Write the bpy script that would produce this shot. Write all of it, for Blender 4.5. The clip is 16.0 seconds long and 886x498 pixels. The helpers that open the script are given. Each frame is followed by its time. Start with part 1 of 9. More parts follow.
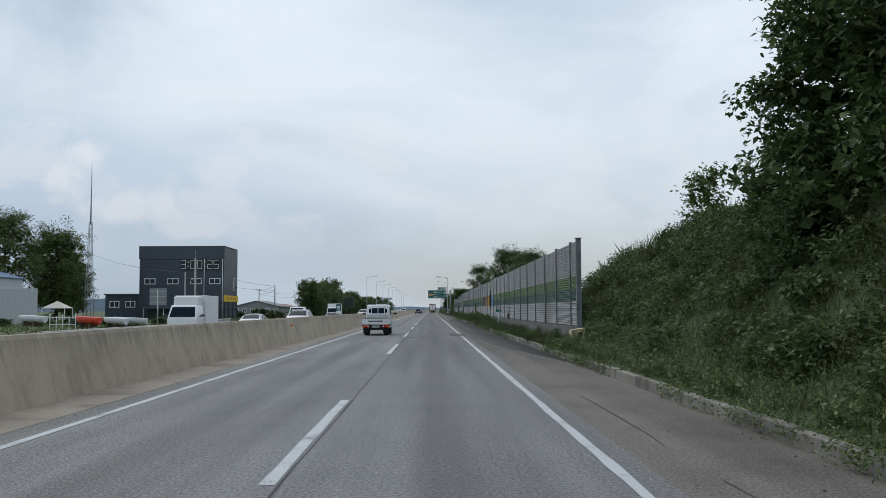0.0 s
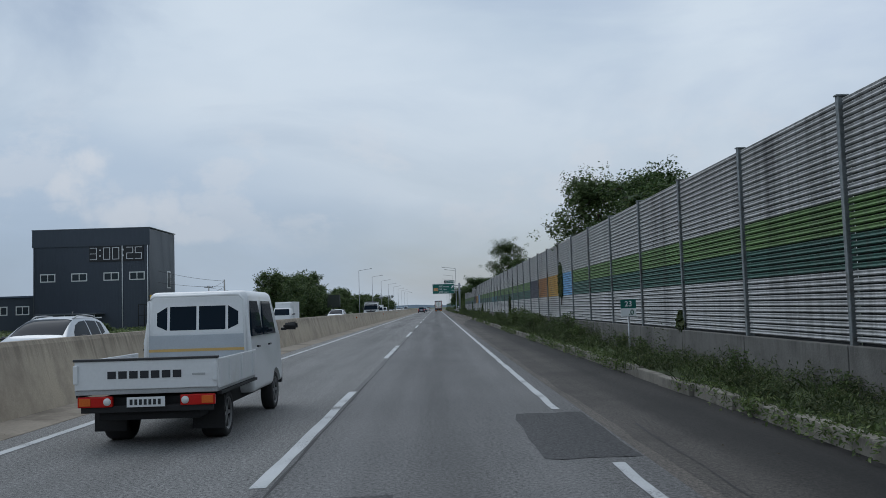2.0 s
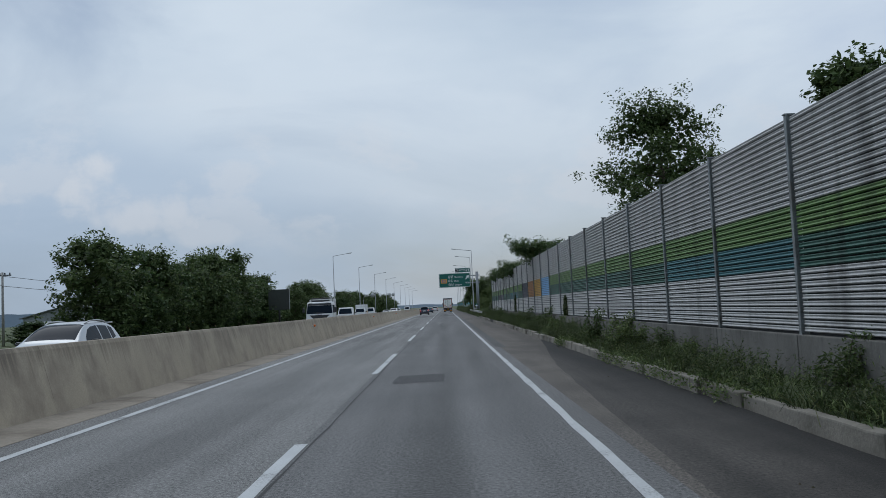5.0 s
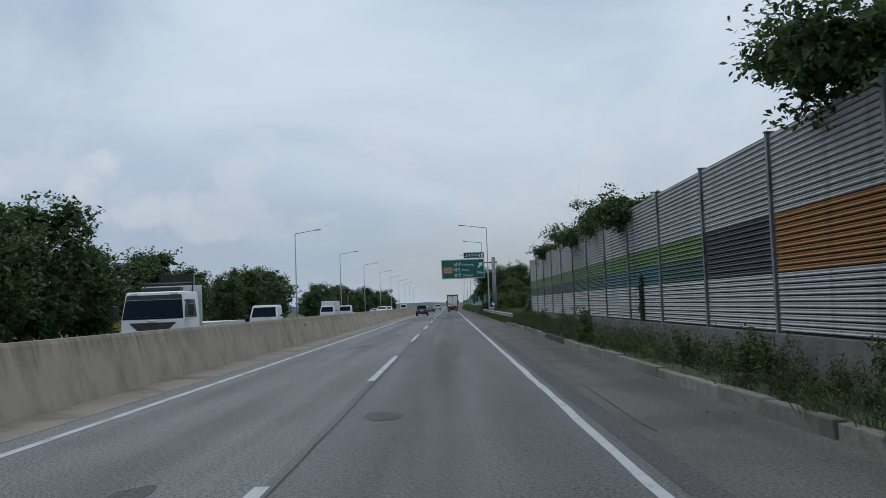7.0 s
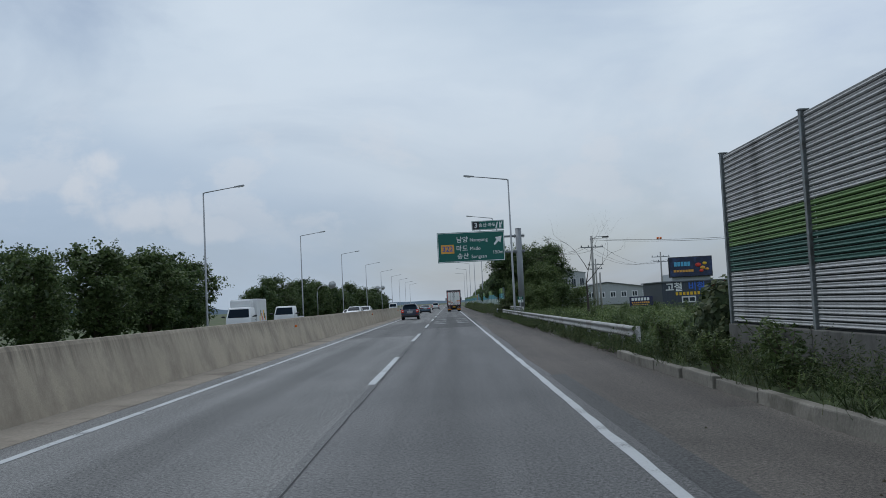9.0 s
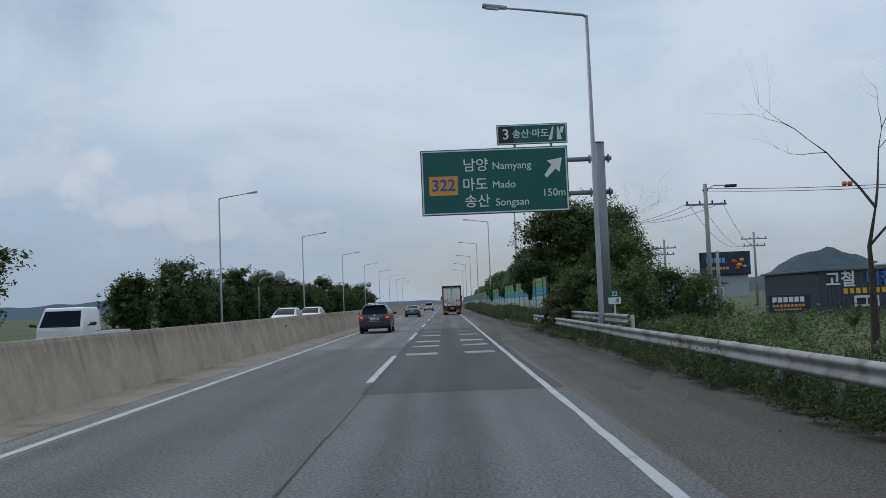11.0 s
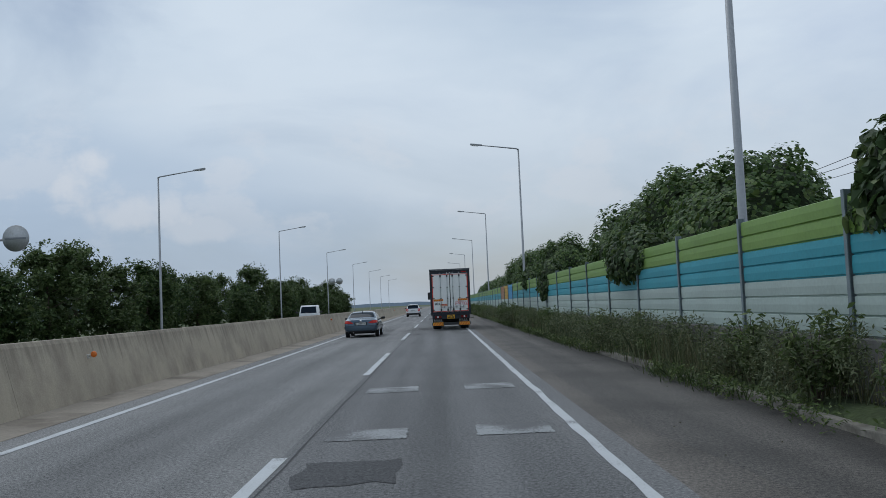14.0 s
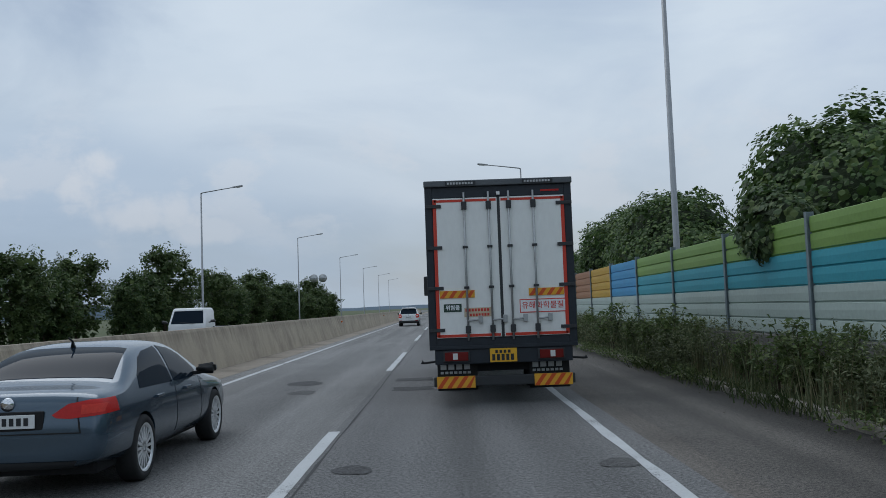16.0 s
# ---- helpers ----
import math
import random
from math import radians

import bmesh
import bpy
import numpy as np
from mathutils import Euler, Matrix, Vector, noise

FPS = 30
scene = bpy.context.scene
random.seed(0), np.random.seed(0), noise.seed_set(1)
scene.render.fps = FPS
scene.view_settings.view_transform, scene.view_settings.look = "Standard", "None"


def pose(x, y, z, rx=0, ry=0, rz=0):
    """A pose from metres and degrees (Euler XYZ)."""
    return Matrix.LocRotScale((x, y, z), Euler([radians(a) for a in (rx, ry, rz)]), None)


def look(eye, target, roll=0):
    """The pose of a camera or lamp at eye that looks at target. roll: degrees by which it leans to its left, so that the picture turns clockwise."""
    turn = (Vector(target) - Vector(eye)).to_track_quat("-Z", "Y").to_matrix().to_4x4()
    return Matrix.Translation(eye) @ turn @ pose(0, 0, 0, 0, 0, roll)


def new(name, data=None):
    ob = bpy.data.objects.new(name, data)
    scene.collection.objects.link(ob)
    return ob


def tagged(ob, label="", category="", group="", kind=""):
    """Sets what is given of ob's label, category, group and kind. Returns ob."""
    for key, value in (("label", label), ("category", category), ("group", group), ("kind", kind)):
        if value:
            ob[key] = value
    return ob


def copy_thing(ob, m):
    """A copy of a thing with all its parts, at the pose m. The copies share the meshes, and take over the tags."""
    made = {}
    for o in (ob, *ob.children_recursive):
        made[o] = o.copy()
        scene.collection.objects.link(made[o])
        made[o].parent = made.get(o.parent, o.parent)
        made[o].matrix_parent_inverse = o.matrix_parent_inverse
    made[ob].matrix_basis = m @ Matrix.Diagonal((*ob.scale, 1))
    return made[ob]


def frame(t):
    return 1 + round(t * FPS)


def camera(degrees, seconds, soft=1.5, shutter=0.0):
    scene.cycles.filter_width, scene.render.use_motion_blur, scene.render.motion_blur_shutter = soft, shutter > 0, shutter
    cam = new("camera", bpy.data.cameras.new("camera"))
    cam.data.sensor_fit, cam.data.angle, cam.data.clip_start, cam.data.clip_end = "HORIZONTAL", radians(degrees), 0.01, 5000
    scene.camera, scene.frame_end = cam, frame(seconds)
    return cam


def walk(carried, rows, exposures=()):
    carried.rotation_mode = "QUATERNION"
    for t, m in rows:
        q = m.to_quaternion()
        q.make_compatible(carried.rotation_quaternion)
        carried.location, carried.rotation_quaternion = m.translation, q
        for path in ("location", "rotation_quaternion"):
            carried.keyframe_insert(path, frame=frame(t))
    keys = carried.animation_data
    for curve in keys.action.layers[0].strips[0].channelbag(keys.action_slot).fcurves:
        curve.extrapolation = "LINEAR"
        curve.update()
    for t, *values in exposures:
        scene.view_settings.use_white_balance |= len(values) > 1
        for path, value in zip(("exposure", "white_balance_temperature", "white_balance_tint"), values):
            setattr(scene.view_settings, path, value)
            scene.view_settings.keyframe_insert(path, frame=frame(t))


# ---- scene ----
# ---- camera ----
cam = camera(54.1, 16.0, soft=0.7, shutter=0.0)
PATH = [
    (0, look((-0.088, -2.343, 1.637), (-0.058, -0.348, 1.775), -0.3)),
    (0.5, look((-0.013, 8.502, 1.605), (0.015, 10.497, 1.739), -0.7)),
    (1, look((0.021, 19.444, 1.57), (0.041, 21.439, 1.708), -1.3)),
    (1.5, pose(0.038, 30.59, 1.6, 93.51, 1.98, -0.44)),
    (2, pose(0.038, 41.58, 1.6, 93.80, 1.78, -0.45)),
    (2.5, pose(0.068, 52.64, 1.6, 93.86, 1.89, -0.41)),
    (3, pose(0.115, 63.74, 1.6, 94.01, 1.86, -0.29)),
    (3.5, pose(0.167, 74.85, 1.6, 93.62, 2.44, -0.09)),
    (4, pose(0.212, 85.93, 1.6, 93.86, 2.71, 0.14)),
    (6.5, pose(0.161, 140.10, 1.6, 93.60, 2.51, 0.36)),
    (7, pose(0.137, 150.58, 1.6, 93.66, 2.16, 0.43)),
    (7.5, pose(0.116, 161.01, 1.6, 93.62, 2.68, 0.42)),
    (8, pose(0.095, 171.41, 1.6, 93.53, 2.87, 0.41)),
    (10.5, pose(-0.008, 221.76, 1.6, 93.55, 2.43, 0.28)),
    (11, pose(0.015, 231.54, 1.6, 93.52, 2.28, 0.18)),
    (11.5, pose(0.060, 241.26, 1.6, 93.56, 2.41, 0.14)),
    (12, pose(0.128, 250.87, 1.6, 93.55, 2.30, -0.12)),
    (12.5, pose(0.179, 260.46, 1.6, 93.83, 2.06, -0.33)),
    (13, pose(0.201, 270.03, 1.6, 93.79, 2.49, -0.41)),
    (13.5, pose(0.197, 279.57, 1.6, 93.83, 2.56, -0.39)),
    (14, pose(0.169, 289.07, 1.6, 93.59, 2.49, -0.21)),
    (14.5, pose(0.114, 298.54, 1.6, 93.68, 2.15, -0.01)),
    (15, pose(0.033, 307.99, 1.6, 93.59, 2.37, 0.25)),
    (15.5, pose(-0.041, 317.48, 1.6, 93.81, 2.32, 0.23)),
    (16, pose(-0.106, 326.99, 1.6, 93.82, 2.04, 0.17)),
]
walk(cam, PATH, [(0.0, 0.0, 6450, 10), (0.7, -0.03, 6400, 10), (1.6, -0.28, 6150, 10), (10.6, -0.28, 6150, 10), (11.5, -0.42, 6150, 10), (12.2, -0.46, 6150, 10), (12.9, -0.28, 6150, 10), (13.4, -0.14, 6150, 10), (13.8, -0.2, 6150, 10), (14.3, -0.28, 6150, 10), (16.0, -0.28, 6150, 10)])

# ---- world, sun ----
world = bpy.data.worlds.new("sky")
scene.world = world
world.use_nodes = True
wn, wl = world.node_tree.nodes, world.node_tree.links
wn.clear()
w_out, w_bg = wn.new("ShaderNodeOutputWorld"), wn.new("ShaderNodeBackground")
w_sky, w_mix = wn.new("ShaderNodeTexSky"), wn.new("ShaderNodeMix")
w_sky.sky_type, w_sky.sun_disc = "NISHITA", False
w_sky.sun_elevation, w_sky.sun_rotation = radians(58), radians(35)
w_sky.dust_density = 2.0
w_co, w_map = wn.new("ShaderNodeTexCoord"), wn.new("ShaderNodeMapping")
w_map.inputs["Scale"].default_value = (1.0, 1.0, 2.6)
w_n1, w_n2 = wn.new("ShaderNodeTexNoise"), wn.new("ShaderNodeTexNoise")
w_n1.inputs["Scale"].default_value, w_n1.inputs["Detail"].default_value = 2.1, 7.0
w_n1.inputs["Roughness"].default_value, w_n1.inputs["Distortion"].default_value = 0.55, 0.5
w_n2.inputs["Scale"].default_value, w_n2.inputs["Detail"].default_value = 1.5, 5.0
w_r1, w_r2 = wn.new("ShaderNodeValToRGB"), wn.new("ShaderNodeValToRGB")
# how much cloud covers the blue
w_r1.color_ramp.elements[0].position, w_r1.color_ramp.elements[0].color = 0.34, (0.50, 0.50, 0.50, 1)
w_r1.color_ramp.elements[1].position, w_r1.color_ramp.elements[1].color = 0.56, (1, 1, 1, 1)
# the grey of the cloud itself
w_r2.color_ramp.elements[0].position, w_r2.color_ramp.elements[0].color = 0.36, (0.480, 0.592, 0.715, 1)
w_r2.color_ramp.elements[1].position, w_r2.color_ramp.elements[1].color = 0.62, (0.745, 0.828, 0.900, 1)
w_gain = wn.new("ShaderNodeVectorMath")
w_gain.operation = "SCALE"
w_gain.inputs["Scale"].default_value = 10.0
w_mix.data_type = "RGBA"
wl.new(w_co.outputs["Generated"], w_map.inputs["Vector"])
wl.new(w_map.outputs["Vector"], w_n1.inputs["Vector"])
wl.new(w_map.outputs["Vector"], w_n2.inputs["Vector"])
wl.new(w_n1.outputs["Fac"], w_r1.inputs["Fac"])
wl.new(w_n2.outputs["Fac"], w_r2.inputs["Fac"])
wl.new(w_r2.outputs["Color"], w_gain.inputs[0])
wl.new(w_r1.outputs["Color"], w_mix.inputs["Factor"])
wl.new(w_sky.outputs["Color"], w_mix.inputs["A"])
wl.new(w_gain.outputs["Vector"], w_mix.inputs["B"])

# heaped white clouds low over the land, and haze that thickens towards the horizon
w_sep = wn.new("ShaderNodeSeparateXYZ")
wl.new(w_co.outputs["Generated"], w_sep.inputs["Vector"])
w_n3 = wn.new("ShaderNodeTexNoise")
w_n3.inputs["Scale"].default_value, w_n3.inputs["Detail"].default_value, w_n3.inputs["Roughness"].default_value = 8.5, 8.0, 0.6
w_off = wn.new("ShaderNodeMapping")
w_off.inputs["Location"].default_value = (3.1, 0.7, 0.2)
w_off.inputs["Scale"].default_value = (1.0, 1.0, 1.7)
wl.new(w_co.outputs["Generated"], w_off.inputs["Vector"])
wl.new(w_off.outputs["Vector"], w_n3.inputs["Vector"])


def w_range(source, a, b, c, d):
    k = wn.new("ShaderNodeMapRange")
    k.interpolation_type = "SMOOTHSTEP"
    for name, value in (("From Min", a), ("From Max", b), ("To Min", c), ("To Max", d)):
        k.inputs[name].default_value = value
    wl.new(source, k.inputs["Value"])
    return k.outputs["Result"]


def w_times(a, b):
    k = wn.new("ShaderNodeMath")
    k.operation = "MULTIPLY"
    wl.new(a, k.inputs[0])
    wl.new(b, k.inputs[1])
    return k.outputs["Value"]


w_heap = w_times(w_range(w_n3.outputs["Fac"], 0.49, 0.62, 0.0, 0.45), w_times(w_range(w_sep.outputs["Z"], 0.04, 0.12, 0.0, 1.0), w_range(w_sep.outputs["Z"], 0.16, 0.27, 1.0, 0.0)))


def w_math(op, a, b=0.0):
    k = wn.new("ShaderNodeMath")
    k.operation = op
    for i, q in enumerate((a, b)):
        if isinstance(q, (int, float)):
            k.inputs[i].default_value = q
        else:
            wl.new(q, k.inputs[i])
    return k.outputs["Value"]


# one heaped cloud bank low on the left of the road ahead
w_y = w_math("MAXIMUM", w_sep.outputs["Y"], 0.02)
w_u, w_v = w_math("DIVIDE", w_sep.outputs["X"], w_y), w_math("DIVIDE", w_sep.outputs["Z"], w_y)
w_n4 = wn.new("ShaderNodeTexNoise")
w_n4.inputs["Scale"].default_value, w_n4.inputs["Detail"].default_value, w_n4.inputs["Roughness"].default_value = 17.0, 7.0, 0.55
wl.new(w_co.outputs["Generated"], w_n4.inputs["Vector"])
w_bank = 0.0
for cu, cv, ru, rv, full in ((-0.405, 0.158, 0.045, 0.036, 0.95), (-0.345, 0.122, 0.085, 0.026, 0.8), (-0.52, 0.165, 0.07, 0.022, 0.8), (-0.27, 0.10, 0.05, 0.016, 0.6)):
    du, dv = w_math("DIVIDE", w_math("SUBTRACT", w_u, cu), ru), w_math("DIVIDE", w_math("SUBTRACT", w_v, cv), rv)
    r2 = w_math("ADD", w_math("MULTIPLY", du, du), w_math("MULTIPLY", dv, dv))
    edge = w_math("SUBTRACT", w_math("MULTIPLY", w_math("SUBTRACT", w_n4.outputs["Fac"], 0.5), 5.0), r2)
    w_bank = w_math("MAXIMUM", w_range(edge, -1.25, 0.1, 0.0, full), w_bank)
w_heap = w_math("MAXIMUM", w_heap, w_math("MULTIPLY", w_bank, 0.9))
# thinner cloud, blue showing through, behind and below the bank
du, dv = w_math("DIVIDE", w_math("ADD", w_u, 0.42), 0.42), w_math("DIVIDE", w_math("SUBTRACT", w_v, 0.11), 0.15)
w_gap = w_range(w_math("ADD", w_math("ADD", w_math("MULTIPLY", du, du), w_math("MULTIPLY", dv, dv)), w_math("MULTIPLY", w_n2.outputs["Fac"], 0.8)), 0.35, 1.5, 0.62, 0.0)
w_thin = wn.new("ShaderNodeMix")
w_thin.data_type = "RGBA"
w_thin.inputs["B"].default_value = (4.9, 6.15, 7.7, 1)
wl.new(w_gap, w_thin.inputs["Factor"])
wl.new(w_mix.outputs["Result"], w_thin.inputs["A"])
w_mix2 = wn.new("ShaderNodeMix")
w_mix2.data_type = "RGBA"
w_mix2.inputs["B"].default_value = (8.0, 8.35, 8.75, 1)
wl.new(w_heap, w_mix2.inputs["Factor"])
wl.new(w_thin.outputs["Result"], w_mix2.inputs["A"])
w_haze = wn.new("ShaderNodeVectorMath")
w_haze.operation = "SCALE"
wl.new(w_mix2.outputs["Result"], w_haze.inputs[0])
wl.new(w_range(w_sep.outputs["Z"], -0.02, 0.30, 0.80, 1.03), w_haze.inputs["Scale"])
wl.new(w_haze.outputs["Vector"], w_bg.inputs["Color"])
wl.new(w_bg.outputs["Background"], w_out.inputs["Surface"])
w_bg.inputs["Strength"].default_value = 0.1

sun_data = bpy.data.lights.new("sun", "SUN")
sun_data.energy, sun_data.angle, sun_data.color = 0.95, radians(45), (1.0, 0.98, 0.95)
sun = new("sun", sun_data)
sun.matrix_world = look((-23, 33, 64), (0, 0, 0))

# ---- materials ----
MATS = {}


def mat(name, color, rough=0.7, metal=0.0, vary=0.15, scale=3.0, fine=60.0, bump=0.0, dirt=None, dirt_at=0.55, coat=0.0, stretch=(1, 1, 1), island=0.0, per_object=0.0):
    """Principled surface in world metres: two scales of variation, optional stains and relief."""
    if name in MATS:
        return MATS[name]
    m = bpy.data.materials.new(name)
    m.use_nodes = True
    n, l = m.node_tree.nodes, m.node_tree.links
    b = n["Principled BSDF"]
    b.inputs["Roughness"].default_value, b.inputs["Metallic"].default_value = rough, metal
    b.inputs["Coat Weight"].default_value = coat
    geo, mp = n.new("ShaderNodeNewGeometry"), n.new("ShaderNodeMapping")
    mp.inputs["Scale"].default_value = stretch
    l.new(geo.outputs["Position"], mp.inputs["Vector"])
    big, small = n.new("ShaderNodeTexNoise"), n.new("ShaderNodeTexNoise")
    big.inputs["Scale"].default_value, big.inputs["Detail"].default_value = scale, 5.0
    small.inputs["Scale"].default_value, small.inputs["Detail"].default_value = fine, 3.0
    for t in (big, small):
        l.new(mp.outputs["Vector"], t.inputs["Vector"])
    add = n.new("ShaderNodeMath")
    add.operation = "ADD"
    l.new(big.outputs["Fac"], add.inputs[0])
    l.new(small.outputs["Fac"], add.inputs[1])
    ramp = n.new("ShaderNodeMapRange")
    ramp.inputs["From Min"].default_value, ramp.inputs["From Max"].default_value = 0.6, 1.4
    ramp.inputs["To Min"].default_value, ramp.inputs["To Max"].default_value = 1 - vary, 1 + vary
    l.new(add.outputs["Value"], ramp.inputs["Value"])
    value = ramp.outputs["Result"]
    if island or per_object:
        rnd = n.new("ShaderNodeMapRange")
        amount = island or per_object
        rnd.inputs["To Min"].default_value, rnd.inputs["To Max"].default_value = 1 - amount, 1 + amount
        if island:
            l.new(geo.outputs["Random Per Island"], rnd.inputs["Value"])
        else:
            info = n.new("ShaderNodeObjectInfo")
            l.new(info.outputs["Random"], rnd.inputs["Value"])
        mul = n.new("ShaderNodeMath")
        mul.operation = "MULTIPLY"
        l.new(value, mul.inputs[0])
        l.new(rnd.outputs["Result"], mul.inputs[1])
        value = mul.outputs["Value"]
    sc = n.new("ShaderNodeVectorMath")
    sc.operation = "SCALE"
    sc.inputs[0].default_value = color
    l.new(value, sc.inputs["Scale"])
    out = sc.outputs["Vector"]
    if dirt:
        dn, dr, mx = n.new("ShaderNodeTexNoise"), n.new("ShaderNodeMapRange"), n.new("ShaderNodeMix")
        dn.inputs["Scale"].default_value, dn.inputs["Detail"].default_value, dn.inputs["Roughness"].default_value = scale * 0.7, 8.0, 0.65
        l.new(mp.outputs["Vector"], dn.inputs["Vector"])
        dr.inputs["From Min"].default_value, dr.inputs["From Max"].default_value = dirt_at, dirt_at + 0.14
        l.new(dn.outputs["Fac"], dr.inputs["Value"])
        mx.data_type = "RGBA"
        mx.inputs["B"].default_value = (*dirt, 1)
        l.new(dr.outputs["Result"], mx.inputs["Factor"])
        l.new(out, mx.inputs["A"])
        out = mx.outputs["Result"]
    l.new(out, b.inputs["Base Color"])
    if bump:
        bp = n.new("ShaderNodeBump")
        bp.inputs["Strength"].default_value, bp.inputs["Distance"].default_value = bump, 0.02
        l.new(add.outputs["Value"], bp.inputs["Height"])
        l.new(bp.outputs["Normal"], b.inputs["Normal"])
    MATS[name] = m
    return m


def leaf_mat(name, color, tip, vary=0.45):
    """Leaves: every leaf its own green, a little light through the blade."""
    m = bpy.data.materials.new(name)
    m.use_nodes = True
    n, l = m.node_tree.nodes, m.node_tree.links
    b, out = n["Principled BSDF"], n["Material Output"]
    geo, r = n.new("ShaderNodeNewGeometry"), n.new("ShaderNodeValToRGB")
    r.color_ramp.elements[0].color = (color[0] * (1 - vary), color[1] * (1 - vary), color[2] * (1 - vary), 1)
    r.color_ramp.elements[1].color = (*tip, 1)
    e = r.color_ramp.elements.new(0.6)
    e.color = (*color, 1)
    l.new(geo.outputs["Random Per Island"], r.inputs["Fac"])
    l.new(r.outputs["Color"], b.inputs["Base Color"])
    b.inputs["Roughness"].default_value = 0.55
    b.inputs["Specular IOR Level"].default_value = 0.3
    tr, mx = n.new("ShaderNodeBsdfTranslucent"), n.new("ShaderNodeMixShader")
    l.new(r.outputs["Color"], tr.inputs["Color"])
    mx.inputs["Fac"].default_value = 0.33
    l.new(b.outputs["BSDF"], mx.inputs[1])
    l.new(tr.outputs["BSDF"], mx.inputs[2])
    l.new(mx.outputs["Shader"], out.inputs["Surface"])
    return m


def paint_mat(name, color, worn, cover=0.5):
    """Road paint worn through to the asphalt in grains and scratches."""
    m = mat(name, color, 0.75, vary=0.12, scale=1.3, fine=45, bump=0.15)
    n, l = m.node_tree.nodes, m.node_tree.links
    b = n["Principled BSDF"]
    src = b.inputs["Base Color"].links[0].from_socket
    geo, nz, nb, ad, mr, mx = (n.new("ShaderNode" + k) for k in ("NewGeometry", "TexNoise", "TexNoise", "Math", "MapRange", "Mix"))
    nz.inputs["Scale"].default_value, nz.inputs["Detail"].default_value, nz.inputs["Roughness"].default_value = 38.0, 6.0, 0.75
    nb.inputs["Scale"].default_value, nb.inputs["Detail"].default_value = 1.1, 4.0
    l.new(geo.outputs["Position"], nz.inputs["Vector"])
    l.new(geo.outputs["Position"], nb.inputs["Vector"])
    l.new(nz.outputs["Fac"], ad.inputs[0])
    l.new(nb.outputs["Fac"], ad.inputs[1])
    mr.inputs["From Min"].default_value, mr.inputs["From Max"].default_value = cover + 0.55, cover + 0.72
    l.new(ad.outputs["Value"], mr.inputs["Value"])
    mx.data_type = "RGBA"
    mx.inputs["B"].default_value = (*worn, 1)
    l.new(mr.outputs["Result"], mx.inputs["Factor"])
    l.new(src, mx.inputs["A"])
    l.new(mx.outputs["Result"], b.inputs["Base Color"])
    return m


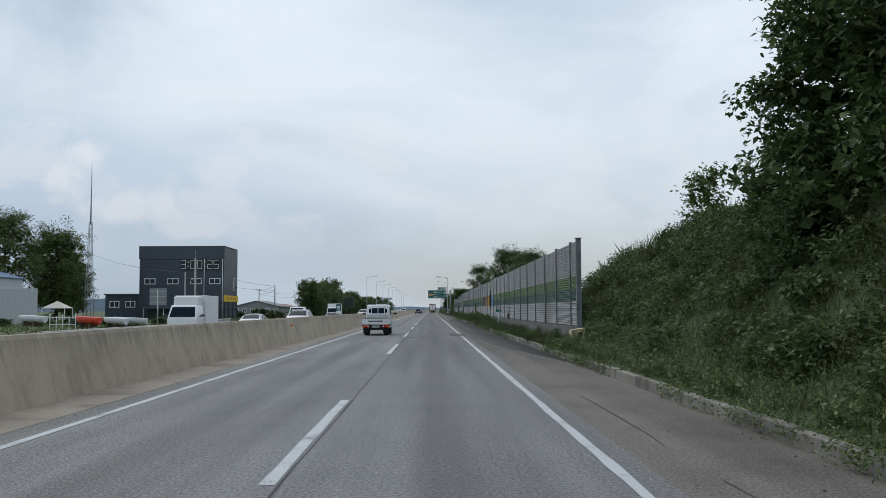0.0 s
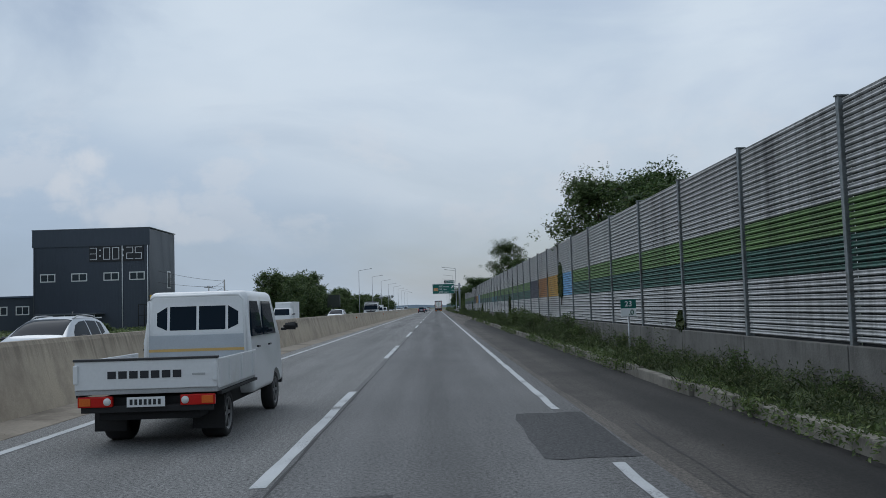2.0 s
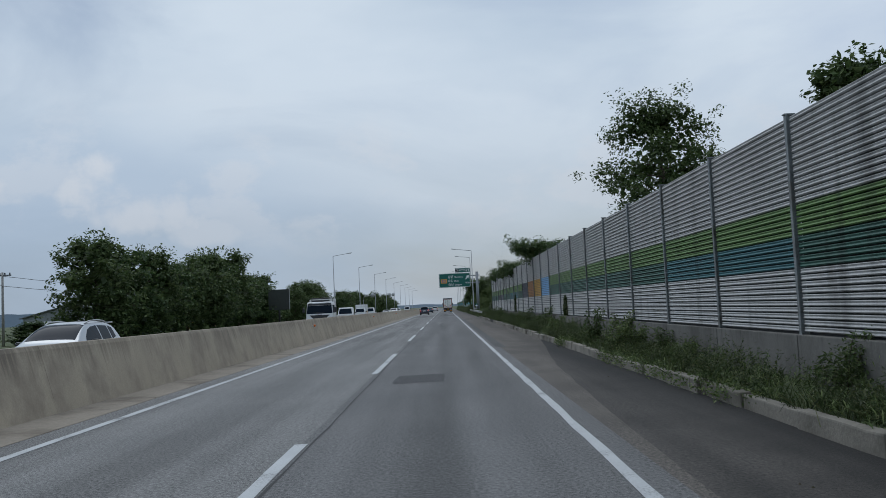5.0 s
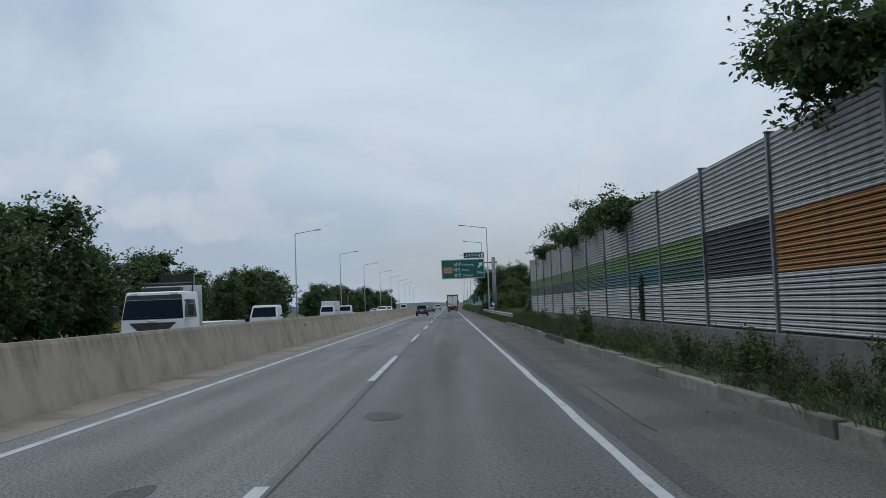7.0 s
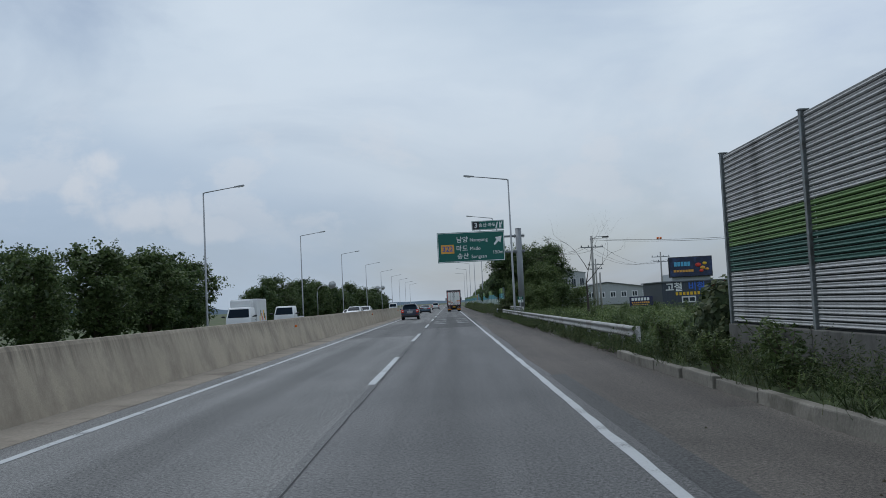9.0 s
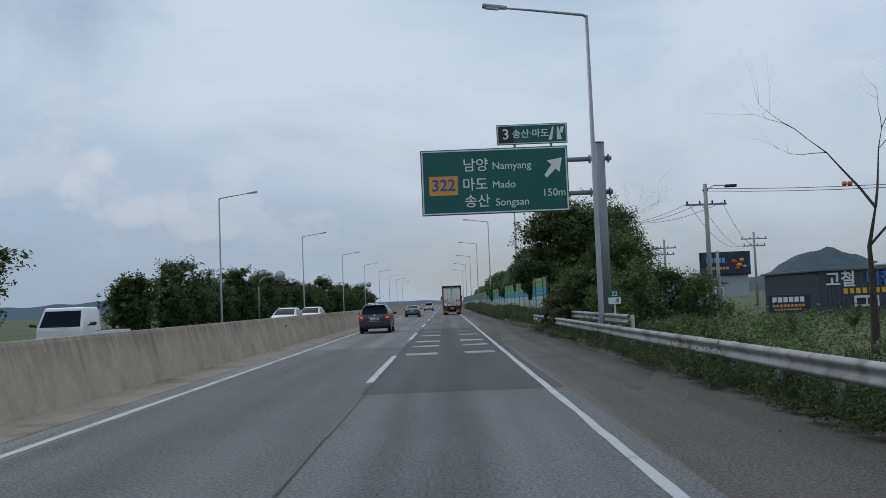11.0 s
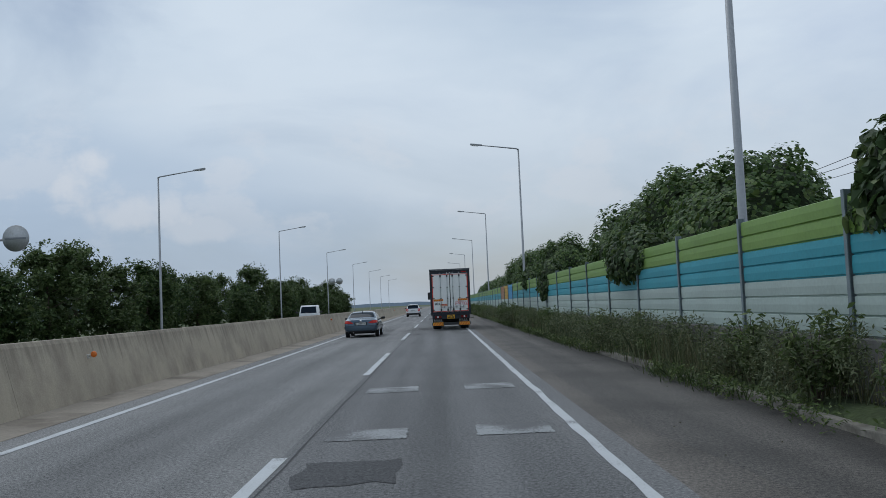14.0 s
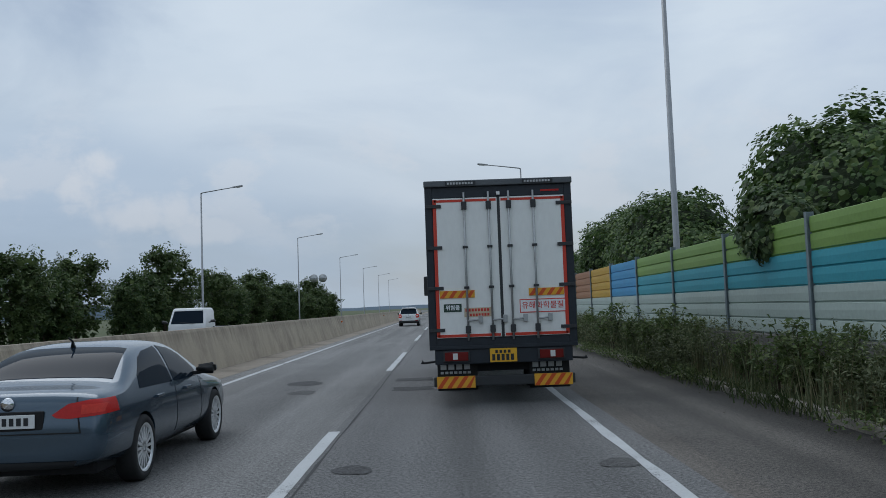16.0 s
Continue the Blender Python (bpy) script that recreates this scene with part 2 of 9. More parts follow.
def asphalt_mat(name, base, warm, tracks, stain=0.0, pale=1.0):
    """Asphalt with stone grain, darker wheel and oil bands along the lane (x of their middles), broad stains, and a
    tone paler by the factor pale that fades out by y = 40.
    """
    m = bpy.data.materials.new(name)
    m.use_nodes = True
    n, l = m.node_tree.nodes, m.node_tree.links
    b = n["Principled BSDF"]
    b.inputs["Roughness"].default_value = 0.85
    geo, sep = n.new("ShaderNodeNewGeometry"), n.new("ShaderNodeSeparateXYZ")
    l.new(geo.outputs["Position"], sep.inputs["Vector"])
    mp = n.new("ShaderNodeMapping")
    mp.inputs["Scale"].default_value = (1.5, 0.06, 1.0)
    l.new(geo.outputs["Position"], mp.inputs["Vector"])
    grain, grit, broad, patch = (n.new("ShaderNodeTexNoise") for _ in range(4))
    grain.inputs["Scale"].default_value, grain.inputs["Detail"].default_value, grain.inputs["Roughness"].default_value = 75.0, 3.0, 0.8
    grit.inputs["Scale"].default_value, grit.inputs["Detail"].default_value = 26.0, 4.0
    broad.inputs["Scale"].default_value, broad.inputs["Detail"].default_value = 0.8, 6.0
    patch.inputs["Scale"].default_value, patch.inputs["Detail"].default_value, patch.inputs["Roughness"].default_value = 0.35, 6.0, 0.6
    for t in (grain, grit, patch):
        l.new(geo.outputs["Position"], t.inputs["Vector"])
    l.new(mp.outputs["Vector"], broad.inputs["Vector"])

    def chain(op, x, y):
        k = n.new("ShaderNodeMath")
        k.operation = op
        for i, s in enumerate((x, y)):
            if isinstance(s, (int, float)):
                k.inputs[i].default_value = s
            else:
                l.new(s, k.inputs[i])
        return k.outputs["Value"]

    v = chain("ADD", chain("MULTIPLY", chain("SUBTRACT", grain.outputs["Fac"], 0.5), 5.0), chain("MULTIPLY", chain("SUBTRACT", grit.outputs["Fac"], 0.5), 2.4))
    v = chain("ADD", v, 0.55)
    v = chain("ADD", v, chain("SUBTRACT", chain("MULTIPLY", broad.outputs["Fac"], 1.0), 0.325))
    v = chain("ADD", v, chain("MULTIPLY", patch.outputs["Fac"], 0.3))
    v = chain("ADD", chain("MULTIPLY", v, 1.15), 0.02)
    for middle, wide, deep in tracks:
        d = chain("ABSOLUTE", chain("SUBTRACT", sep.outputs["X"], middle), 0.0)
        f = n.new("ShaderNodeMapRange")
        f.interpolation_type = "SMOOTHSTEP"
        f.inputs["From Min"].default_value, f.inputs["From Max"].default_value = 0.0, wide
        f.inputs["To Min"].default_value, f.inputs["To Max"].default_value = 1 - deep, 1.0
        l.new(chain("ADD", d, chain("MULTIPLY", chain("SUBTRACT", broad.outputs["Fac"], 0.5), wide * 0.9)), f.inputs["Value"])
        v = chain("MULTIPLY", v, f.outputs["Result"])
    if pale != 1.0:
        near_pale = n.new("ShaderNodeMapRange")
        near_pale.interpolation_type = "SMOOTHSTEP"
        near_pale.inputs["From Min"].default_value, near_pale.inputs["From Max"].default_value = 12.0, 40.0
        near_pale.inputs["To Min"].default_value, near_pale.inputs["To Max"].default_value = pale, 1.0
        l.new(chain("ADD", sep.outputs["Y"], chain("MULTIPLY", chain("SUBTRACT", patch.outputs["Fac"], 0.5), 14.0)), near_pale.inputs["Value"])
        v = chain("MULTIPLY", v, near_pale.outputs["Result"])
    if stain:
        s = n.new("ShaderNodeMapRange")
        s.inputs["From Min"].default_value, s.inputs["From Max"].default_value = 0.46, 0.62
        s.inputs["To Min"].default_value, s.inputs["To Max"].default_value = 1.0, 1 - stain
        l.new(patch.outputs["Fac"], s.inputs["Value"])
        v = chain("MULTIPLY", v, s.outputs["Result"])
    mx, sc = n.new("ShaderNodeMix"), n.new("ShaderNodeVectorMath")
    mx.data_type = "RGBA"
    mx.inputs["A"].default_value, mx.inputs["B"].default_value = (*base, 1), (*warm, 1)
    l.new(patch.outputs["Fac"], mx.inputs["Factor"])
    sc.operation = "SCALE"
    l.new(mx.outputs["Result"], sc.inputs[0])
    l.new(v, sc.inputs["Scale"])
    l.new(sc.outputs["Vector"], b.inputs["Base Color"])
    bp = n.new("ShaderNodeBump")
    bp.inputs["Strength"].default_value, bp.inputs["Distance"].default_value = 0.35, 0.01
    l.new(grain.outputs["Fac"], bp.inputs["Height"])
    l.new(bp.outputs["Normal"], b.inputs["Normal"])
    return m


def glass_mat(name, color, rough=0.10):
    m = bpy.data.materials.new(name)
    m.use_nodes = True
    b = m.node_tree.nodes["Principled BSDF"]
    b.inputs["Base Color"].default_value = (*color, 1)
    b.inputs["Roughness"].default_value = rough
    b.inputs["IOR"].default_value = 1.13
    b.inputs["Coat Weight"].default_value = 0.0
    b.inputs["Coat Roughness"].default_value = 0.02
    return m


def stained_concrete(name, color, streak):
    """Concrete with vertical run-down streaks, blotches and pores."""
    m = mat(name, color, 0.9, vary=0.14, scale=0.8, fine=30, bump=0.3)
    n, l = m.node_tree.nodes, m.node_tree.links
    b = n["Principled BSDF"]
    src = b.inputs["Base Color"].links[0].from_socket
    geo, mp, nz, mr, mx = (n.new("ShaderNode" + k) for k in ("NewGeometry", "Mapping", "TexNoise", "MapRange", "Mix"))
    mp.inputs["Scale"].default_value = (0.55, 0.55, 0.42)
    nz.inputs["Scale"].default_value, nz.inputs["Detail"].default_value, nz.inputs["Roughness"].default_value = 1.6, 8.0, 0.7
    l.new(geo.outputs["Position"], mp.inputs["Vector"])
    l.new(mp.outputs["Vector"], nz.inputs["Vector"])
    mr.inputs["From Min"].default_value, mr.inputs["From Max"].default_value, mr.inputs["To Max"].default_value = 0.46, 0.66, 0.72
    l.new(nz.outputs["Fac"], mr.inputs["Value"])
    mx.data_type = "RGBA"
    mx.inputs["B"].default_value = (*streak, 1)
    l.new(mr.outputs["Result"], mx.inputs["Factor"])
    l.new(src, mx.inputs["A"])
    # narrow dark runs down the face, in groups
    mp2, n2, n3, mul, mr2, mx2 = (n.new("ShaderNode" + k) for k in ("Mapping", "TexNoise", "TexNoise", "Math", "MapRange", "Mix"))
    mp2.inputs["Scale"].default_value = (1.3, 1.3, 0.14)
    n2.inputs["Scale"].default_value, n2.inputs["Detail"].default_value, n2.inputs["Roughness"].default_value = 1.9, 5.0, 0.6
    n3.inputs["Scale"].default_value, n3.inputs["Detail"].default_value = 0.45, 3.0
    l.new(geo.outputs["Position"], mp2.inputs["Vector"])
    l.new(mp2.outputs["Vector"], n2.inputs["Vector"])
    l.new(geo.outputs["Position"], n3.inputs["Vector"])
    mul.operation = "MULTIPLY"
    l.new(n2.outputs["Fac"], mul.inputs[0])
    l.new(n3.outputs["Fac"], mul.inputs[1])
    mr2.inputs["From Min"].default_value, mr2.inputs["From Max"].default_value, mr2.inputs["To Max"].default_value = 0.22, 0.46, 0.30
    l.new(mul.outputs["Value"], mr2.inputs["Value"])
    mx2.data_type = "RGBA"
    mx2.inputs["B"].default_value = (*[q * 0.62 for q in streak], 1)
    l.new(mr2.outputs["Result"], mx2.inputs["Factor"])
    l.new(mx.outputs["Result"], mx2.inputs["A"])
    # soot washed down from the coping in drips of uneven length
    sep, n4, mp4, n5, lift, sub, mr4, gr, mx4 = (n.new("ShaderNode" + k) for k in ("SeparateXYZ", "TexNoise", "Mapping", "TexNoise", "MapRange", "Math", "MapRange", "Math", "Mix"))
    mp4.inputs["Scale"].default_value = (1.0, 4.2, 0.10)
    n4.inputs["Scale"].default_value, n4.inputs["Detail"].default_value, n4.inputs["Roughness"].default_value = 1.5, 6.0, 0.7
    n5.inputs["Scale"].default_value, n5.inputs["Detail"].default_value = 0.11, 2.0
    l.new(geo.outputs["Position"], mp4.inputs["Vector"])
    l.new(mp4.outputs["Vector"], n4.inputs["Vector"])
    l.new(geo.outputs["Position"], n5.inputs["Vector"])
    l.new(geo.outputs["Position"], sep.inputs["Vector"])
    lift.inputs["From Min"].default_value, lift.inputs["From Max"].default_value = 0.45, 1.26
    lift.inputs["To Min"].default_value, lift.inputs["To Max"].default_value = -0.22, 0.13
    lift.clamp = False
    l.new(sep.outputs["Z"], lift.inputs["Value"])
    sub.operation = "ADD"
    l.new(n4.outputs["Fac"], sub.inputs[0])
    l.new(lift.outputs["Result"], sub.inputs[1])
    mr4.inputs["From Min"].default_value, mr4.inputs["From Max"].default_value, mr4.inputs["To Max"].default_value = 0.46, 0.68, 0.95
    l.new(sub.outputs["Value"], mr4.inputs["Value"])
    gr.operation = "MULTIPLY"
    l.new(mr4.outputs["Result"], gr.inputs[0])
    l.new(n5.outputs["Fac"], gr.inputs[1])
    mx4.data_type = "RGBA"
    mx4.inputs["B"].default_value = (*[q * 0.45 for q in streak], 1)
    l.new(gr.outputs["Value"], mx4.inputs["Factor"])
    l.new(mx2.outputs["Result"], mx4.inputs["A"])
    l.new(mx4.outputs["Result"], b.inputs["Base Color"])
    return m


ASPH_LEFT = asphalt_mat("asphalt_left_lane", (0.158, 0.158, 0.156), (0.184, 0.181, 0.174), [(-3.45, 0.75, 0.20), (-4.6, 0.3, 0.06), (-2.4, 0.3, 0.06)])
ASPH_RIGHT = asphalt_mat("asphalt_right_lane", (0.118, 0.119, 0.120), (0.141, 0.139, 0.136), [(0.1, 0.55, 0.26), (-0.75, 0.35, 0.1), (0.95, 0.35, 0.1)], pale=1.32)
ASPH_SHOULDER = asphalt_mat("asphalt_shoulder", (0.104, 0.093, 0.082), (0.136, 0.118, 0.100), [(3.6, 0.9, 0.18)], stain=0.35, pale=1.32)
ASPH_PATCH = asphalt_mat("asphalt_patch", (0.050, 0.051, 0.053), (0.058, 0.057, 0.058), [])
ASPH_NEW = asphalt_mat("asphalt_newer", (0.066, 0.067, 0.068), (0.080, 0.079, 0.078), [(0.1, 0.55, 0.18)])
ASPH_MID = asphalt_mat("asphalt_middling", (0.108, 0.108, 0.107), (0.127, 0.125, 0.121), [(-3.45, 0.75, 0.15)])
ASPH_SANDY = asphalt_mat("asphalt_sandy", (0.078, 0.067, 0.058), (0.106, 0.090, 0.077), [(3.9, 0.7, 0.2)])
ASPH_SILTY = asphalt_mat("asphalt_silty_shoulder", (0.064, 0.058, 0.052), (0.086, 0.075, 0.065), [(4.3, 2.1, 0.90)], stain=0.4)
ASPH_SILT_SHADE = asphalt_mat("asphalt_silt_shade", (0.088, 0.080, 0.072), (0.116, 0.103, 0.090), [(4.65, 1.3, 0.7), (3.3, 0.35, 0.25)], stain=0.35)
ASPH_DULL = asphalt_mat("asphalt_filling", (0.072, 0.072, 0.072), (0.082, 0.081, 0.079), [])
ASPH_FAR = asphalt_mat("asphalt_opposite", (0.13, 0.128, 0.124), (0.15, 0.147, 0.14), [])
PAINT_WHITE = paint_mat("road_paint_white", (0.50, 0.515, 0.52), (0.13, 0.13, 0.13), 0.525)
PAINT_BAR = paint_mat("road_paint_bar", (0.40, 0.41, 0.41), (0.12, 0.12, 0.12), 0.46)
PAINT_WORN = paint_mat("road_paint_worn", (0.30, 0.31, 0.31), (0.10, 0.10, 0.10), 0.36)
SEAM = mat("tar_seam", (0.035, 0.035, 0.036), 0.8, vary=0.3, scale=2, fine=20)
FADED_WHITE = mat("faded_white_plastic", (0.55, 0.54, 0.50), 0.6, vary=0.15, scale=8, fine=60)
GUTTER = mat("gutter_concrete", (0.27, 0.235, 0.19), 0.95, vary=0.22, scale=0.7, fine=18, bump=0.4, dirt=(0.16, 0.135, 0.105), dirt_at=0.5)
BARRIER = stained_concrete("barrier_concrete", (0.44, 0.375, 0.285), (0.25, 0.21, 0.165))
KERB = mat("kerb_concrete", (0.235, 0.218, 0.185), 0.92, vary=0.25, scale=1.2, fine=25, bump=0.4, dirt=(0.12, 0.11, 0.088), dirt_at=0.50, per_object=0.2)
KERB_DARK = mat("kerb_dark_paint", (0.05, 0.05, 0.052), 0.85, vary=0.3, scale=2, fine=25, bump=0.3)
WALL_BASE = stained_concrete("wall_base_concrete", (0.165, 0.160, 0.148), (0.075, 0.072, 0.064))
UNDERGROWTH = mat("undergrowth", (0.055, 0.075, 0.028), 1.0, vary=0.5, scale=2.5, fine=14, bump=0.8, dirt=(0.05, 0.045, 0.028), dirt_at=0.58)
SOIL = mat("verge_soil", (0.075, 0.062, 0.042), 1.0, vary=0.4, scale=1.5, fine=14, bump=0.6, dirt=(0.05, 0.06, 0.025), dirt_at=0.48)
GRASSLAND = mat("grassland", (0.075, 0.095, 0.035), 1.0, vary=0.4, scale=0.12, fine=2.5, bump=0.5, dirt=(0.11, 0.10, 0.06), dirt_at=0.52)
GALV = mat("galvanised_steel", (0.46, 0.47, 0.47), 0.5, metal=0.75, vary=0.15, scale=1.5, fine=20, dirt=(0.28, 0.26, 0.23), dirt_at=0.56)
RAIL = mat("rail_steel", (0.36, 0.36, 0.35), 0.62, metal=0.4, vary=0.2, scale=1.2, fine=18, dirt=(0.19, 0.17, 0.145), dirt_at=0.5)
POLE_GREY = mat("painted_grey_steel", (0.25, 0.265, 0.28), 0.55, metal=0.35, vary=0.12, scale=1.5, fine=20)
LAMP_STEEL = mat("lamp_post_steel", (0.36, 0.37, 0.38), 0.5, metal=0.5, vary=0.12, scale=1.5, fine=20)
POST_STEEL = mat("wall_post_steel", (0.215, 0.235, 0.24), 0.6, metal=0.2, vary=0.3, scale=2.5, fine=20, dirt=(0.13, 0.125, 0.115), dirt_at=0.5)
BLACK = mat("black_rubber", (0.018, 0.018, 0.019), 0.8, vary=0.25, scale=4, fine=40)
BLACK_GLOSS = mat("black_plastic", (0.02, 0.021, 0.022), 0.35, vary=0.15, scale=4, fine=40)
CONC_POLE = mat("concrete_pole", (0.36, 0.35, 0.33), 0.9, vary=0.15, scale=2, fine=25)
WIRE = mat("cable", (0.05, 0.05, 0.05), 0.7)
BARK = mat("bark", (0.09, 0.07, 0.052), 0.95, vary=0.35, scale=3, fine=22, bump=0.8, stretch=(1, 1, 0.3))
DEAD_WOOD = mat("dead_wood", (0.065, 0.055, 0.046), 0.95, vary=0.3, scale=4, fine=25)
GLASS_DARK = glass_mat("dark_glass", (0.011, 0.019, 0.029), 0.04)
GLASS_WIN = glass_mat("window_glass", (0.05, 0.06, 0.07), 0.08)
WHITE_PAINT = mat("white_vehicle_paint", (0.74, 0.75, 0.75), 0.35, vary=0.05, scale=1.5, fine=30, coat=0.4, dirt=(0.62, 0.61, 0.58), dirt_at=0.6)
SIGN_WHITE = mat("sign_white", (0.82, 0.84, 0.84), 0.5, vary=0.04)
SIGN_GREEN = mat("sign_green", (0.004, 0.118, 0.095), 0.45, vary=0.08, scale=0.7, fine=8)
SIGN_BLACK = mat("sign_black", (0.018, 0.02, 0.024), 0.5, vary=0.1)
SIGN_ORANGE = mat("sign_orange", (0.72, 0.36, 0.06), 0.5, vary=0.06)
SIGN_BLUE = mat("sign_blue", (0.04, 0.10, 0.42), 0.5, vary=0.06)
SIGN_YELLOW = mat("sign_yellow", (0.80, 0.50, 0.03), 0.5, vary=0.06)
SIGN_RED = mat("sign_red", (0.62, 0.05, 0.035), 0.5, vary=0.06)
LEAF_A = leaf_mat("leaf_acacia", (0.078, 0.122, 0.040), (0.175, 0.220, 0.090))
LEAF_B = leaf_mat("leaf_deep_green", (0.062, 0.108, 0.036), (0.150, 0.195, 0.072))
LEAF_C = leaf_mat("leaf_vine", (0.078, 0.140, 0.038), (0.185, 0.250, 0.080))
LEAF_W = leaf_mat("leaf_weed", (0.105, 0.155, 0.050), (0.230, 0.275, 0.110))
LEAF_G = leaf_mat("leaf_grass", (0.105, 0.145, 0.046), (0.250, 0.260, 0.120))
LEAF_GD = leaf_mat("leaf_grass_dark", (0.060, 0.090, 0.032), (0.150, 0.165, 0.075))
LEAF_STRAW = leaf_mat("leaf_straw", (0.165, 0.165, 0.085), (0.330, 0.300, 0.175))
LEAF_DUSTY = leaf_mat("leaf_dusty", (0.112, 0.140, 0.066), (0.240, 0.262, 0.145))
TYRE = mat("tyre_rubber", (0.022, 0.022, 0.023), 0.85, vary=0.2, scale=6, fine=40)
RIM = mat("alloy_rim", (0.80, 0.81, 0.82), 0.3, metal=0.45, vary=0.06)
RIM_DARK = mat("steel_rim", (0.20, 0.20, 0.20), 0.6, metal=0.4, vary=0.15)
CHROME = mat("chrome", (0.75, 0.76, 0.77), 0.15, metal=1.0, vary=0.03)
TAIL_RED = mat("tail_light_red", (0.50, 0.014, 0.010), 0.25, vary=0.12, scale=9, fine=60, coat=0.12)
TAIL_DIM = mat("tail_light_dim", (0.16, 0.012, 0.010), 0.25, vary=0.2, scale=9, fine=60, coat=0.12)
TAIL_BRIGHT = mat("tail_light_bright", (0.62, 0.038, 0.02), 0.25, vary=0.15, scale=9, fine=60, coat=0.12)
TAIL_AMBER = mat("tail_light_amber", (0.66, 0.14, 0.025), 0.25, vary=0.12, scale=9, fine=60, coat=0.12)
LENS = mat("clear_lens", (0.72, 0.72, 0.70), 0.12, vary=0.05, coat=0.6)
for lamp in (TAIL_RED, TAIL_DIM, TAIL_BRIGHT, TAIL_AMBER):
    lamp.node_tree.nodes["Principled BSDF"].inputs["Specular IOR Level"].default_value = 0.25
PLATE = mat("number_plate", (0.74, 0.75, 0.74), 0.5, vary=0.04)
PLATE_Y = mat("number_plate_yellow", (0.80, 0.43, 0.02), 0.5, vary=0.04)
UNDER = mat("underbody", (0.014, 0.014, 0.015), 0.9, vary=0.2)
TRIM = mat("dark_trim", (0.035, 0.037, 0.04), 0.6, vary=0.15, scale=5)

# ---- builders ----
def part(name, bm, material, parent=None, label="", smooth=False):
    """One mesh object of a bmesh, under a thing or a part."""
    me = bpy.data.meshes.new(name)
    bm.to_mesh(me)
    bm.free()
    for m in material if isinstance(material, (list, tuple)) else [material]:
        me.materials.append(m)
    if smooth:
        me.polygons.foreach_set("use_smooth", [True] * len(me.polygons))
    ob = new(name, me)
    ob.parent = parent
    if label:
        tagged(ob, label)
    return ob


def thing(name, at, label, category, group="", kind="", rz=0.0):
    ob = new(name)
    ob.empty_display_size = 0.2
    ob.matrix_basis = pose(*at, 0, 0, rz)
    return tagged(ob, label, category, group, kind)


def box(bm, x0, x1, y0, y1, z0, z1, bevel=0.0, mi=0):
    vs = [bm.verts.new((x, y, z)) for z in (z0, z1) for y in (y0, y1) for x in (x0, x1)]
    fs = [bm.faces.new([vs[i] for i in q]) for q in ((0, 2, 3, 1), (4, 5, 7, 6), (0, 1, 5, 4), (2, 6, 7, 3), (0, 4, 6, 2), (1, 3, 7, 5))]
    for f in fs:
        f.material_index = mi
    if bevel:
        es = list({e for f in fs for e in f.edges})
        bmesh.ops.bevel(bm, geom=es, offset=bevel, segments=2, affect="EDGES", profile=0.6)
    return bm


def new_box(*a, **k):
    return box(bmesh.new(), *a, **k)


def tube(bm, pts, radii, seg=8, mi=0, caps=True):
    """A round bar through points, with a radius at each."""
    pts = [Vector(p) for p in pts]
    if isinstance(radii, (int, float)):
        radii = [radii] * len(pts)
    rings = []
    for i, p in enumerate(pts):
        d = (pts[min(i + 1, len(pts) - 1)] - pts[max(i - 1, 0)]).normalized()
        a = d.cross(Vector((0, 0, 1)) if abs(d.z) < 0.9 else Vector((1, 0, 0))).normalized()
        b = d.cross(a)
        rings.append([bm.verts.new(p + (a * math.cos(2 * math.pi * k / seg) + b * math.sin(2 * math.pi * k / seg)) * radii[i]) for k in range(seg)])
    for r0, r1 in zip(rings, rings[1:]):
        for k in range(seg):
            f = bm.faces.new((r0[k], r0[(k + 1) % seg], r1[(k + 1) % seg], r1[k]))
            f.material_index, f.smooth = mi, True
    if caps:
        for r in (rings[0][::-1], rings[-1]):
            f = bm.faces.new(r)
            f.material_index = mi
    return bm


def prism(bm, poly, axis, a, b, mi=0):
    """A flat outline pushed out along an axis from a to b. poly: pairs in the two other axes, in order."""
    put = {"x": lambda u, v, w: (w, u, v), "y": lambda u, v, w: (u, w, v), "z": lambda u, v, w: (u, v, w)}[axis]
    lo = [bm.verts.new(put(u, v, a)) for u, v in poly]
    hi = [bm.verts.new(put(u, v, b)) for u, v in poly]
    fs = [bm.faces.new(lo[::-1]), bm.faces.new(hi)]
    k = len(poly)
    fs += [bm.faces.new((lo[i], lo[(i + 1) % k], hi[(i + 1) % k], hi[i])) for i in range(k)]
    for f in fs:
        f.material_index = mi
    bmesh.ops.recalc_face_normals(bm, faces=fs)
    return bm


def lathe(bm, prof, axis="x", seg=24, mi=0):
    """A turned shape: prof holds pairs (along the axis, radius)."""
    rings = []
    for u, r in prof:
        ring = []
        for k in range(seg):
            c, s = math.cos(2 * math.pi * k / seg) * r, math.sin(2 * math.pi * k / seg) * r
            ring.append(bm.verts.new({"x": (u, c, s), "y": (c, u, s), "z": (c, s, u)}[axis]))
        rings.append(ring)
    fs = []
    for r0, r1 in zip(rings, rings[1:]):
        for k in range(seg):
            fs.append(bm.faces.new((r0[k], r0[(k + 1) % seg], r1[(k + 1) % seg], r1[k])))
    for f in fs:
        f.material_index, f.smooth = mi, True
    bmesh.ops.recalc_face_normals(bm, faces=fs)
    return bm


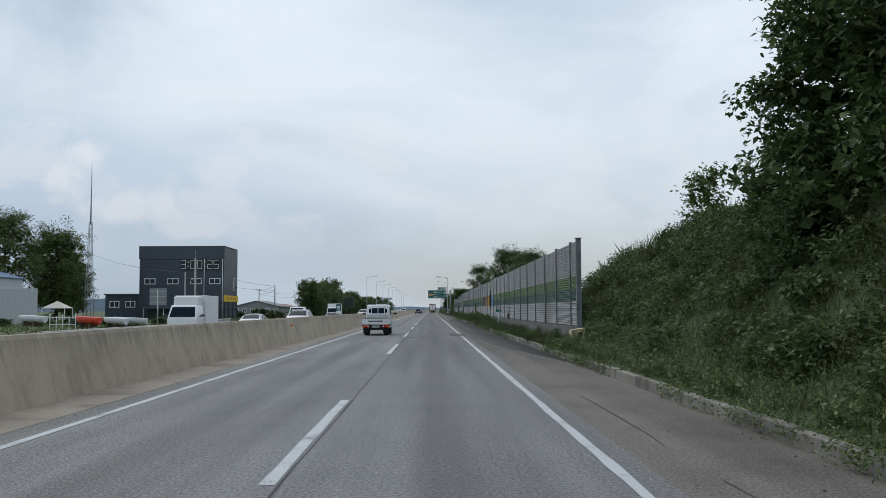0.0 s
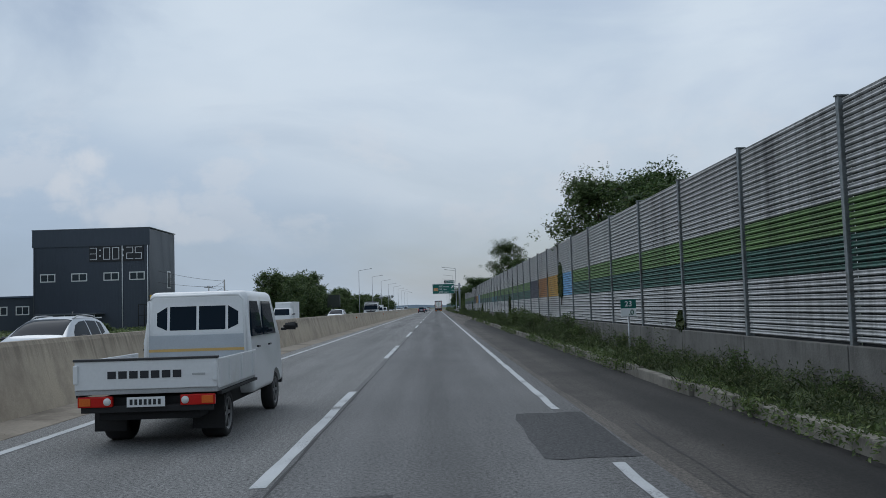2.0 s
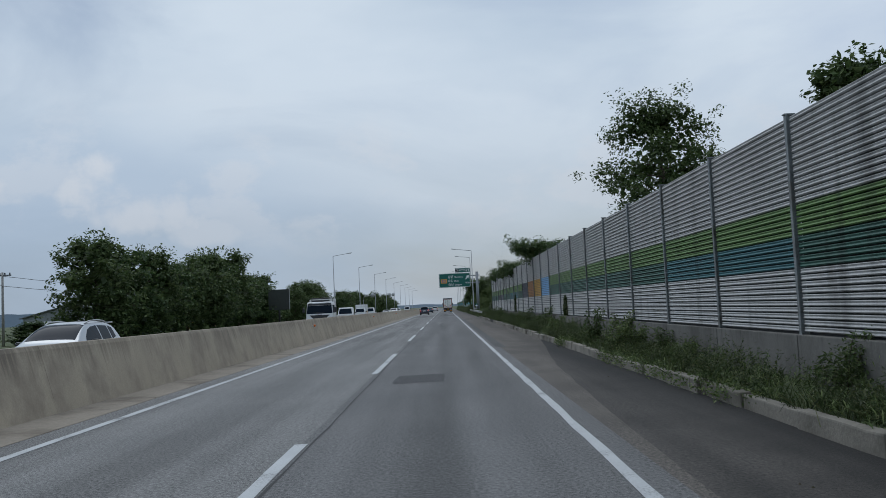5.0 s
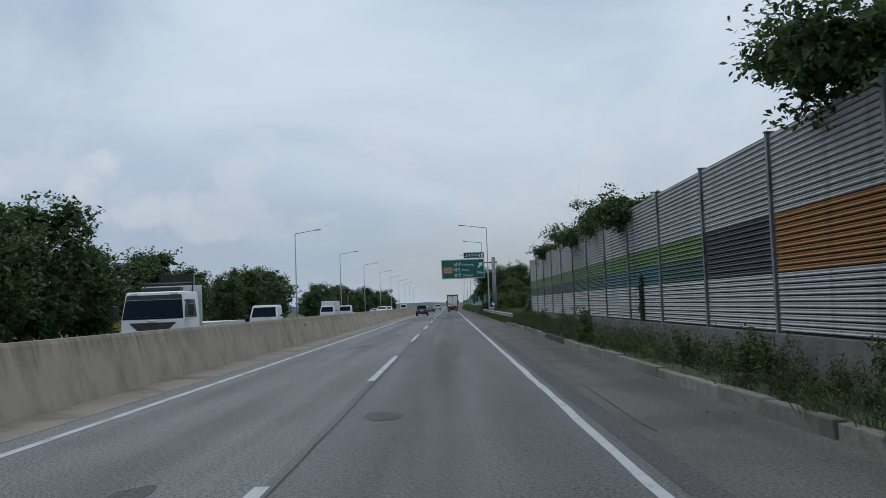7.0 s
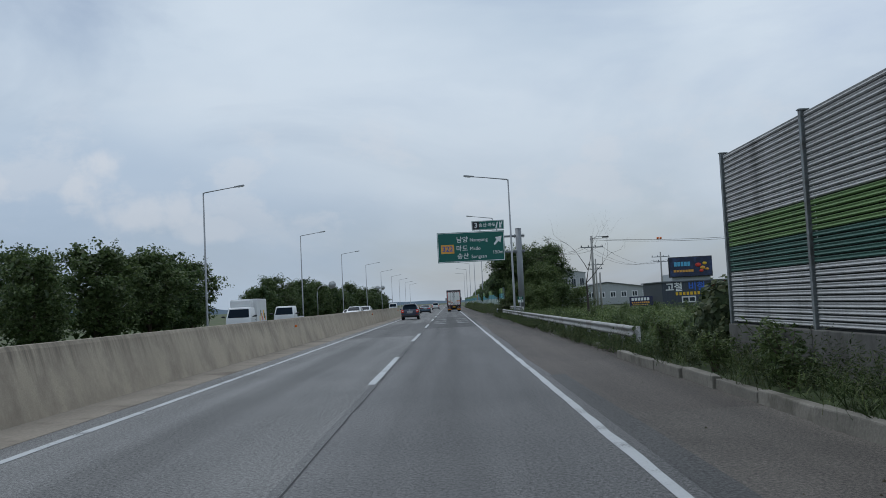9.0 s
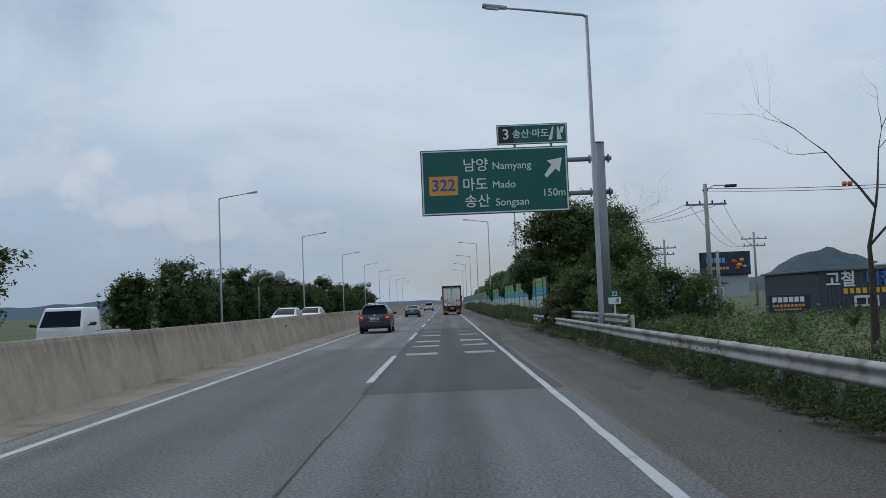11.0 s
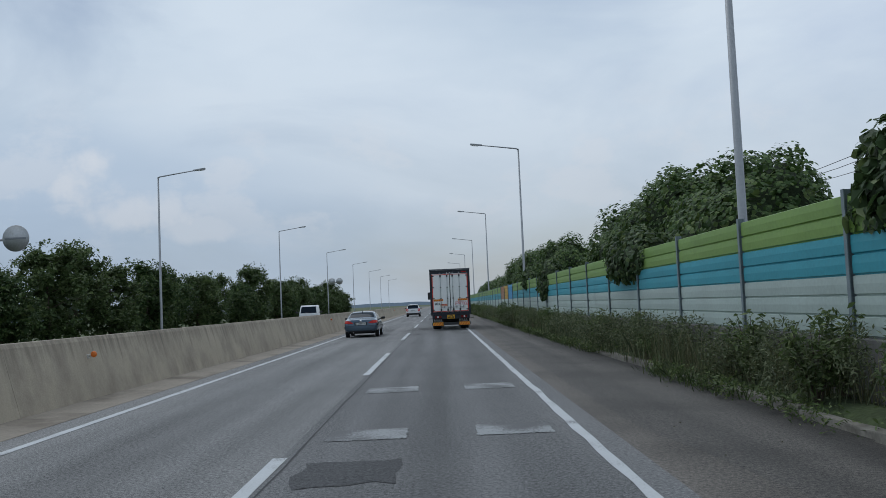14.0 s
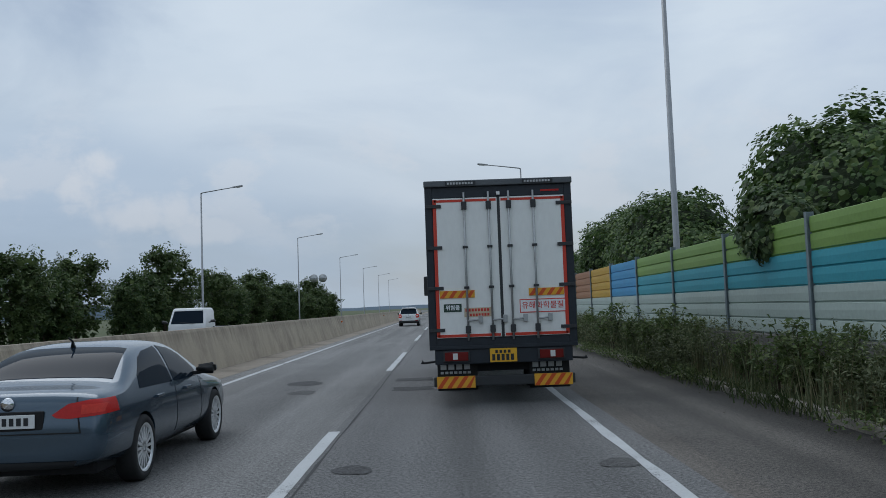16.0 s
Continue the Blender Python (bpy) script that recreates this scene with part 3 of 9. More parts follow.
def raw_mesh(name, verts, faces, materials):
    me = bpy.data.meshes.new(name)
    me.from_pydata(verts.tolist() if hasattr(verts, "tolist") else verts, [], faces.tolist() if hasattr(faces, "tolist") else faces)
    for m in materials:
        me.materials.append(m)
    return me


def text_part(name, words, size, material, parent, m, label="", thick=0.004, space=1.0, bold=0.0):
    """Flat lettering in the built-in font; m places its middle, reading along local x, upright along local y."""
    cu = bpy.data.curves.new(name, "FONT")
    cu.body, cu.size, cu.extrude, cu.align_x, cu.align_y = words, size, thick, "CENTER", "CENTER"
    cu.space_character, cu.offset = space, bold
    tmp = bpy.data.objects.new(name, cu)
    scene.collection.objects.link(tmp)
    me = bpy.data.meshes.new_from_object(tmp.evaluated_get(bpy.context.evaluated_depsgraph_get()))
    bpy.data.objects.remove(tmp)
    me.name = name
    me.materials.clear()
    me.materials.append(material)
    ob = new(name, me)
    ob.parent, ob.matrix_basis = parent, m
    if label:
        tagged(ob, label)
    return ob


def upright(x, y, z):
    """Place for lettering that faces towards -y."""
    return pose(x, y, z, 90, 0, 0)


def bars(bm, x0, x1, y, z0, z1, n, gap=0.35, mi=0, thick=0.004):
    """Unreadable writing as n plain blocks in a row, on a face towards -y."""
    w = (x1 - x0) / n
    for i in range(n):
        box(bm, x0 + i * w, x0 + (i + 1 - gap) * w, y - thick, y, z0, z1, mi=mi)
    return bm


# ---- plants ----
def leaf_cloud(rng, centres, spread, count, size, droop=0.3, slim=0.5, squash=0.8):
    """Many small folded leaves scattered round centres: vertices and faces (two triangles a leaf)."""
    centres = np.asarray(centres, float)
    pick = rng.integers(0, len(centres), count)
    g = rng.normal(0, 1, (count, 3))
    g /= np.linalg.norm(g, axis=1, keepdims=True) + 1e-9
    g *= (spread * 1.5 * rng.uniform(0.05, 1, count) ** 0.45 * (0.7 + 0.6 * ((pick * 37) % 11) / 11))[:, None]
    g[:, 2] *= squash
    p = centres[pick] + g
    az = rng.uniform(0, 2 * np.pi, count)
    tilt = rng.normal(-droop, 0.5, count)
    d = np.stack([np.cos(az) * np.cos(tilt), np.sin(az) * np.cos(tilt), np.sin(tilt)], 1)
    s = np.cross(d, np.array([0, 0, 1.0]))
    s /= np.linalg.norm(s, axis=1, keepdims=True) + 1e-9
    roll = rng.normal(0, 0.6, count)[:, None]
    up = np.cross(s, d)
    s = s * np.cos(roll) + up * np.sin(roll)
    ln = (size * rng.uniform(0.6, 1.4, count))[:, None]
    w = ln * slim
    mid = p + d * ln * 0.45 + up * ln * 0.06
    v = np.stack([p, mid + s * w * 0.5, p + d * ln, mid - s * w * 0.5], 1).reshape(-1, 3)
    i = np.arange(count)[:, None] * 4
    return v, i + np.array([[0, 1, 2, 3]])


def tree_mesh(seed, height, radius, trunk_h, leaves, size, layers=9, trunk_r=0.16, lean=0.0, squat=1.0, spread=0.5, slim=0.55):
    """Two meshes of one tree: tapered trunk with limbs, and a crown of leaf clumps with gaps."""
    rng = np.random.default_rng(seed)
    bm = bmesh.new()
    top = Vector((lean, rng.normal(0, 0.2), height * 0.86))
    knots = [Vector((0, 0, -0.2))] + [top * f + Vector((rng.normal(0, 0.12), rng.normal(0, 0.12), 0)) * (0 < f < 1) for f in (0.2, 0.4, 0.6, 0.8, 1.0)]
    tube(bm, knots, [trunk_r * f for f in (1.25, 1.0, 0.82, 0.6, 0.36, 0.1)], 8)
    tips, core = [], []
    crown_h = height - trunk_h
    n_limb = layers * 3
    for k in range(n_limb):
        f = (k + 0.5) / n_limb
        z = trunk_h + crown_h * f * 0.9
        along = min(z / (height * 0.86), 0.97)
        base = top * along
        az = k * 2.4 + rng.normal(0, 0.4)
        reach = radius * (math.sin(math.pi * (0.16 + 0.76 * f)) ** 0.7) * rng.uniform(0.62, 1.05)
        rise = crown_h * rng.uniform(0.02, 0.14) * squat
        tip = base + Vector((math.cos(az) * reach, math.sin(az) * reach, rise))
        mid = base.lerp(tip, 0.5) + Vector((0, 0, rise * 0.35))
        tube(bm, [base, mid, tip], [trunk_r * 0.34 * (1 - 0.6 * f), trunk_r * 0.2 * (1 - 0.5 * f), 0.012], 5, caps=False)
        for u in (0.55, 0.78, 0.95):
            c = base.lerp(tip, u) + Vector((0, 0, rise * 0.3 * (1 - u)))
            tips.append(c)
            for _ in range(3):
                tips.append(c + Vector(rng.normal(0, 1, 3)) * radius * 0.14)
        core += [base.lerp(tip, u) for u in (0.25, 0.5, 0.7)]
    tips += [top + Vector((rng.normal(0, 0.3), rng.normal(0, 0.3), crown_h * 0.05 * q)) for q in range(4)]
    v, f = leaf_cloud(rng, [tuple(t) for t in tips], radius * spread * 0.2, leaves, size, slim=slim)
    v2, f2 = leaf_cloud(rng, [tuple(t) for t in core], radius * 0.15, leaves // 6, size * 2.2, slim=0.7)
    return bm, np.concatenate([v, v2]), np.concatenate([f, f2 + len(v)])


def plant_tree(name, seed, at, height, radius, trunk_h, leaves, size, leaf, label, group="", **k):
    bm, v, f = tree_mesh(seed, height, radius, trunk_h, leaves, size, **k)
    t = thing(name, at, label, "tree", group)
    part("trunk", bm, BARK, t)
    ob = new("crown", raw_mesh("crown", v, f, [leaf]))
    ob.parent = t
    return t


def blades(rng, n, spots, height, width, lean=0.35):
    """Grass blades: each a bent strip of three vertices wide at the foot."""
    p = spots[rng.integers(0, len(spots), n)] + np.concatenate([rng.normal(0, 0.12, (n, 2)), np.zeros((n, 1))], 1)
    az = rng.uniform(0, 2 * np.pi, n)
    h = height * rng.uniform(0.4, 1.3, n)
    side = np.stack([np.cos(az), np.sin(az), 0 * az], 1) * (width * rng.uniform(0.6, 1.4, n))[:, None]
    tip = p + np.stack([np.sin(az) * lean * h * rng.normal(0, 1.2, n), np.cos(az) * lean * h * rng.normal(0, 1.2, n), h], 1)
    mid = (p * 0.45 + tip * 0.55) + np.array([0, 0, 1.0]) * (h * 0.12)[:, None]
    v = np.stack([p - side, p + side, mid + side * 0.7, tip, mid - side * 0.7], 1).reshape(-1, 3)
    i = np.arange(n)[:, None] * 5
    return v, i + np.array([[0, 1, 2, 3, 4]])

# ---- ground and road ----
Y0, Y1 = -40.0, 900.0
LINE_R, LINE_D, LINE_L = 1.846, -1.63, -5.25


def sheet(name, x0, x1, y0, y1, z, material, label, category, step=0.0):
    bm = bmesh.new()
    n = max(1, int((y1 - y0) / step)) if step else 1
    rows = [[bm.verts.new((x, y0 + (y1 - y0) * i / n, z)) for x in (x0, x1)] for i in range(n + 1)]
    for a, b in zip(rows, rows[1:]):
        bm.faces.new((a[0], a[1], b[1], b[0]))
    return tagged(part(name, bm, material), label, category, kind="structure")


sheet("ground", -2500, 2500, -600, 4200, -0.12, GRASSLAND, "flat rough grassland and fields round the motorway", "ground")
sheet("road", LINE_D, 2.15, Y0, Y1, 0.0, ASPH_RIGHT, "dark grey asphalt driving lane with an oil-darkened middle", "road")
sheet("road", -5.8, LINE_D, Y0, Y1, 0.0, ASPH_LEFT, "lighter worn grey asphalt passing lane", "road")
sheet("road", 2.15, 4.75, Y0, Y1, 0.0, ASPH_SHOULDER, "brownish stained asphalt hard shoulder", "road")
sheet("road", -18.6, -7.5, Y0, Y1, 0.0, ASPH_FAR, "pale grey asphalt opposite carriageway", "road")
bm = bmesh.new()
prism(bm, [(-6.9, -0.1), (-5.8, -0.1), (-5.8, 0.006), (-6.5, 0.03), (-6.9, 0.05)], "y", Y0, Y1)
tagged(part("gutter", bm, GUTTER), "dusty tan concrete gutter strip along the median barrier", "gutter", kind="structure")

# tar joint between the two lanes, wandering a little
rng = np.random.default_rng(5)
bm = bmesh.new()
prev = None
for i in range(480):
    y = Y0 + i * 1.0
    x = LINE_D + 0.13 + 0.006 * math.sin(y * 0.7) + rng.normal(0, 0.005)
    w = 0.007 + abs(rng.normal(0, 0.007))
    cur = (bm.verts.new((x - w, y, 0.004)), bm.verts.new((x + w, y, 0.004)))
    if prev:
        bm.faces.new((prev[0], prev[1], cur[1], cur[0]))
    prev = cur
tagged(part("road_joint", bm, SEAM), "black cracked tar joint between the lanes", "joint", kind="structure")


def stripe(name, x, y0, y1, w, material, label, rough_edge=0.006, seed=1, group=""):
    """A painted line lying on the road, with slightly ragged edges."""
    r = np.random.default_rng(seed)
    bm = bmesh.new()
    n = max(2, int((y1 - y0) / 0.8))
    row = [(bm.verts.new((x - w / 2 + r.normal(0, rough_edge), y0 + (y1 - y0) * i / n, 0.006)), bm.verts.new((x + w / 2 + r.normal(0, rough_edge), y0 + (y1 - y0) * i / n, 0.006))) for i in range(n + 1)]
    for a, b in zip(row, row[1:]):
        bm.faces.new((a[0], a[1], b[1], b[0]))
    return tagged(part(name, bm, material), label, "road marking", group, "structure")


for y0, y1 in ((Y0, 50.3), (54.8, 520)):
    stripe("edge_line", LINE_R - 0.05, y0, y1, 0.13, PAINT_WHITE, "worn white edge line beside the hard shoulder", rough_edge=0.009, seed=2)
stripe("edge_line", LINE_L, Y0, 520, 0.15, PAINT_WHITE, "white edge line beside the median barrier", seed=3)
stripe("edge_line", -8.5, Y0, 520, 0.15, PAINT_WHITE, "white edge line of the opposite carriageway", seed=4)
stripe("edge_line", -15.6, Y0, 520, 0.15, PAINT_WHITE, "white edge line of the opposite carriageway", seed=5)
for k in range(-2, 26):
    y0, y1 = (9.6 + 20 * k, 18.6 + 20 * k) if k > 0 else (5.9 + 24 * k, 13.5 + 24 * k)
    stripe("lane_dash", LINE_D, y0, y1, 0.155, PAINT_WHITE, "white lane dash on grey asphalt", seed=20 + k, group="lane dashes")
    if k > -2:
        stripe("lane_dash", -12.05, 3 + 20 * k, 12 + 20 * k, 0.155, PAINT_WHITE, "white lane dash on the opposite carriageway", seed=60 + k, group="opposite lane dashes")


def slab(name, x0, x1, y0, y1, material, label, category, z=0.005, seed=0, jag=0.05):
    """A thin patch with an uneven outline."""
    r = np.random.default_rng(seed)
    pts = []
    for (ax, ay), (bx, by) in (((x0, y0), (x1, y0)), ((x1, y0), (x1, y1)), ((x1, y1), (x0, y1)), ((x0, y1), (x0, y0))):
        for u in (0.0, 0.2, 0.4, 0.6, 0.8):
            pts.append((ax + (bx - ax) * u + r.normal(0, jag), ay + (by - ay) * u + r.normal(0, jag * 1.6)))
    bm = bmesh.new()
    bm.faces.new([bm.verts.new((x, y, z)) for x, y in pts])
    bmesh.ops.triangulate(bm, faces=bm.faces[:])
    return tagged(part(name, bm, material), label, category, kind="structure")


for i, (x0, x1, y0, y1) in enumerate([(-1.38, -0.38, 48.0, 49.1), (1.1, 2.12, 50.6, 54.4), (-1.0, 0.1, 126.5, 128.6), (-1.27, -0.3, 297.0, 298.2), (-1.2, -0.4, 344.0, 344.8), (-1.25, -0.45, 346.2, 347.0)]):
    slab("asphalt_patch", x0, x1, y0, y1, ASPH_PATCH, "dark square asphalt repair patch", "road patch", seed=i, jag=0.025)


slab("resurfaced_lane", -1.58, 2.1, 247.2, 286.0, ASPH_NEW, "stretch of darker newer asphalt in the driving lane", "road patch", z=0.0025, seed=95, jag=0.03)
slab("resurfaced_lane", -5.1, -1.55, 236.0, 264.0, ASPH_MID, "stretch of slightly darker asphalt in the passing lane", "road patch", z=0.0015, seed=96, jag=0.04)


def blot(x, y, rx, ry, material, label, seed, z=0.0055):
    """A rounded patch with a wavering outline."""
    r = np.random.default_rng(seed)
    ph = r.uniform(0, 6.28, 3)
    bm = bmesh.new()
    vs = []
    for k in range(22):
        a = 2 * math.pi * k / 22
        q = 1 + 0.10 * math.sin(2 * a + ph[0]) + 0.08 * math.sin(3 * a + ph[1]) + 0.05 * math.sin(5 * a + ph[2])
        vs.append(bm.verts.new((x + math.cos(a) * rx * q, y + math.sin(a) * ry * q, z)))
    bm.faces.new(vs)
    return tagged(part("road_patch", bm, material), label, "road patch", kind="structure")


for i, (x, y, rx, ry) in enumerate([(1.28, 289.2, 0.48, 0.5), (-0.45, 288.9, 0.42, 0.45), (1.57, 335.7, 0.19, 0.28), (-1.1, 335.8, 0.2, 0.25), (-2.8, 158.4, 0.18, 0.45), (-0.7, 284.2, 0.35, 1.2), (-0.5, 280.0, 0.38, 0.5), (-3.4, 186.0, 0.3, 0.5), (-0.9, 163.4, 0.28, 0.5), (-3.3, 346.5, 0.4, 0.6), (-3.0, 344.3, 0.3, 0.4), (2.4, 98.5, 0.12, 0.5)]):
    blot(x, y, rx, ry, ASPH_PATCH if i % 2 else ASPH_DULL, "dark rounded filling of a pothole", 30 + i)


def rumble_bar(x0, x1, y0, y1, material, seed, holes):
    """A painted bar, its edges uneven, pierced by rows of short worn-out dashes."""
    r = np.random.default_rng(seed)
    nx, ny = 60, 26
    bm = bmesh.new()
    edge = [r.normal(0, 0.012, ny + 1), r.normal(0, 0.012, ny + 1), r.normal(0, 0.02, nx + 1), r.normal(0, 0.02, nx + 1)]
    vs = []
    for j in range(ny + 1):
        row = []
        for i in range(nx + 1):
            x, y = x0 + (x1 - x0) * i / nx, y0 + (y1 - y0) * j / ny
            x += edge[0][j] * (i == 0) + edge[1][j] * (i == nx)
            y += edge[2][i] * (j == 0) + edge[3][i] * (j == ny)
            row.append(bm.verts.new((x, y, 0.007)))
        vs.append(row)
    for j in range(ny):
        shift = r.integers(0, 4)
        for i in range(nx):
            gone = holes and j % 3 == 1 and (i + shift) % 4 == 0 and r.random() < 0.5
            if not (gone or r.random() < 0.015):
                bm.faces.new((vs[j][i], vs[j][i + 1], vs[j + 1][i + 1], vs[j + 1][i]))
    return tagged(part("rumble_bar", bm, material), "wide white bar painted across the driving lane" + (", worn through in short dashes" if holes else ""), "road marking", kind="structure")


for i, (y0, y1) in enumerate([(258.5, 259.55), (263.35, 264.35), (267.15, 268.4), (273.5, 274.5), (279.0, 279.8), (284.3, 285.0), (289.5, 290.2), (294.2, 295.0), (299.6, 300.5), (305.2, 306.2)]):
    for x0, x1 in ((-1.28, -0.30), (0.56, 1.49)):
        rumble_bar(x0, x1, y0, y1, PAINT_BAR if i < 4 else PAINT_WORN, 50 + i, i < 4)


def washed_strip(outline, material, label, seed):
    """A darker shoulder stretch, kerb silt or painted shade, its ends drawn to points."""
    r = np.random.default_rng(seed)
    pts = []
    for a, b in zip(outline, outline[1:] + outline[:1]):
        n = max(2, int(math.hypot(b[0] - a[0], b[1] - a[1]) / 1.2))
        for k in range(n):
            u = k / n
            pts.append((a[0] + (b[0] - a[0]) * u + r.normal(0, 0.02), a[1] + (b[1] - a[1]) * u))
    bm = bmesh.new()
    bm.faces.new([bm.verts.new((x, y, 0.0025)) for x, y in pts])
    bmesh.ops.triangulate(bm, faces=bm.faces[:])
    return tagged(part("shoulder_darkening", bm, material), label, "road stain", kind="structure")


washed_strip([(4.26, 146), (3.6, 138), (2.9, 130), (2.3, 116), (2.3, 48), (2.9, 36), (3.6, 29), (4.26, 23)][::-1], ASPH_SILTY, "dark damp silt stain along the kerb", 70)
washed_strip([(4.64, 384), (4.2, 376), (2.5, 362), (2.5, 300), (3.6, 290), (4.64, 278)][::-1], ASPH_SILT_SHADE, "dark silt below the verge weeds", 71)
# shade over the shoulder below the sign, painted in as darker asphalt
washed_strip([(2.25, 254), (3.2, 246), (4.4, 250), (4.45, 277), (2.5, 277), (2.25, 272)], ASPH_SILT_SHADE, "hard shoulder below the sign, shade painted in as darker asphalt", 74)
slab("sandy_shoulder", 2.18, 4.7, 204.0, 256.0, ASPH_SANDY, "sandy light brown stretch of the hard shoulder", "road patch", z=0.002, seed=97, jag=0.12)
slab("shoulder_darkening", 1.98, 2.34, 140, 210, ASPH_DULL, "dark newer asphalt band beside the edge line", "road stain", z=0.003, seed=91, jag=0.03)
# crack along the shoulder and loose debris
bm = bmesh.new()
prev = None
for i in range(400):
    y = -10 + i * 1.0
    x = 2.62 + 0.12 * math.sin(y * 0.11) + rng.normal(0, 0.02)
    w = 0.004 + abs(rng.normal(0, 0.006))
    cur = (bm.verts.new((x - w, y, 0.007)), bm.verts.new((x + w, y, 0.007)))
    if prev and noise.noise(Vector((y * 0.13, 7, 0))) > 0.02 and y < 200:
        bm.faces.new((prev[0], prev[1], cur[1], cur[0]))
    prev = cur
tagged(part("shoulder_crack", bm, SEAM), "long dark crack in the hard shoulder", "crack", kind="structure")
v, f = [], []
for i in range(420):
    x, y = (rng.uniform(2.6, 4.15), rng.uniform(0, 400)) if i % 3 else (rng.uniform(-6.4, -5.6), rng.uniform(0, 400))
    s = rng.uniform(0.006, 0.02)
    b0 = len(v)
    v += [(x - s, y - s, 0.0), (x + s, y - s * 0.7, 0.0), (x + s * 0.6, y + s, 0.0), (x - s * 0.8, y + s * 0.9, 0.0), (x, y, s * 1.1)]
    f += [(b0, b0 + 1, b0 + 4), (b0 + 1, b0 + 2, b0 + 4), (b0 + 2, b0 + 3, b0 + 4), (b0 + 3, b0, b0 + 4)]
tagged(new("road_grit", raw_mesh("road_grit", v, f, [SOIL])), "small stones and litter on the shoulder and gutter", "debris", kind="stuff")

# ---- median barrier ----
barrier = thing("median_barrier", (0, 0, 0), "long stained tan concrete median barrier", "barrier", kind="structure")
seg_me = None
PROFILE = [(-6.68, -0.02), (-6.70, 0.06), (-7.00, 1.16), (-7.04, 1.235), (-7.28, 1.235), (-7.32, 1.16), (-7.42, 0.34), (-7.6, 0.10), (-7.6, -0.02)]
for k in range(60):
    if seg_me is None:
        bm = bmesh.new()
        prism(bm, PROFILE, "y", 0.004, 9.996)
        bmesh.ops.bevel(bm, geom=[e for e in bm.edges if abs(e.verts[0].co.y - e.verts[1].co.y) < 1e-6 and e.verts[0].co.z > 0.2 and e.verts[1].co.z > 0.2], offset=0.008, segments=1, affect="EDGES")
        seg = part("segment", bm, BARRIER, barrier)
        seg_me = seg.data
    else:
        seg = new("segment", seg_me)
        seg.parent = barrier
    seg.location = (0, Y0 + 3.3 + 10 * k, 0)
for k in range(-1, 10):
    t = thing("reflector", (-6.92, 77.95 + 38.1 * k, 0.87), "round orange reflector on a white arm on the barrier face", "reflector", "barrier reflectors")
    ob = part("lens", lathe(bmesh.new(), [(-0.02, 0.0), (-0.018, 0.05), (-0.008, 0.062), (0.012, 0.062), (0.014, 0.0)], "y", 18), mat("reflector_orange", (0.72, 0.17, 0.02), 0.3, vary=0.1), t)
    ob.location = (0.13, 0, 0.02)
    part("arm", tube(bmesh.new(), [(-0.03, 0.02, -0.02), (0.07, 0.02, 0.0), (0.13, 0.018, 0.02)], [0.026, 0.022, 0.03], 8), FADED_WHITE, t)
    part("bracket", new_box(-0.03, 0.025, -0.03, 0.06, -0.06, 0.02, 0.005), FADED_WHITE, t)

# ---- verge on the right ----
def verge(y0, y1, x0, x1, z, seed):
    r = np.random.default_rng(seed)
    bm = bmesh.new()
    nx, ny = 6, int((y1 - y0) / 1.2)
    g = [[bm.verts.new((x0 + (x1 - x0) * i / nx, y0 + (y1 - y0) * j / ny, z + 0.05 * i / nx + (r.normal(0, 0.025) if 0 < i < nx else -0.08 if i == 0 else 0))) for i in range(nx + 1)] for j in range(ny + 1)]
    for j in range(ny):
        for i in range(nx):
            bm.faces.new((g[j][i], g[j][i + 1], g[j + 1][i + 1], g[j + 1][i]))
    return tagged(part("verge", bm, UNDERGROWTH, smooth=True), "bare weedy soil strip behind the kerb", "verge", kind="structure")


verge(-40, 214, 4.36, 5.78, 0.16, 1)
verge(268, 520, 4.75, 5.6, 0.14, 2)
verge(214, 268, 4.6, 8.0, 0.04, 3)

# hillside past the end of the noise wall
def hill_z(x, y):
    rise = min(max((x - 5.0) / 5.6, 0.0), 1.0)
    rise = rise * rise * (3 - 2 * rise)
    fall = min(max((58 - y) / 14, 0.0), 1.0)
    return 0.18 + 3.4 * rise * fall + 1.0 * min(max((46 - y) / 18, 0), 1) * rise + 0.28 * noise.noise(Vector((x * 0.35, y * 0.35, 0))) * rise


bm = bmesh.new()
hg = [[bm.verts.new((x, y, hill_z(x, y))) for x in [4.4 + 0.6 * i for i in range(48)]] for y in [-45 + 1.6 * j for j in range(66)]]
for j in range(65):
    for i in range(47):
        bm.faces.new((hg[j][i], hg[j][i + 1], hg[j + 1][i + 1], hg[j + 1][i]))
tagged(part("hillside", bm, UNDERGROWTH, smooth=True), "steep overgrown green embankment beside the road", "hillside", kind="structure")

# distant hills
def ridge(y, x0, x1, h, seed, material):
    bm = bmesh.new()
    n = 90
    lo, hi = [], []
    for i in range(n + 1):
        x = x0 + (x1 - x0) * i / n
        u = i / n
        z = h * (math.sin(math.pi * u) ** 0.8) * (0.55 + 0.65 * noise.noise(Vector((u * 5 + seed, seed, 0))) + 0.12 * noise.noise(Vector((u * 22, seed, 3))))
        lo.append(bm.verts.new((x, y, -2)))
        hi.append(bm.verts.new((x, y + 90, max(z, 1))))
    for i in range(n):
        bm.faces.new((lo[i], lo[i + 1], hi[i + 1], hi[i]))
    return tagged(part("distant_hill", bm, material, smooth=True), "low wooded hill, distance haze painted in as blue", "hill", kind="structure")


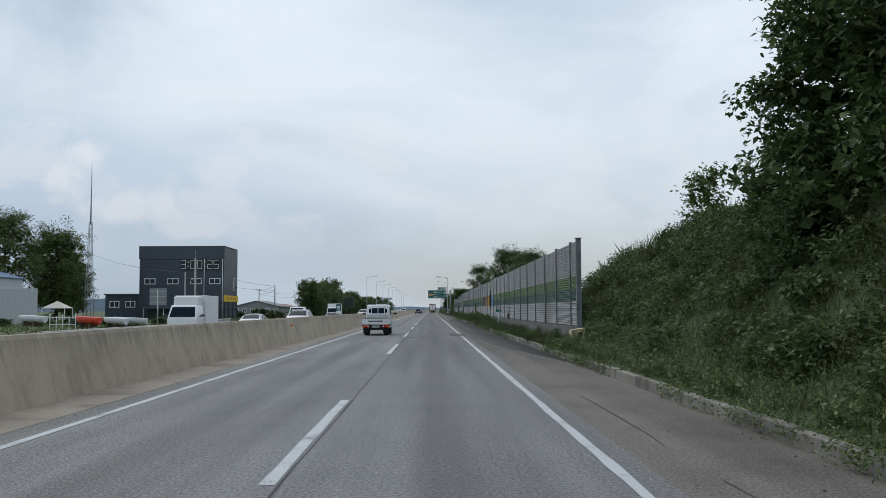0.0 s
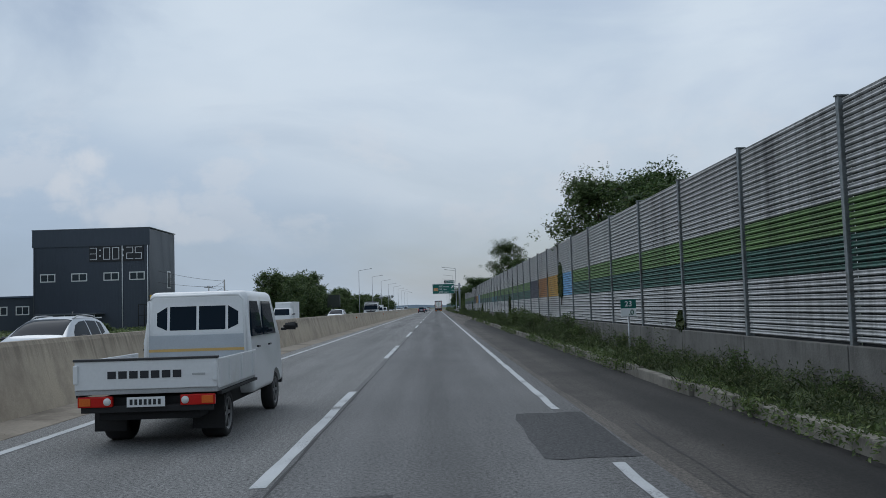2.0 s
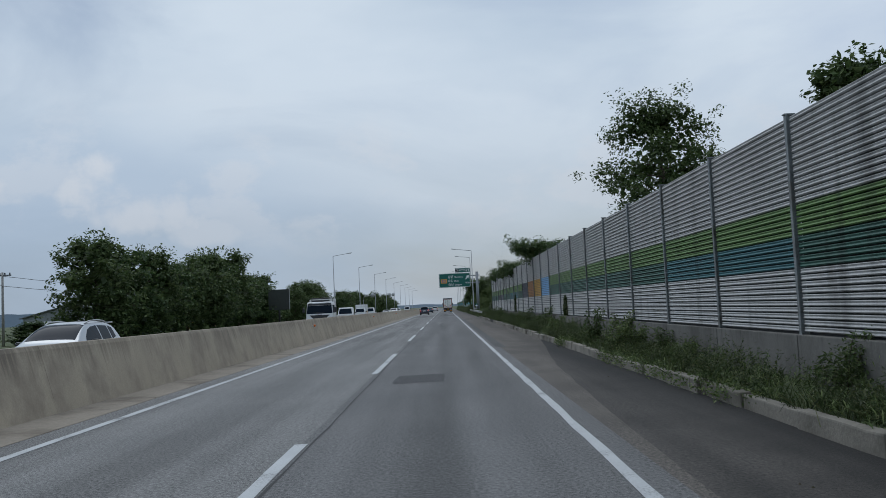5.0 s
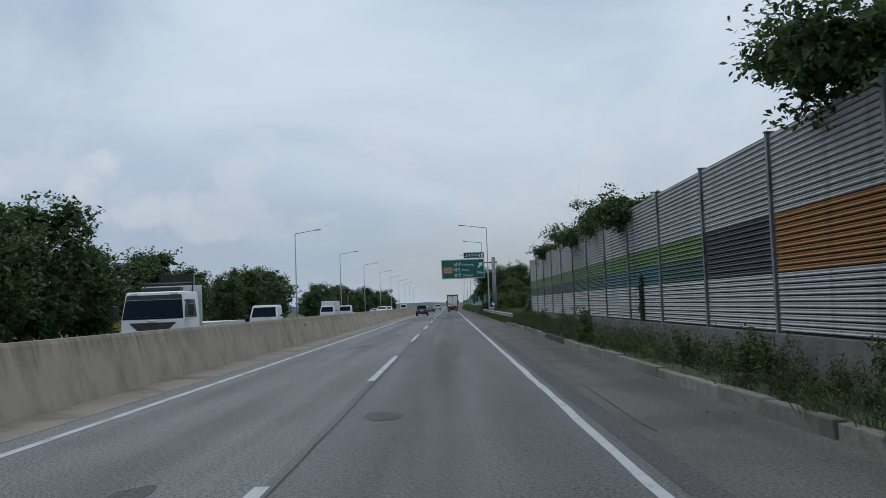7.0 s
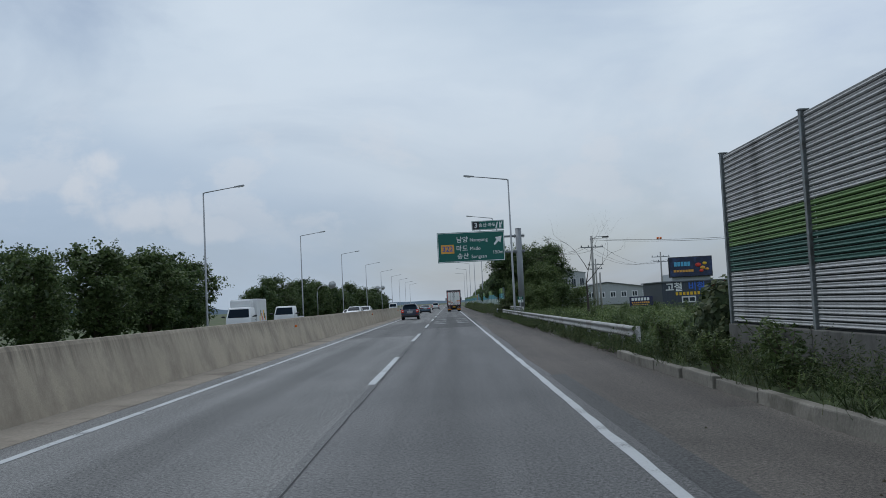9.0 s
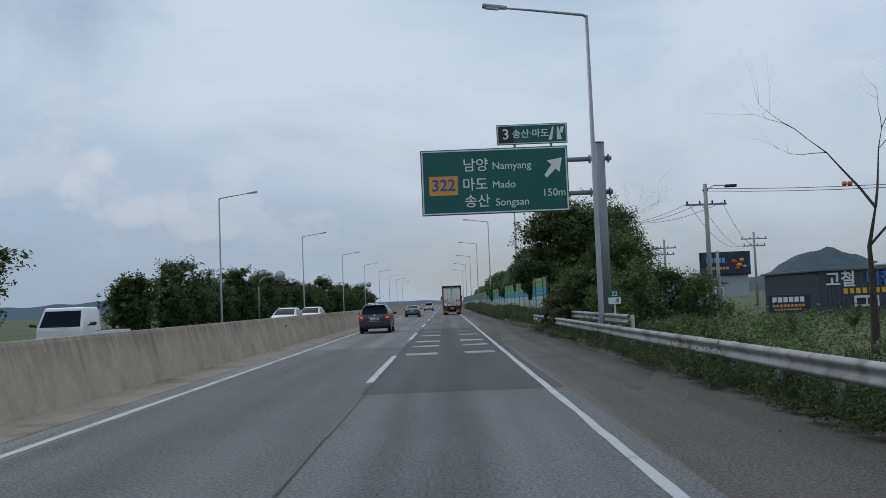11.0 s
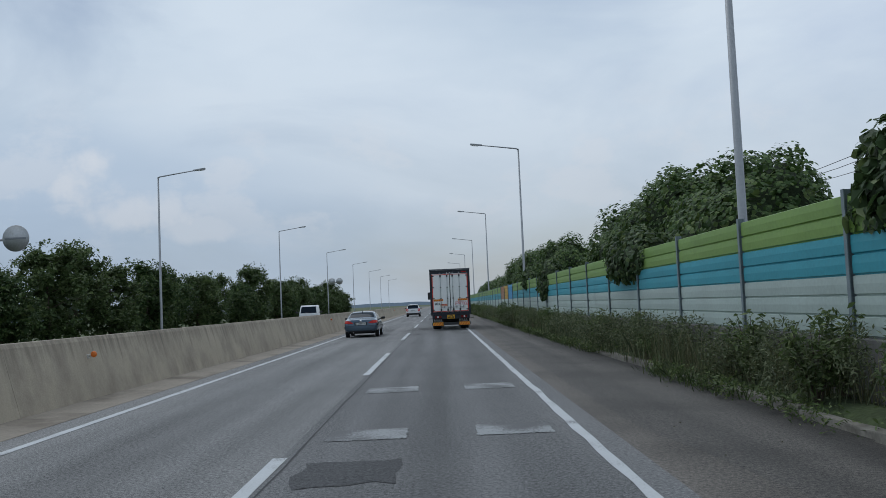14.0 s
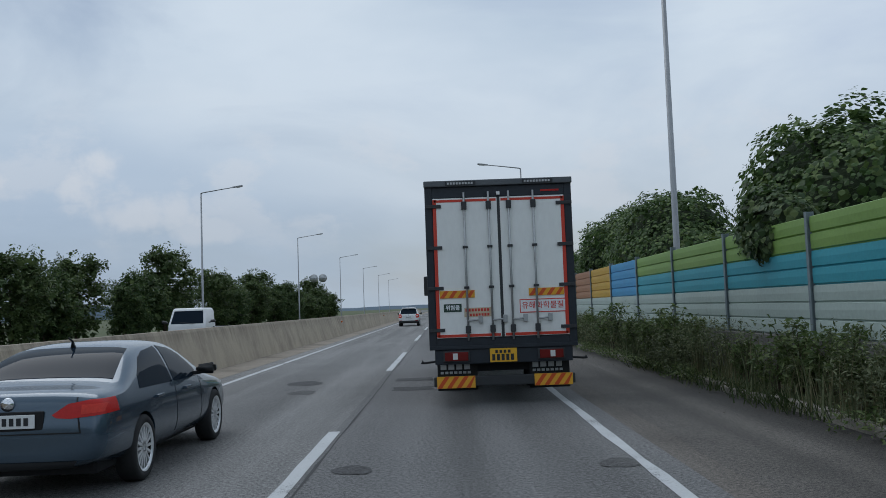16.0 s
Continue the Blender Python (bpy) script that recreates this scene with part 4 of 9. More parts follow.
# the haze of distance is painted into these hill colours as blue
HILL_BLUE = mat("hill_wooded_far_hazed", (0.085, 0.125, 0.165), 1.0, vary=0.12, scale=0.03, fine=0.4)
HILL_PEAK = mat("hill_wooded_peak_hazed", (0.050, 0.078, 0.092), 1.0, vary=0.25, scale=0.04, fine=0.4)
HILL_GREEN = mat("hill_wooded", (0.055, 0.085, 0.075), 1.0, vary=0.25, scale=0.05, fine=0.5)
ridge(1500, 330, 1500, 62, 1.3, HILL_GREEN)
bm = bmesh.new()
rows = []
for j in range(16):
    row = []
    for i in range(61):
        x, y = 420 + 15 * i, 1860 + 40 * j
        z = 78 * math.exp(-((x - 826) / 92) ** 2 - ((y - 2150) / 190) ** 2) + 42 * math.exp(-((x - 980) / 130) ** 2 - ((y - 2150) / 200) ** 2) + 28 * math.exp(-((x - 640) / 120) ** 2 - ((y - 2150) / 200) ** 2)
        row.append(bm.verts.new((x, y, -3 + z * (1 + 0.16 * noise.noise(Vector((x * 0.02, y * 0.02, 3)))) + 4 * noise.noise(Vector((x * 0.07, y * 0.07, 1))) * min(1, z / 20))))
    rows.append(row)
for a, b in zip(rows, rows[1:]):
    for i in range(60):
        bm.faces.new((a[i], a[i + 1], b[i + 1], b[i]))
tagged(part("wooded_hill", bm, HILL_PEAK, smooth=True), "pointed wooded hill, distance haze painted in as blue-green", "hill", kind="structure")
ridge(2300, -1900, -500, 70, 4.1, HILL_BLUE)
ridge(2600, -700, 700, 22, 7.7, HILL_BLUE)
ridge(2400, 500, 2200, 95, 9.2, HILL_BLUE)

# ---- noise walls ----
WALL_X = 5.74
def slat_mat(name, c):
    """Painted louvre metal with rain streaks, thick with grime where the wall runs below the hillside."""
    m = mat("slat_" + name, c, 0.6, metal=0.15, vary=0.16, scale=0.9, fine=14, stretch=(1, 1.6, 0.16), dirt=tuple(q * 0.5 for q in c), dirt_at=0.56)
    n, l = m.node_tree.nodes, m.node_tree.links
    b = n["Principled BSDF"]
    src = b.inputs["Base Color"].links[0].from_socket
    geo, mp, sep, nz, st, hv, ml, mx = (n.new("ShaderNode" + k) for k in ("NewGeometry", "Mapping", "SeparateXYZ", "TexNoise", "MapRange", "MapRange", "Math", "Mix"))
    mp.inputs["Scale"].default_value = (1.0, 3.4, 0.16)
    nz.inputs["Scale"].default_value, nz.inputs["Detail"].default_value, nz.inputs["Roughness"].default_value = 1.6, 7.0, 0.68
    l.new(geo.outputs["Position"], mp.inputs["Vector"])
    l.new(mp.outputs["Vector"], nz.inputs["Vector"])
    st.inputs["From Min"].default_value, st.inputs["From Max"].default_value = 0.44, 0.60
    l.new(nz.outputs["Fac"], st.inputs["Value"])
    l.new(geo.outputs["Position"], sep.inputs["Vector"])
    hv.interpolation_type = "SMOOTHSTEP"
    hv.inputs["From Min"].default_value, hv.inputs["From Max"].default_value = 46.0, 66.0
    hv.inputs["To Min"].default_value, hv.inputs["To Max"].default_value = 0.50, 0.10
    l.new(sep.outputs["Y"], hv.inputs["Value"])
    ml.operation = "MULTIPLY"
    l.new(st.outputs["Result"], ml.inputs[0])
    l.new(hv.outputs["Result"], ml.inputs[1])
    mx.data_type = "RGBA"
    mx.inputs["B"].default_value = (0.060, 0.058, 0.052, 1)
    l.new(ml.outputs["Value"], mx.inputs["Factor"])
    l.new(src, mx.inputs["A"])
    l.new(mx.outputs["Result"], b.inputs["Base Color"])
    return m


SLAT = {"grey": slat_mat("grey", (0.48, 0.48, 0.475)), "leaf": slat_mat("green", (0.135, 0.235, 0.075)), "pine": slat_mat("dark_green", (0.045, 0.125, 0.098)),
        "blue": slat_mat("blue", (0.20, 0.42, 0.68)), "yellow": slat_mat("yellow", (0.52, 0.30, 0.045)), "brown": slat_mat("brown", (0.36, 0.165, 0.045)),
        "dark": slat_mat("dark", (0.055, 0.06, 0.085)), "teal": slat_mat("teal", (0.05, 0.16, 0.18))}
Z_LO, Z_HI, PITCH = 0.92, 4.30, 0.0994
N_SLAT = 34
# section of one louvre: two soft ridges in front, a dark slot left open below
LOUVRE = [(0.05, 0.024), (0.05, 0.099), (-0.012, 0.099), (-0.026, 0.088), (-0.014, 0.064), (-0.030, 0.040), (-0.016, 0.024)]


def slat_mesh(length, material):
    """One louvre: a folded metal strip with two ridges."""
    bm = bmesh.new()
    prism(bm, [(x, z) for x, z in LOUVRE], "y", 0.0, length)
    me = bpy.data.meshes.new("slat")
    bm.to_mesh(me)
    bm.free()
    me.materials.append(material)
    return me


def band(k, i):
    """The colour of slat i (from below) in bay k."""
    z = Z_LO + i * PITCH
    if not 1.85 <= z < 2.84:
        return "grey"
    for first in (9, 28):
        if first <= k < first + 4:
            return ("blue", "yellow", "brown", "dark")[k - first]
    if k in (37, 38):
        return "dark" if z < 2.35 else "leaf"
    if k in (20, 21, 33, 34):
        return "teal" if z < 2.35 else "leaf"
    return "leaf" if z >= 2.35 else "pine"


def h_post(bm, x, y, z0, z1, w=0.10, d=0.13, t=0.016):
    box(bm, x - d / 2, x - d / 2 + t, y - w / 2, y + w / 2, z0, z1)
    box(bm, x + d / 2 - t, x + d / 2, y - w / 2, y + w / 2, z0, z1)
    box(bm, x - d / 2 + t, x + d / 2 - t, y - t / 2, y + t / 2, z0, z1)
    return bm


wall_a = thing("noise_wall", (0, 0, 0), "tall louvred noise wall with green and coloured panel band", "noise wall", kind="structure")
bays_a = [(-2.45, -2.0)] + [(k, k + 1) for k in range(-2, 42)]
post_me = None
for k in [-2.45] + list(range(-2, 43)):
    y = 41.41 + 4 * k
    if post_me is None:
        bm = h_post(bmesh.new(), 0, 0, 0.05, 4.34, 0.085)
        box(bm, -0.085, 0.085, -0.055, 0.055, 4.34, 4.36)
        ob = part("post", bm, POST_STEEL, wall_a)
        post_me = ob.data
    else:
        ob = new("post", post_me)
        ob.parent = wall_a
    ob.location = (WALL_X, y, 0)
    if k == -2.45:
        ob.scale = (1.5, 1.6, 1.01)
base_me = {}
for a, b in bays_a:
    ln = 4 * (b - a) - 0.2
    key = round(ln, 2)
    if key not in base_me:
        bm = new_box(-0.12, 0.16, 0.0, ln + 0.17, -0.05, 0.9, 0.015)
        ob = part("footing", bm, WALL_BASE, wall_a)
        base_me[key] = ob.data
    else:
        ob = new("footing", base_me[key])
        ob.parent = wall_a
    ob.location = (WALL_X, 41.41 + 4 * a + 0.015, 0)

# ---- coloured low noise wall further on ----
WB_X = 5.53
PANEL = {n: mat("panel_" + n, c, 0.55, metal=0.1, vary=0.12, scale=0.8, fine=16, dirt=tuple(q * 0.75 for q in c), dirt_at=0.6) for n, c in
         {"green": (0.21, 0.34, 0.075), "cyan": (0.05, 0.33, 0.40), "sky": (0.12, 0.38, 0.46), "pale": (0.43, 0.51, 0.465), "blue": (0.06, 0.30, 0.55), "yellow": (0.55, 0.33, 0.03), "brown": (0.36, 0.17, 0.08)}.items()}
ROW_H = 0.264


def panel_mesh(length, material):
    """One metal plank of the low wall: shallow ribs, a shadow gap at its foot."""
    bm = bmesh.new()
    prism(bm, [(0.03, 0.0), (0.03, ROW_H), (0.012, ROW_H), (-0.018, ROW_H - 0.012), (-0.024, 0.15), (-0.018, 0.026), (0.012, 0.012), (0.012, 0.0)], "y", 0.0, length)
    me = bpy.data.meshes.new("panel")
    bm.to_mesh(me)
    bm.free()
    me.materials.append(material)
    return me


def row_colour(k, i):
    if i < 3:
        return "pale"
    if k in (9, 10, 11):
        return ("blue", "yellow", "brown")[k - 9]
    return "cyan" if i < 5 else "green"


wall_b = thing("noise_wall", (0, 0, 0), "low noise wall of green, turquoise and pale metal planks", "noise wall", kind="structure")
post_b = None
for k in [-9.42] + list(range(-9, 46)):
    if post_b is None:
        bm = h_post(bmesh.new(), 0, 0, 0.0, 2.86, 0.085, 0.12)
        ob = part("post", bm, mat("post_blue_grey", (0.20, 0.245, 0.26), 0.6, metal=0.2, vary=0.15), wall_b)
        post_b = ob.data
    else:
        ob = new("post", post_b)
        ob.parent = wall_b
    ob.location = (WB_X, 316.3 + 4 * k, 0)
foot_b = {}
panel_me = {}
for a, b in [(-9.42, -9.0)] + [(k, k + 1) for k in range(-9, 45)]:
    ln = round(4 * (b - a) - 0.1, 2)
    if ln not in foot_b:
        bm = new_box(-0.13, 0.15, 0.0, ln + 0.08, -0.05, 0.93, 0.015)
        ob = part("footing", bm, WALL_BASE, wall_b)
        foot_b[ln] = ob.data
    else:
        ob = new("footing", foot_b[ln])
        ob.parent = wall_b
    ob.location = (WB_X, 316.3 + 4 * a + 0.01, 0)
    for i in range(7):
        key = (ln, row_colour(int(a) if a > -9.2 else -9, i))
        if key not in panel_me:
            panel_me[key] = panel_mesh(ln - 0.02, PANEL[key[1]])
        ob = new("panel", panel_me[key])
        ob.parent = wall_b
        ob.location = (WB_X, 316.3 + 4 * a + 0.06, 0.94 + ROW_H * i)

# ---- lamps and rails ----
def street_lamp(at, h, reach, side, label):
    """A tapered steel post with a long single arm; side +1 reaches to +x."""
    t = thing("street_lamp", at, label, "street lamp", "street lamps")
    part("post", tube(bmesh.new(), [(0, 0, 0), (0, 0, 0.5), (0, 0, h)], [0.11, 0.095, 0.055], 10), LAMP_STEEL, t)
    part("base", lathe(bmesh.new(), [(0.0, 0.22), (0.04, 0.22), (0.05, 0.14), (0.4, 0.12)], "z", 14), LAMP_STEEL, t)
    s = side
    part("arm", tube(bmesh.new(), [(0, 0, h - 0.05), (s * 0.12, 0, h + 0.02), (s * reach * 0.5, 0, h + 0.24), (s * (reach - 0.75), 0, h + 0.36)], [0.055, 0.05, 0.04, 0.035], 8), LAMP_STEEL, t)
    head = box(bmesh.new(), -0.42, 0.42, -0.13, 0.13, -0.05, 0.07, 0.045)
    for v in head.verts:
        if v.co.x * s < 0:
            v.co.y *= 0.45
    ob = part("lamp_head", head, LAMP_STEEL, t)
    ob.matrix_basis = pose(s * (reach - 0.4), 0, h + 0.41, 0, -s * 7, 0)
    q = part("diffuser", box(bmesh.new(), -0.2 + s * 0.1, 0.25 + s * 0.1, -0.1, 0.1, -0.085, -0.045, 0.03), LENS, ob)
    return t


lamp_l = street_lamp((-19.25, 260.9, 0), 11.3, 3.3, 1, "tall grey steel street lamp beside roadside trees")
for y in (306.0, 349.6, 395.4, 440.5, 486, 531, 577, 622):
    copy_thing(lamp_l, pose(-19.2, y, 0))
lamp_r = street_lamp((6.25, 306.2, 0), 12.4, 3.4, -1, "tall grey steel street lamp behind the noise wall")
for y in (350.6, 395.6, 440.8, 486, 531):
    copy_thing(lamp_r, pose(6.25, y, 0))
street_lamp((5.16, 260.4, 0), 11.1, 3.5, -1, "tall grey steel street lamp beside the guard rail")


W_BEAM = [(0.0, -0.155), (0.03, -0.15), (0.075, -0.11), (0.08, -0.075), (0.03, -0.03), (0.02, 0.0), (0.03, 0.03), (0.08, 0.075), (0.075, 0.11), (0.03, 0.15), (0.0, 0.155)]


def guard_rail(at, length, face, label, z=0.6):
    """Corrugated steel beam on posts; face -1 looks to -x."""
    t = thing("guard_rail", at, label, "guard rail", "guard rails")
    n = int(length / 4)
    for k in range(n):
        bm = bmesh.new()
        rows = [[bm.verts.new((face * u - face * w, y, z + v)) for u, v in W_BEAM] for w in (0.0, 0.006) for y in (4 * k, 4 * k + 4.12)]
        for a, b in ((rows[0], rows[1]), (rows[3], rows[2])):
            for i in range(len(W_BEAM) - 1):
                bm.faces.new((a[i], a[i + 1], b[i + 1], b[i])).smooth = True
        ob = part("beam", bm, RAIL, t)
        ob.location = (face * 0.004 * (k % 2), 0, 0)
    for k in range(n * 2 + 1):
        part("post", tube(bmesh.new(), [(-face * 0.09, 2 * k, -0.1), (-face * 0.09, 2 * k, z + 0.14)], 0.06, 8), RAIL, t)
        part("spacer", new_box(-0.09 if face > 0 else 0.0, 0.0 if face > 0 else 0.09, 2 * k - 0.05, 2 * k + 0.05, z - 0.06, z + 0.06), RAIL, t)
    return t


guard_rail((4.78, 214.4, 0), 64, -1, "dull galvanised guard rail with weeds under it, half hidden in bushes", 0.60)
guard_rail((5.45, 257.4, 0), 12, -1, "short raised galvanised guard rail before a sign mast", 0.87)
guard_rail((-18.0, 38.0, 0), 20, 1, "low pale guard rail beyond the opposite carriageway", 0.54)
guard_rail((-18.0, 63.6, 0), 12, 1, "short pale guard rail below two poles", 0.74)

# ---- left: yard, hall, tower ----
DARK_CLAD = mat("dark_cladding", (0.060, 0.073, 0.096), 0.45, metal=0.25, vary=0.10, scale=0.3, fine=4, stretch=(1, 1, 0.2))
DARK_CLAD2 = mat("grey_cladding", (0.115, 0.130, 0.150), 0.45, metal=0.25, vary=0.10, scale=0.3, fine=4, stretch=(1, 1, 0.2))
FRAME_W = mat("window_frame_white", (0.72, 0.73, 0.73), 0.5, vary=0.04)


def hall_window(parent, x0, x1, y, z0, z1):
    """White-framed sliding window on a face towards -y."""
    w = part("window", new_box(x0, x1, y - 0.05, y - 0.005, z0, z1, 0.01), FRAME_W, parent)
    m = (x0 + x1) / 2
    for a, b in ((x0 + 0.14, m - 0.06), (m + 0.06, x1 - 0.14)):
        part("pane", new_box(a, b, y - 0.056, y - 0.046, z0 + 0.14, z1 - 0.14), GLASS_WIN, w)
    return w


hall = thing("clock_building", (0, 0, 0), "dark grey metal-clad hall with a large digital clock", "building")
HX0, HX1, HY0, HY1, HZ = -53.15, -37.8, 156.8, 167.9, 13.2
shell = part("wall", new_box(HX0, HX1, HY0, HY1, -0.1, HZ, 0.03), DARK_CLAD, hall)
# standing seams of the cladding
bm = bmesh.new()
for i in range(1, 39):
    x = HX0 + (HX1 - HX0) * i / 39
    box(bm, x - 0.02, x + 0.02, HY0 - 0.025, HY0 + 0.01, 0, 10.9)
part("cladding_ribs", bm, DARK_CLAD, shell)
bm = bmesh.new()
for i in range(1, 28):
    y = HY0 + (HY1 - HY0) * i / 28
    box(bm, HX1 - 0.01, HX1 + 0.03, y - 0.02, y + 0.02, 0, HZ - 0.05)
part("cladding_ribs", bm, DARK_CLAD2, shell)
part("parapet", new_box(HX0 - 0.1, HX1 + 0.1, HY0 - 0.12, HY0 - 0.03, 11.0, HZ + 0.08, 0.02), DARK_CLAD, hall)
part("side_cladding", new_box(HX1 + 0.002, HX1 + 0.012, HY0, HY1, 0, HZ), DARK_CLAD2, hall)
part("coping", new_box(HX0 - 0.15, HX1 + 0.15, HY0 - 0.15, HY1 + 0.1, HZ + 0.08, HZ + 0.2, 0.02), DARK_CLAD2, hall)
for a, b in ((-2.65, -0.6), (-6.05, -4.0), (-10.3, -8.2), (-14.4, -12.4)):
    hall_window(hall, HX1 + a, HX1 + b, HY0 - 0.03, 6.4, 7.5)
for dx in (-3.55, -0.2, -15.2):
    part("downpipe", tube(bmesh.new(), [(HX1 + dx, HY0 - 0.12, 0), (HX1 + dx, HY0 - 0.12, 11.0)], 0.06, 8), FRAME_W if dx > -4 else DARK_CLAD2, hall)
w = part("window", new_box(HX1 + 0.015, HX1 + 0.07, 164.3, 165.9, 5.4, 7.8, 0.01), FRAME_W, hall)
part("pane", new_box(HX1 + 0.066, HX1 + 0.078, 164.45, 165.75, 5.55, 7.65), GLASS_WIN, w)
sg = part("sign_band", new_box(HX1 + 0.03, HX1 + 0.22, HY0 - 0.05, HY1 - 0.1, 3.2, 4.35, 0.02), SIGN_YELLOW, hall)
for i in range(5):
    part("sign_bar", new_box(HX1 + 0.22, HX1 + 0.225, 158.2 + 1.7 * i, 159.2 + 1.7 * i, 3.5, 4.05), mat("sign_tan", (0.45, 0.26, 0.03), 0.5), sg)
# big seven-segment clock
clock = part("clock_board", new_box(HX1 - 7.9, HX1 - 0.75, HY0 - 0.10, HY0 - 0.03, 8.95, 11.0), SIGN_BLACK, hall)
LED = bpy.data.materials.new("led_white")
LED.use_nodes = True
LED.node_tree.nodes["Principled BSDF"].inputs["Emission Color"].default_value = (0.85, 0.92, 1.0, 1)
LED.node_tree.nodes["Principled BSDF"].inputs["Emission Strength"].default_value = 0.12
LED.node_tree.nodes["Principled BSDF"].inputs["Base Color"].default_value = (0.45, 0.47, 0.5, 1)
SEGMENTS = {"0": "abcdef", "2": "abged", "3": "abgcd", "5": "afgcd"}


def digit(ch, x, z, w, h, t=0.075):
    bm = bmesh.new()
    y0, y1 = HY0 - 0.14, HY0 - 0.10
    place = {"a": (x, x + w, z + h - t, z + h), "d": (x, x + w, z, z + t), "g": (x, x + w, z + h / 2 - t / 2, z + h / 2 + t / 2),
             "f": (x, x + t, z + h / 2, z + h), "e": (x, x + t, z, z + h / 2), "b": (x + w - t, x + w, z + h / 2, z + h), "c": (x + w - t, x + w, z, z + h / 2)}
    for s in SEGMENTS[ch]:
        box(bm, place[s][0], place[s][1], y0, y1, place[s][2], place[s][3])
    return part("digit", bm, LED, clock)


for ch, dx in (("3", -7.8), ("0", -6.05), ("0", -4.85), ("2", -3.0), ("5", -1.85)):
    digit(ch, HX1 + dx, 9.2, 0.9, 1.6)
for dx in (-6.55, -3.5):
    bm = bmesh.new()
    for z in (9.6, 10.35):
        box(bm, HX1 + dx, HX1 + dx + 0.16, HY0 - 0.14, HY0 - 0.10, z, z + 0.2)
    part("colon", bm, LED, clock)
# open steel frame at the corner, lean-to at the front
for i in range(6):
    x = HX1 - 1.0 + 0.75 * i
    part("frame_bar", tube(bmesh.new(), [(x, HY0 - 1.4, 0), (x, HY0 - 1.4, 3.1)], 0.06, 6), BLACK, hall)
for z in (0.4, 1.7, 3.1):
    part("frame_bar", tube(bmesh.new(), [(HX1 - 1.0, HY0 - 1.4, z), (HX1 + 2.75, HY0 - 1.4, z)], 0.05, 6), BLACK, hall)
part("canopy", new_box(HX0 + 1.5, HX0 + 9.5, HY0 - 3.2, HY0 - 0.1, 2.0, 2.2, 0.03), DARK_CLAD2, hall)
for x in (HX0 + 1.8, HX0 + 5.4, HX0 + 9.2):
    part("canopy_post", tube(bmesh.new(), [(x, HY0 - 3.0, 0), (x, HY0 - 3.0, 2.0)], 0.06, 6), FRAME_W, hall)

shed = thing("annex", (0, 0, 0), "low dark annex with white-framed windows beside the hall", "building")
part("wall", new_box(-59.7, -53.3, 158, 166, -0.1, 4.5, 0.03), DARK_CLAD, shed)
part("roof_edge", new_box(-59.9, -53.2, 157.8, 166.2, 4.5, 4.75, 0.03), mat("roof_blue", (0.08, 0.11, 0.16), 0.5, vary=0.1), shed)
for a in (-58.9, -56.0):
    hall_window(shed, a, a + 1.8, 158.0, 2.2, 3.4)


def gable_shed(at, w, l, h, ridge_h, wall_m, roof_m, label, windows=5):
    t = thing("gable_shed", at, label, "building", "sheds")
    bm = bmesh.new()
    prism(bm, [(-w / 2, 0), (w / 2, 0), (w / 2, h), (0, ridge_h), (-w / 2, h)], "y", 0, l)
    part("wall", bm, wall_m, t)
    for s in (-1, 1):
        bm = bmesh.new()
        a, b = (s * (w / 2 + 0.3), h - 0.15), (0.0, ridge_h + 0.06)
        prism(bm, [a, b, (b[0], b[1] + 0.1), (a[0], a[1] + 0.1)], "y", -0.3, l + 0.3)
        part("roof", bm, roof_m, t)
    for i in range(windows):
        x = -w / 2 + (i + 0.25) * w / windows
        hall_window(t, x, x + w / windows * 0.55, 0, h * 0.42, h * 0.8)
    return t


gable_shed((-41.5, 205, 0), 11, 16, 2.5, 3.7, mat("shed_grey", (0.26, 0.28, 0.29), 0.7, vary=0.15), mat("shed_roof_grey", (0.15, 0.16, 0.17), 0.6, vary=0.15), "low grey shed with a gable and a row of windows", 6)
gable_shed((-43.0, 246, 0), 8, 10, 2.4, 3.2, mat("shed_yellow", (0.55, 0.38, 0.08), 0.7, vary=0.15), mat("shed_roof_rust", (0.28, 0.13, 0.09), 0.7, vary=0.2), "small yellow shed with a rusty roof", 2)
gable_shed((-63, 112, 0), 8, 12, 6.4, 7.4, mat("shed_pale", (0.50, 0.52, 0.54), 0.6, vary=0.1), mat("shed_roof_blue", (0.10, 0.18, 0.30), 0.5, vary=0.12), "pale metal workshop with a blue roof", 2)
fence = thing("panel_fence", (0, 0, 0), "pale grey metal panel fence round the yard", "fence")
for i in range(7):
    part("panel", new_box(-62.5 + 2.1 * i, -60.45 + 2.1 * i, 104.0, 104.08, 0, 4.4, 0.02), mat("fence_pale", (0.45, 0.47, 0.48), 0.6, vary=0.12), fence)


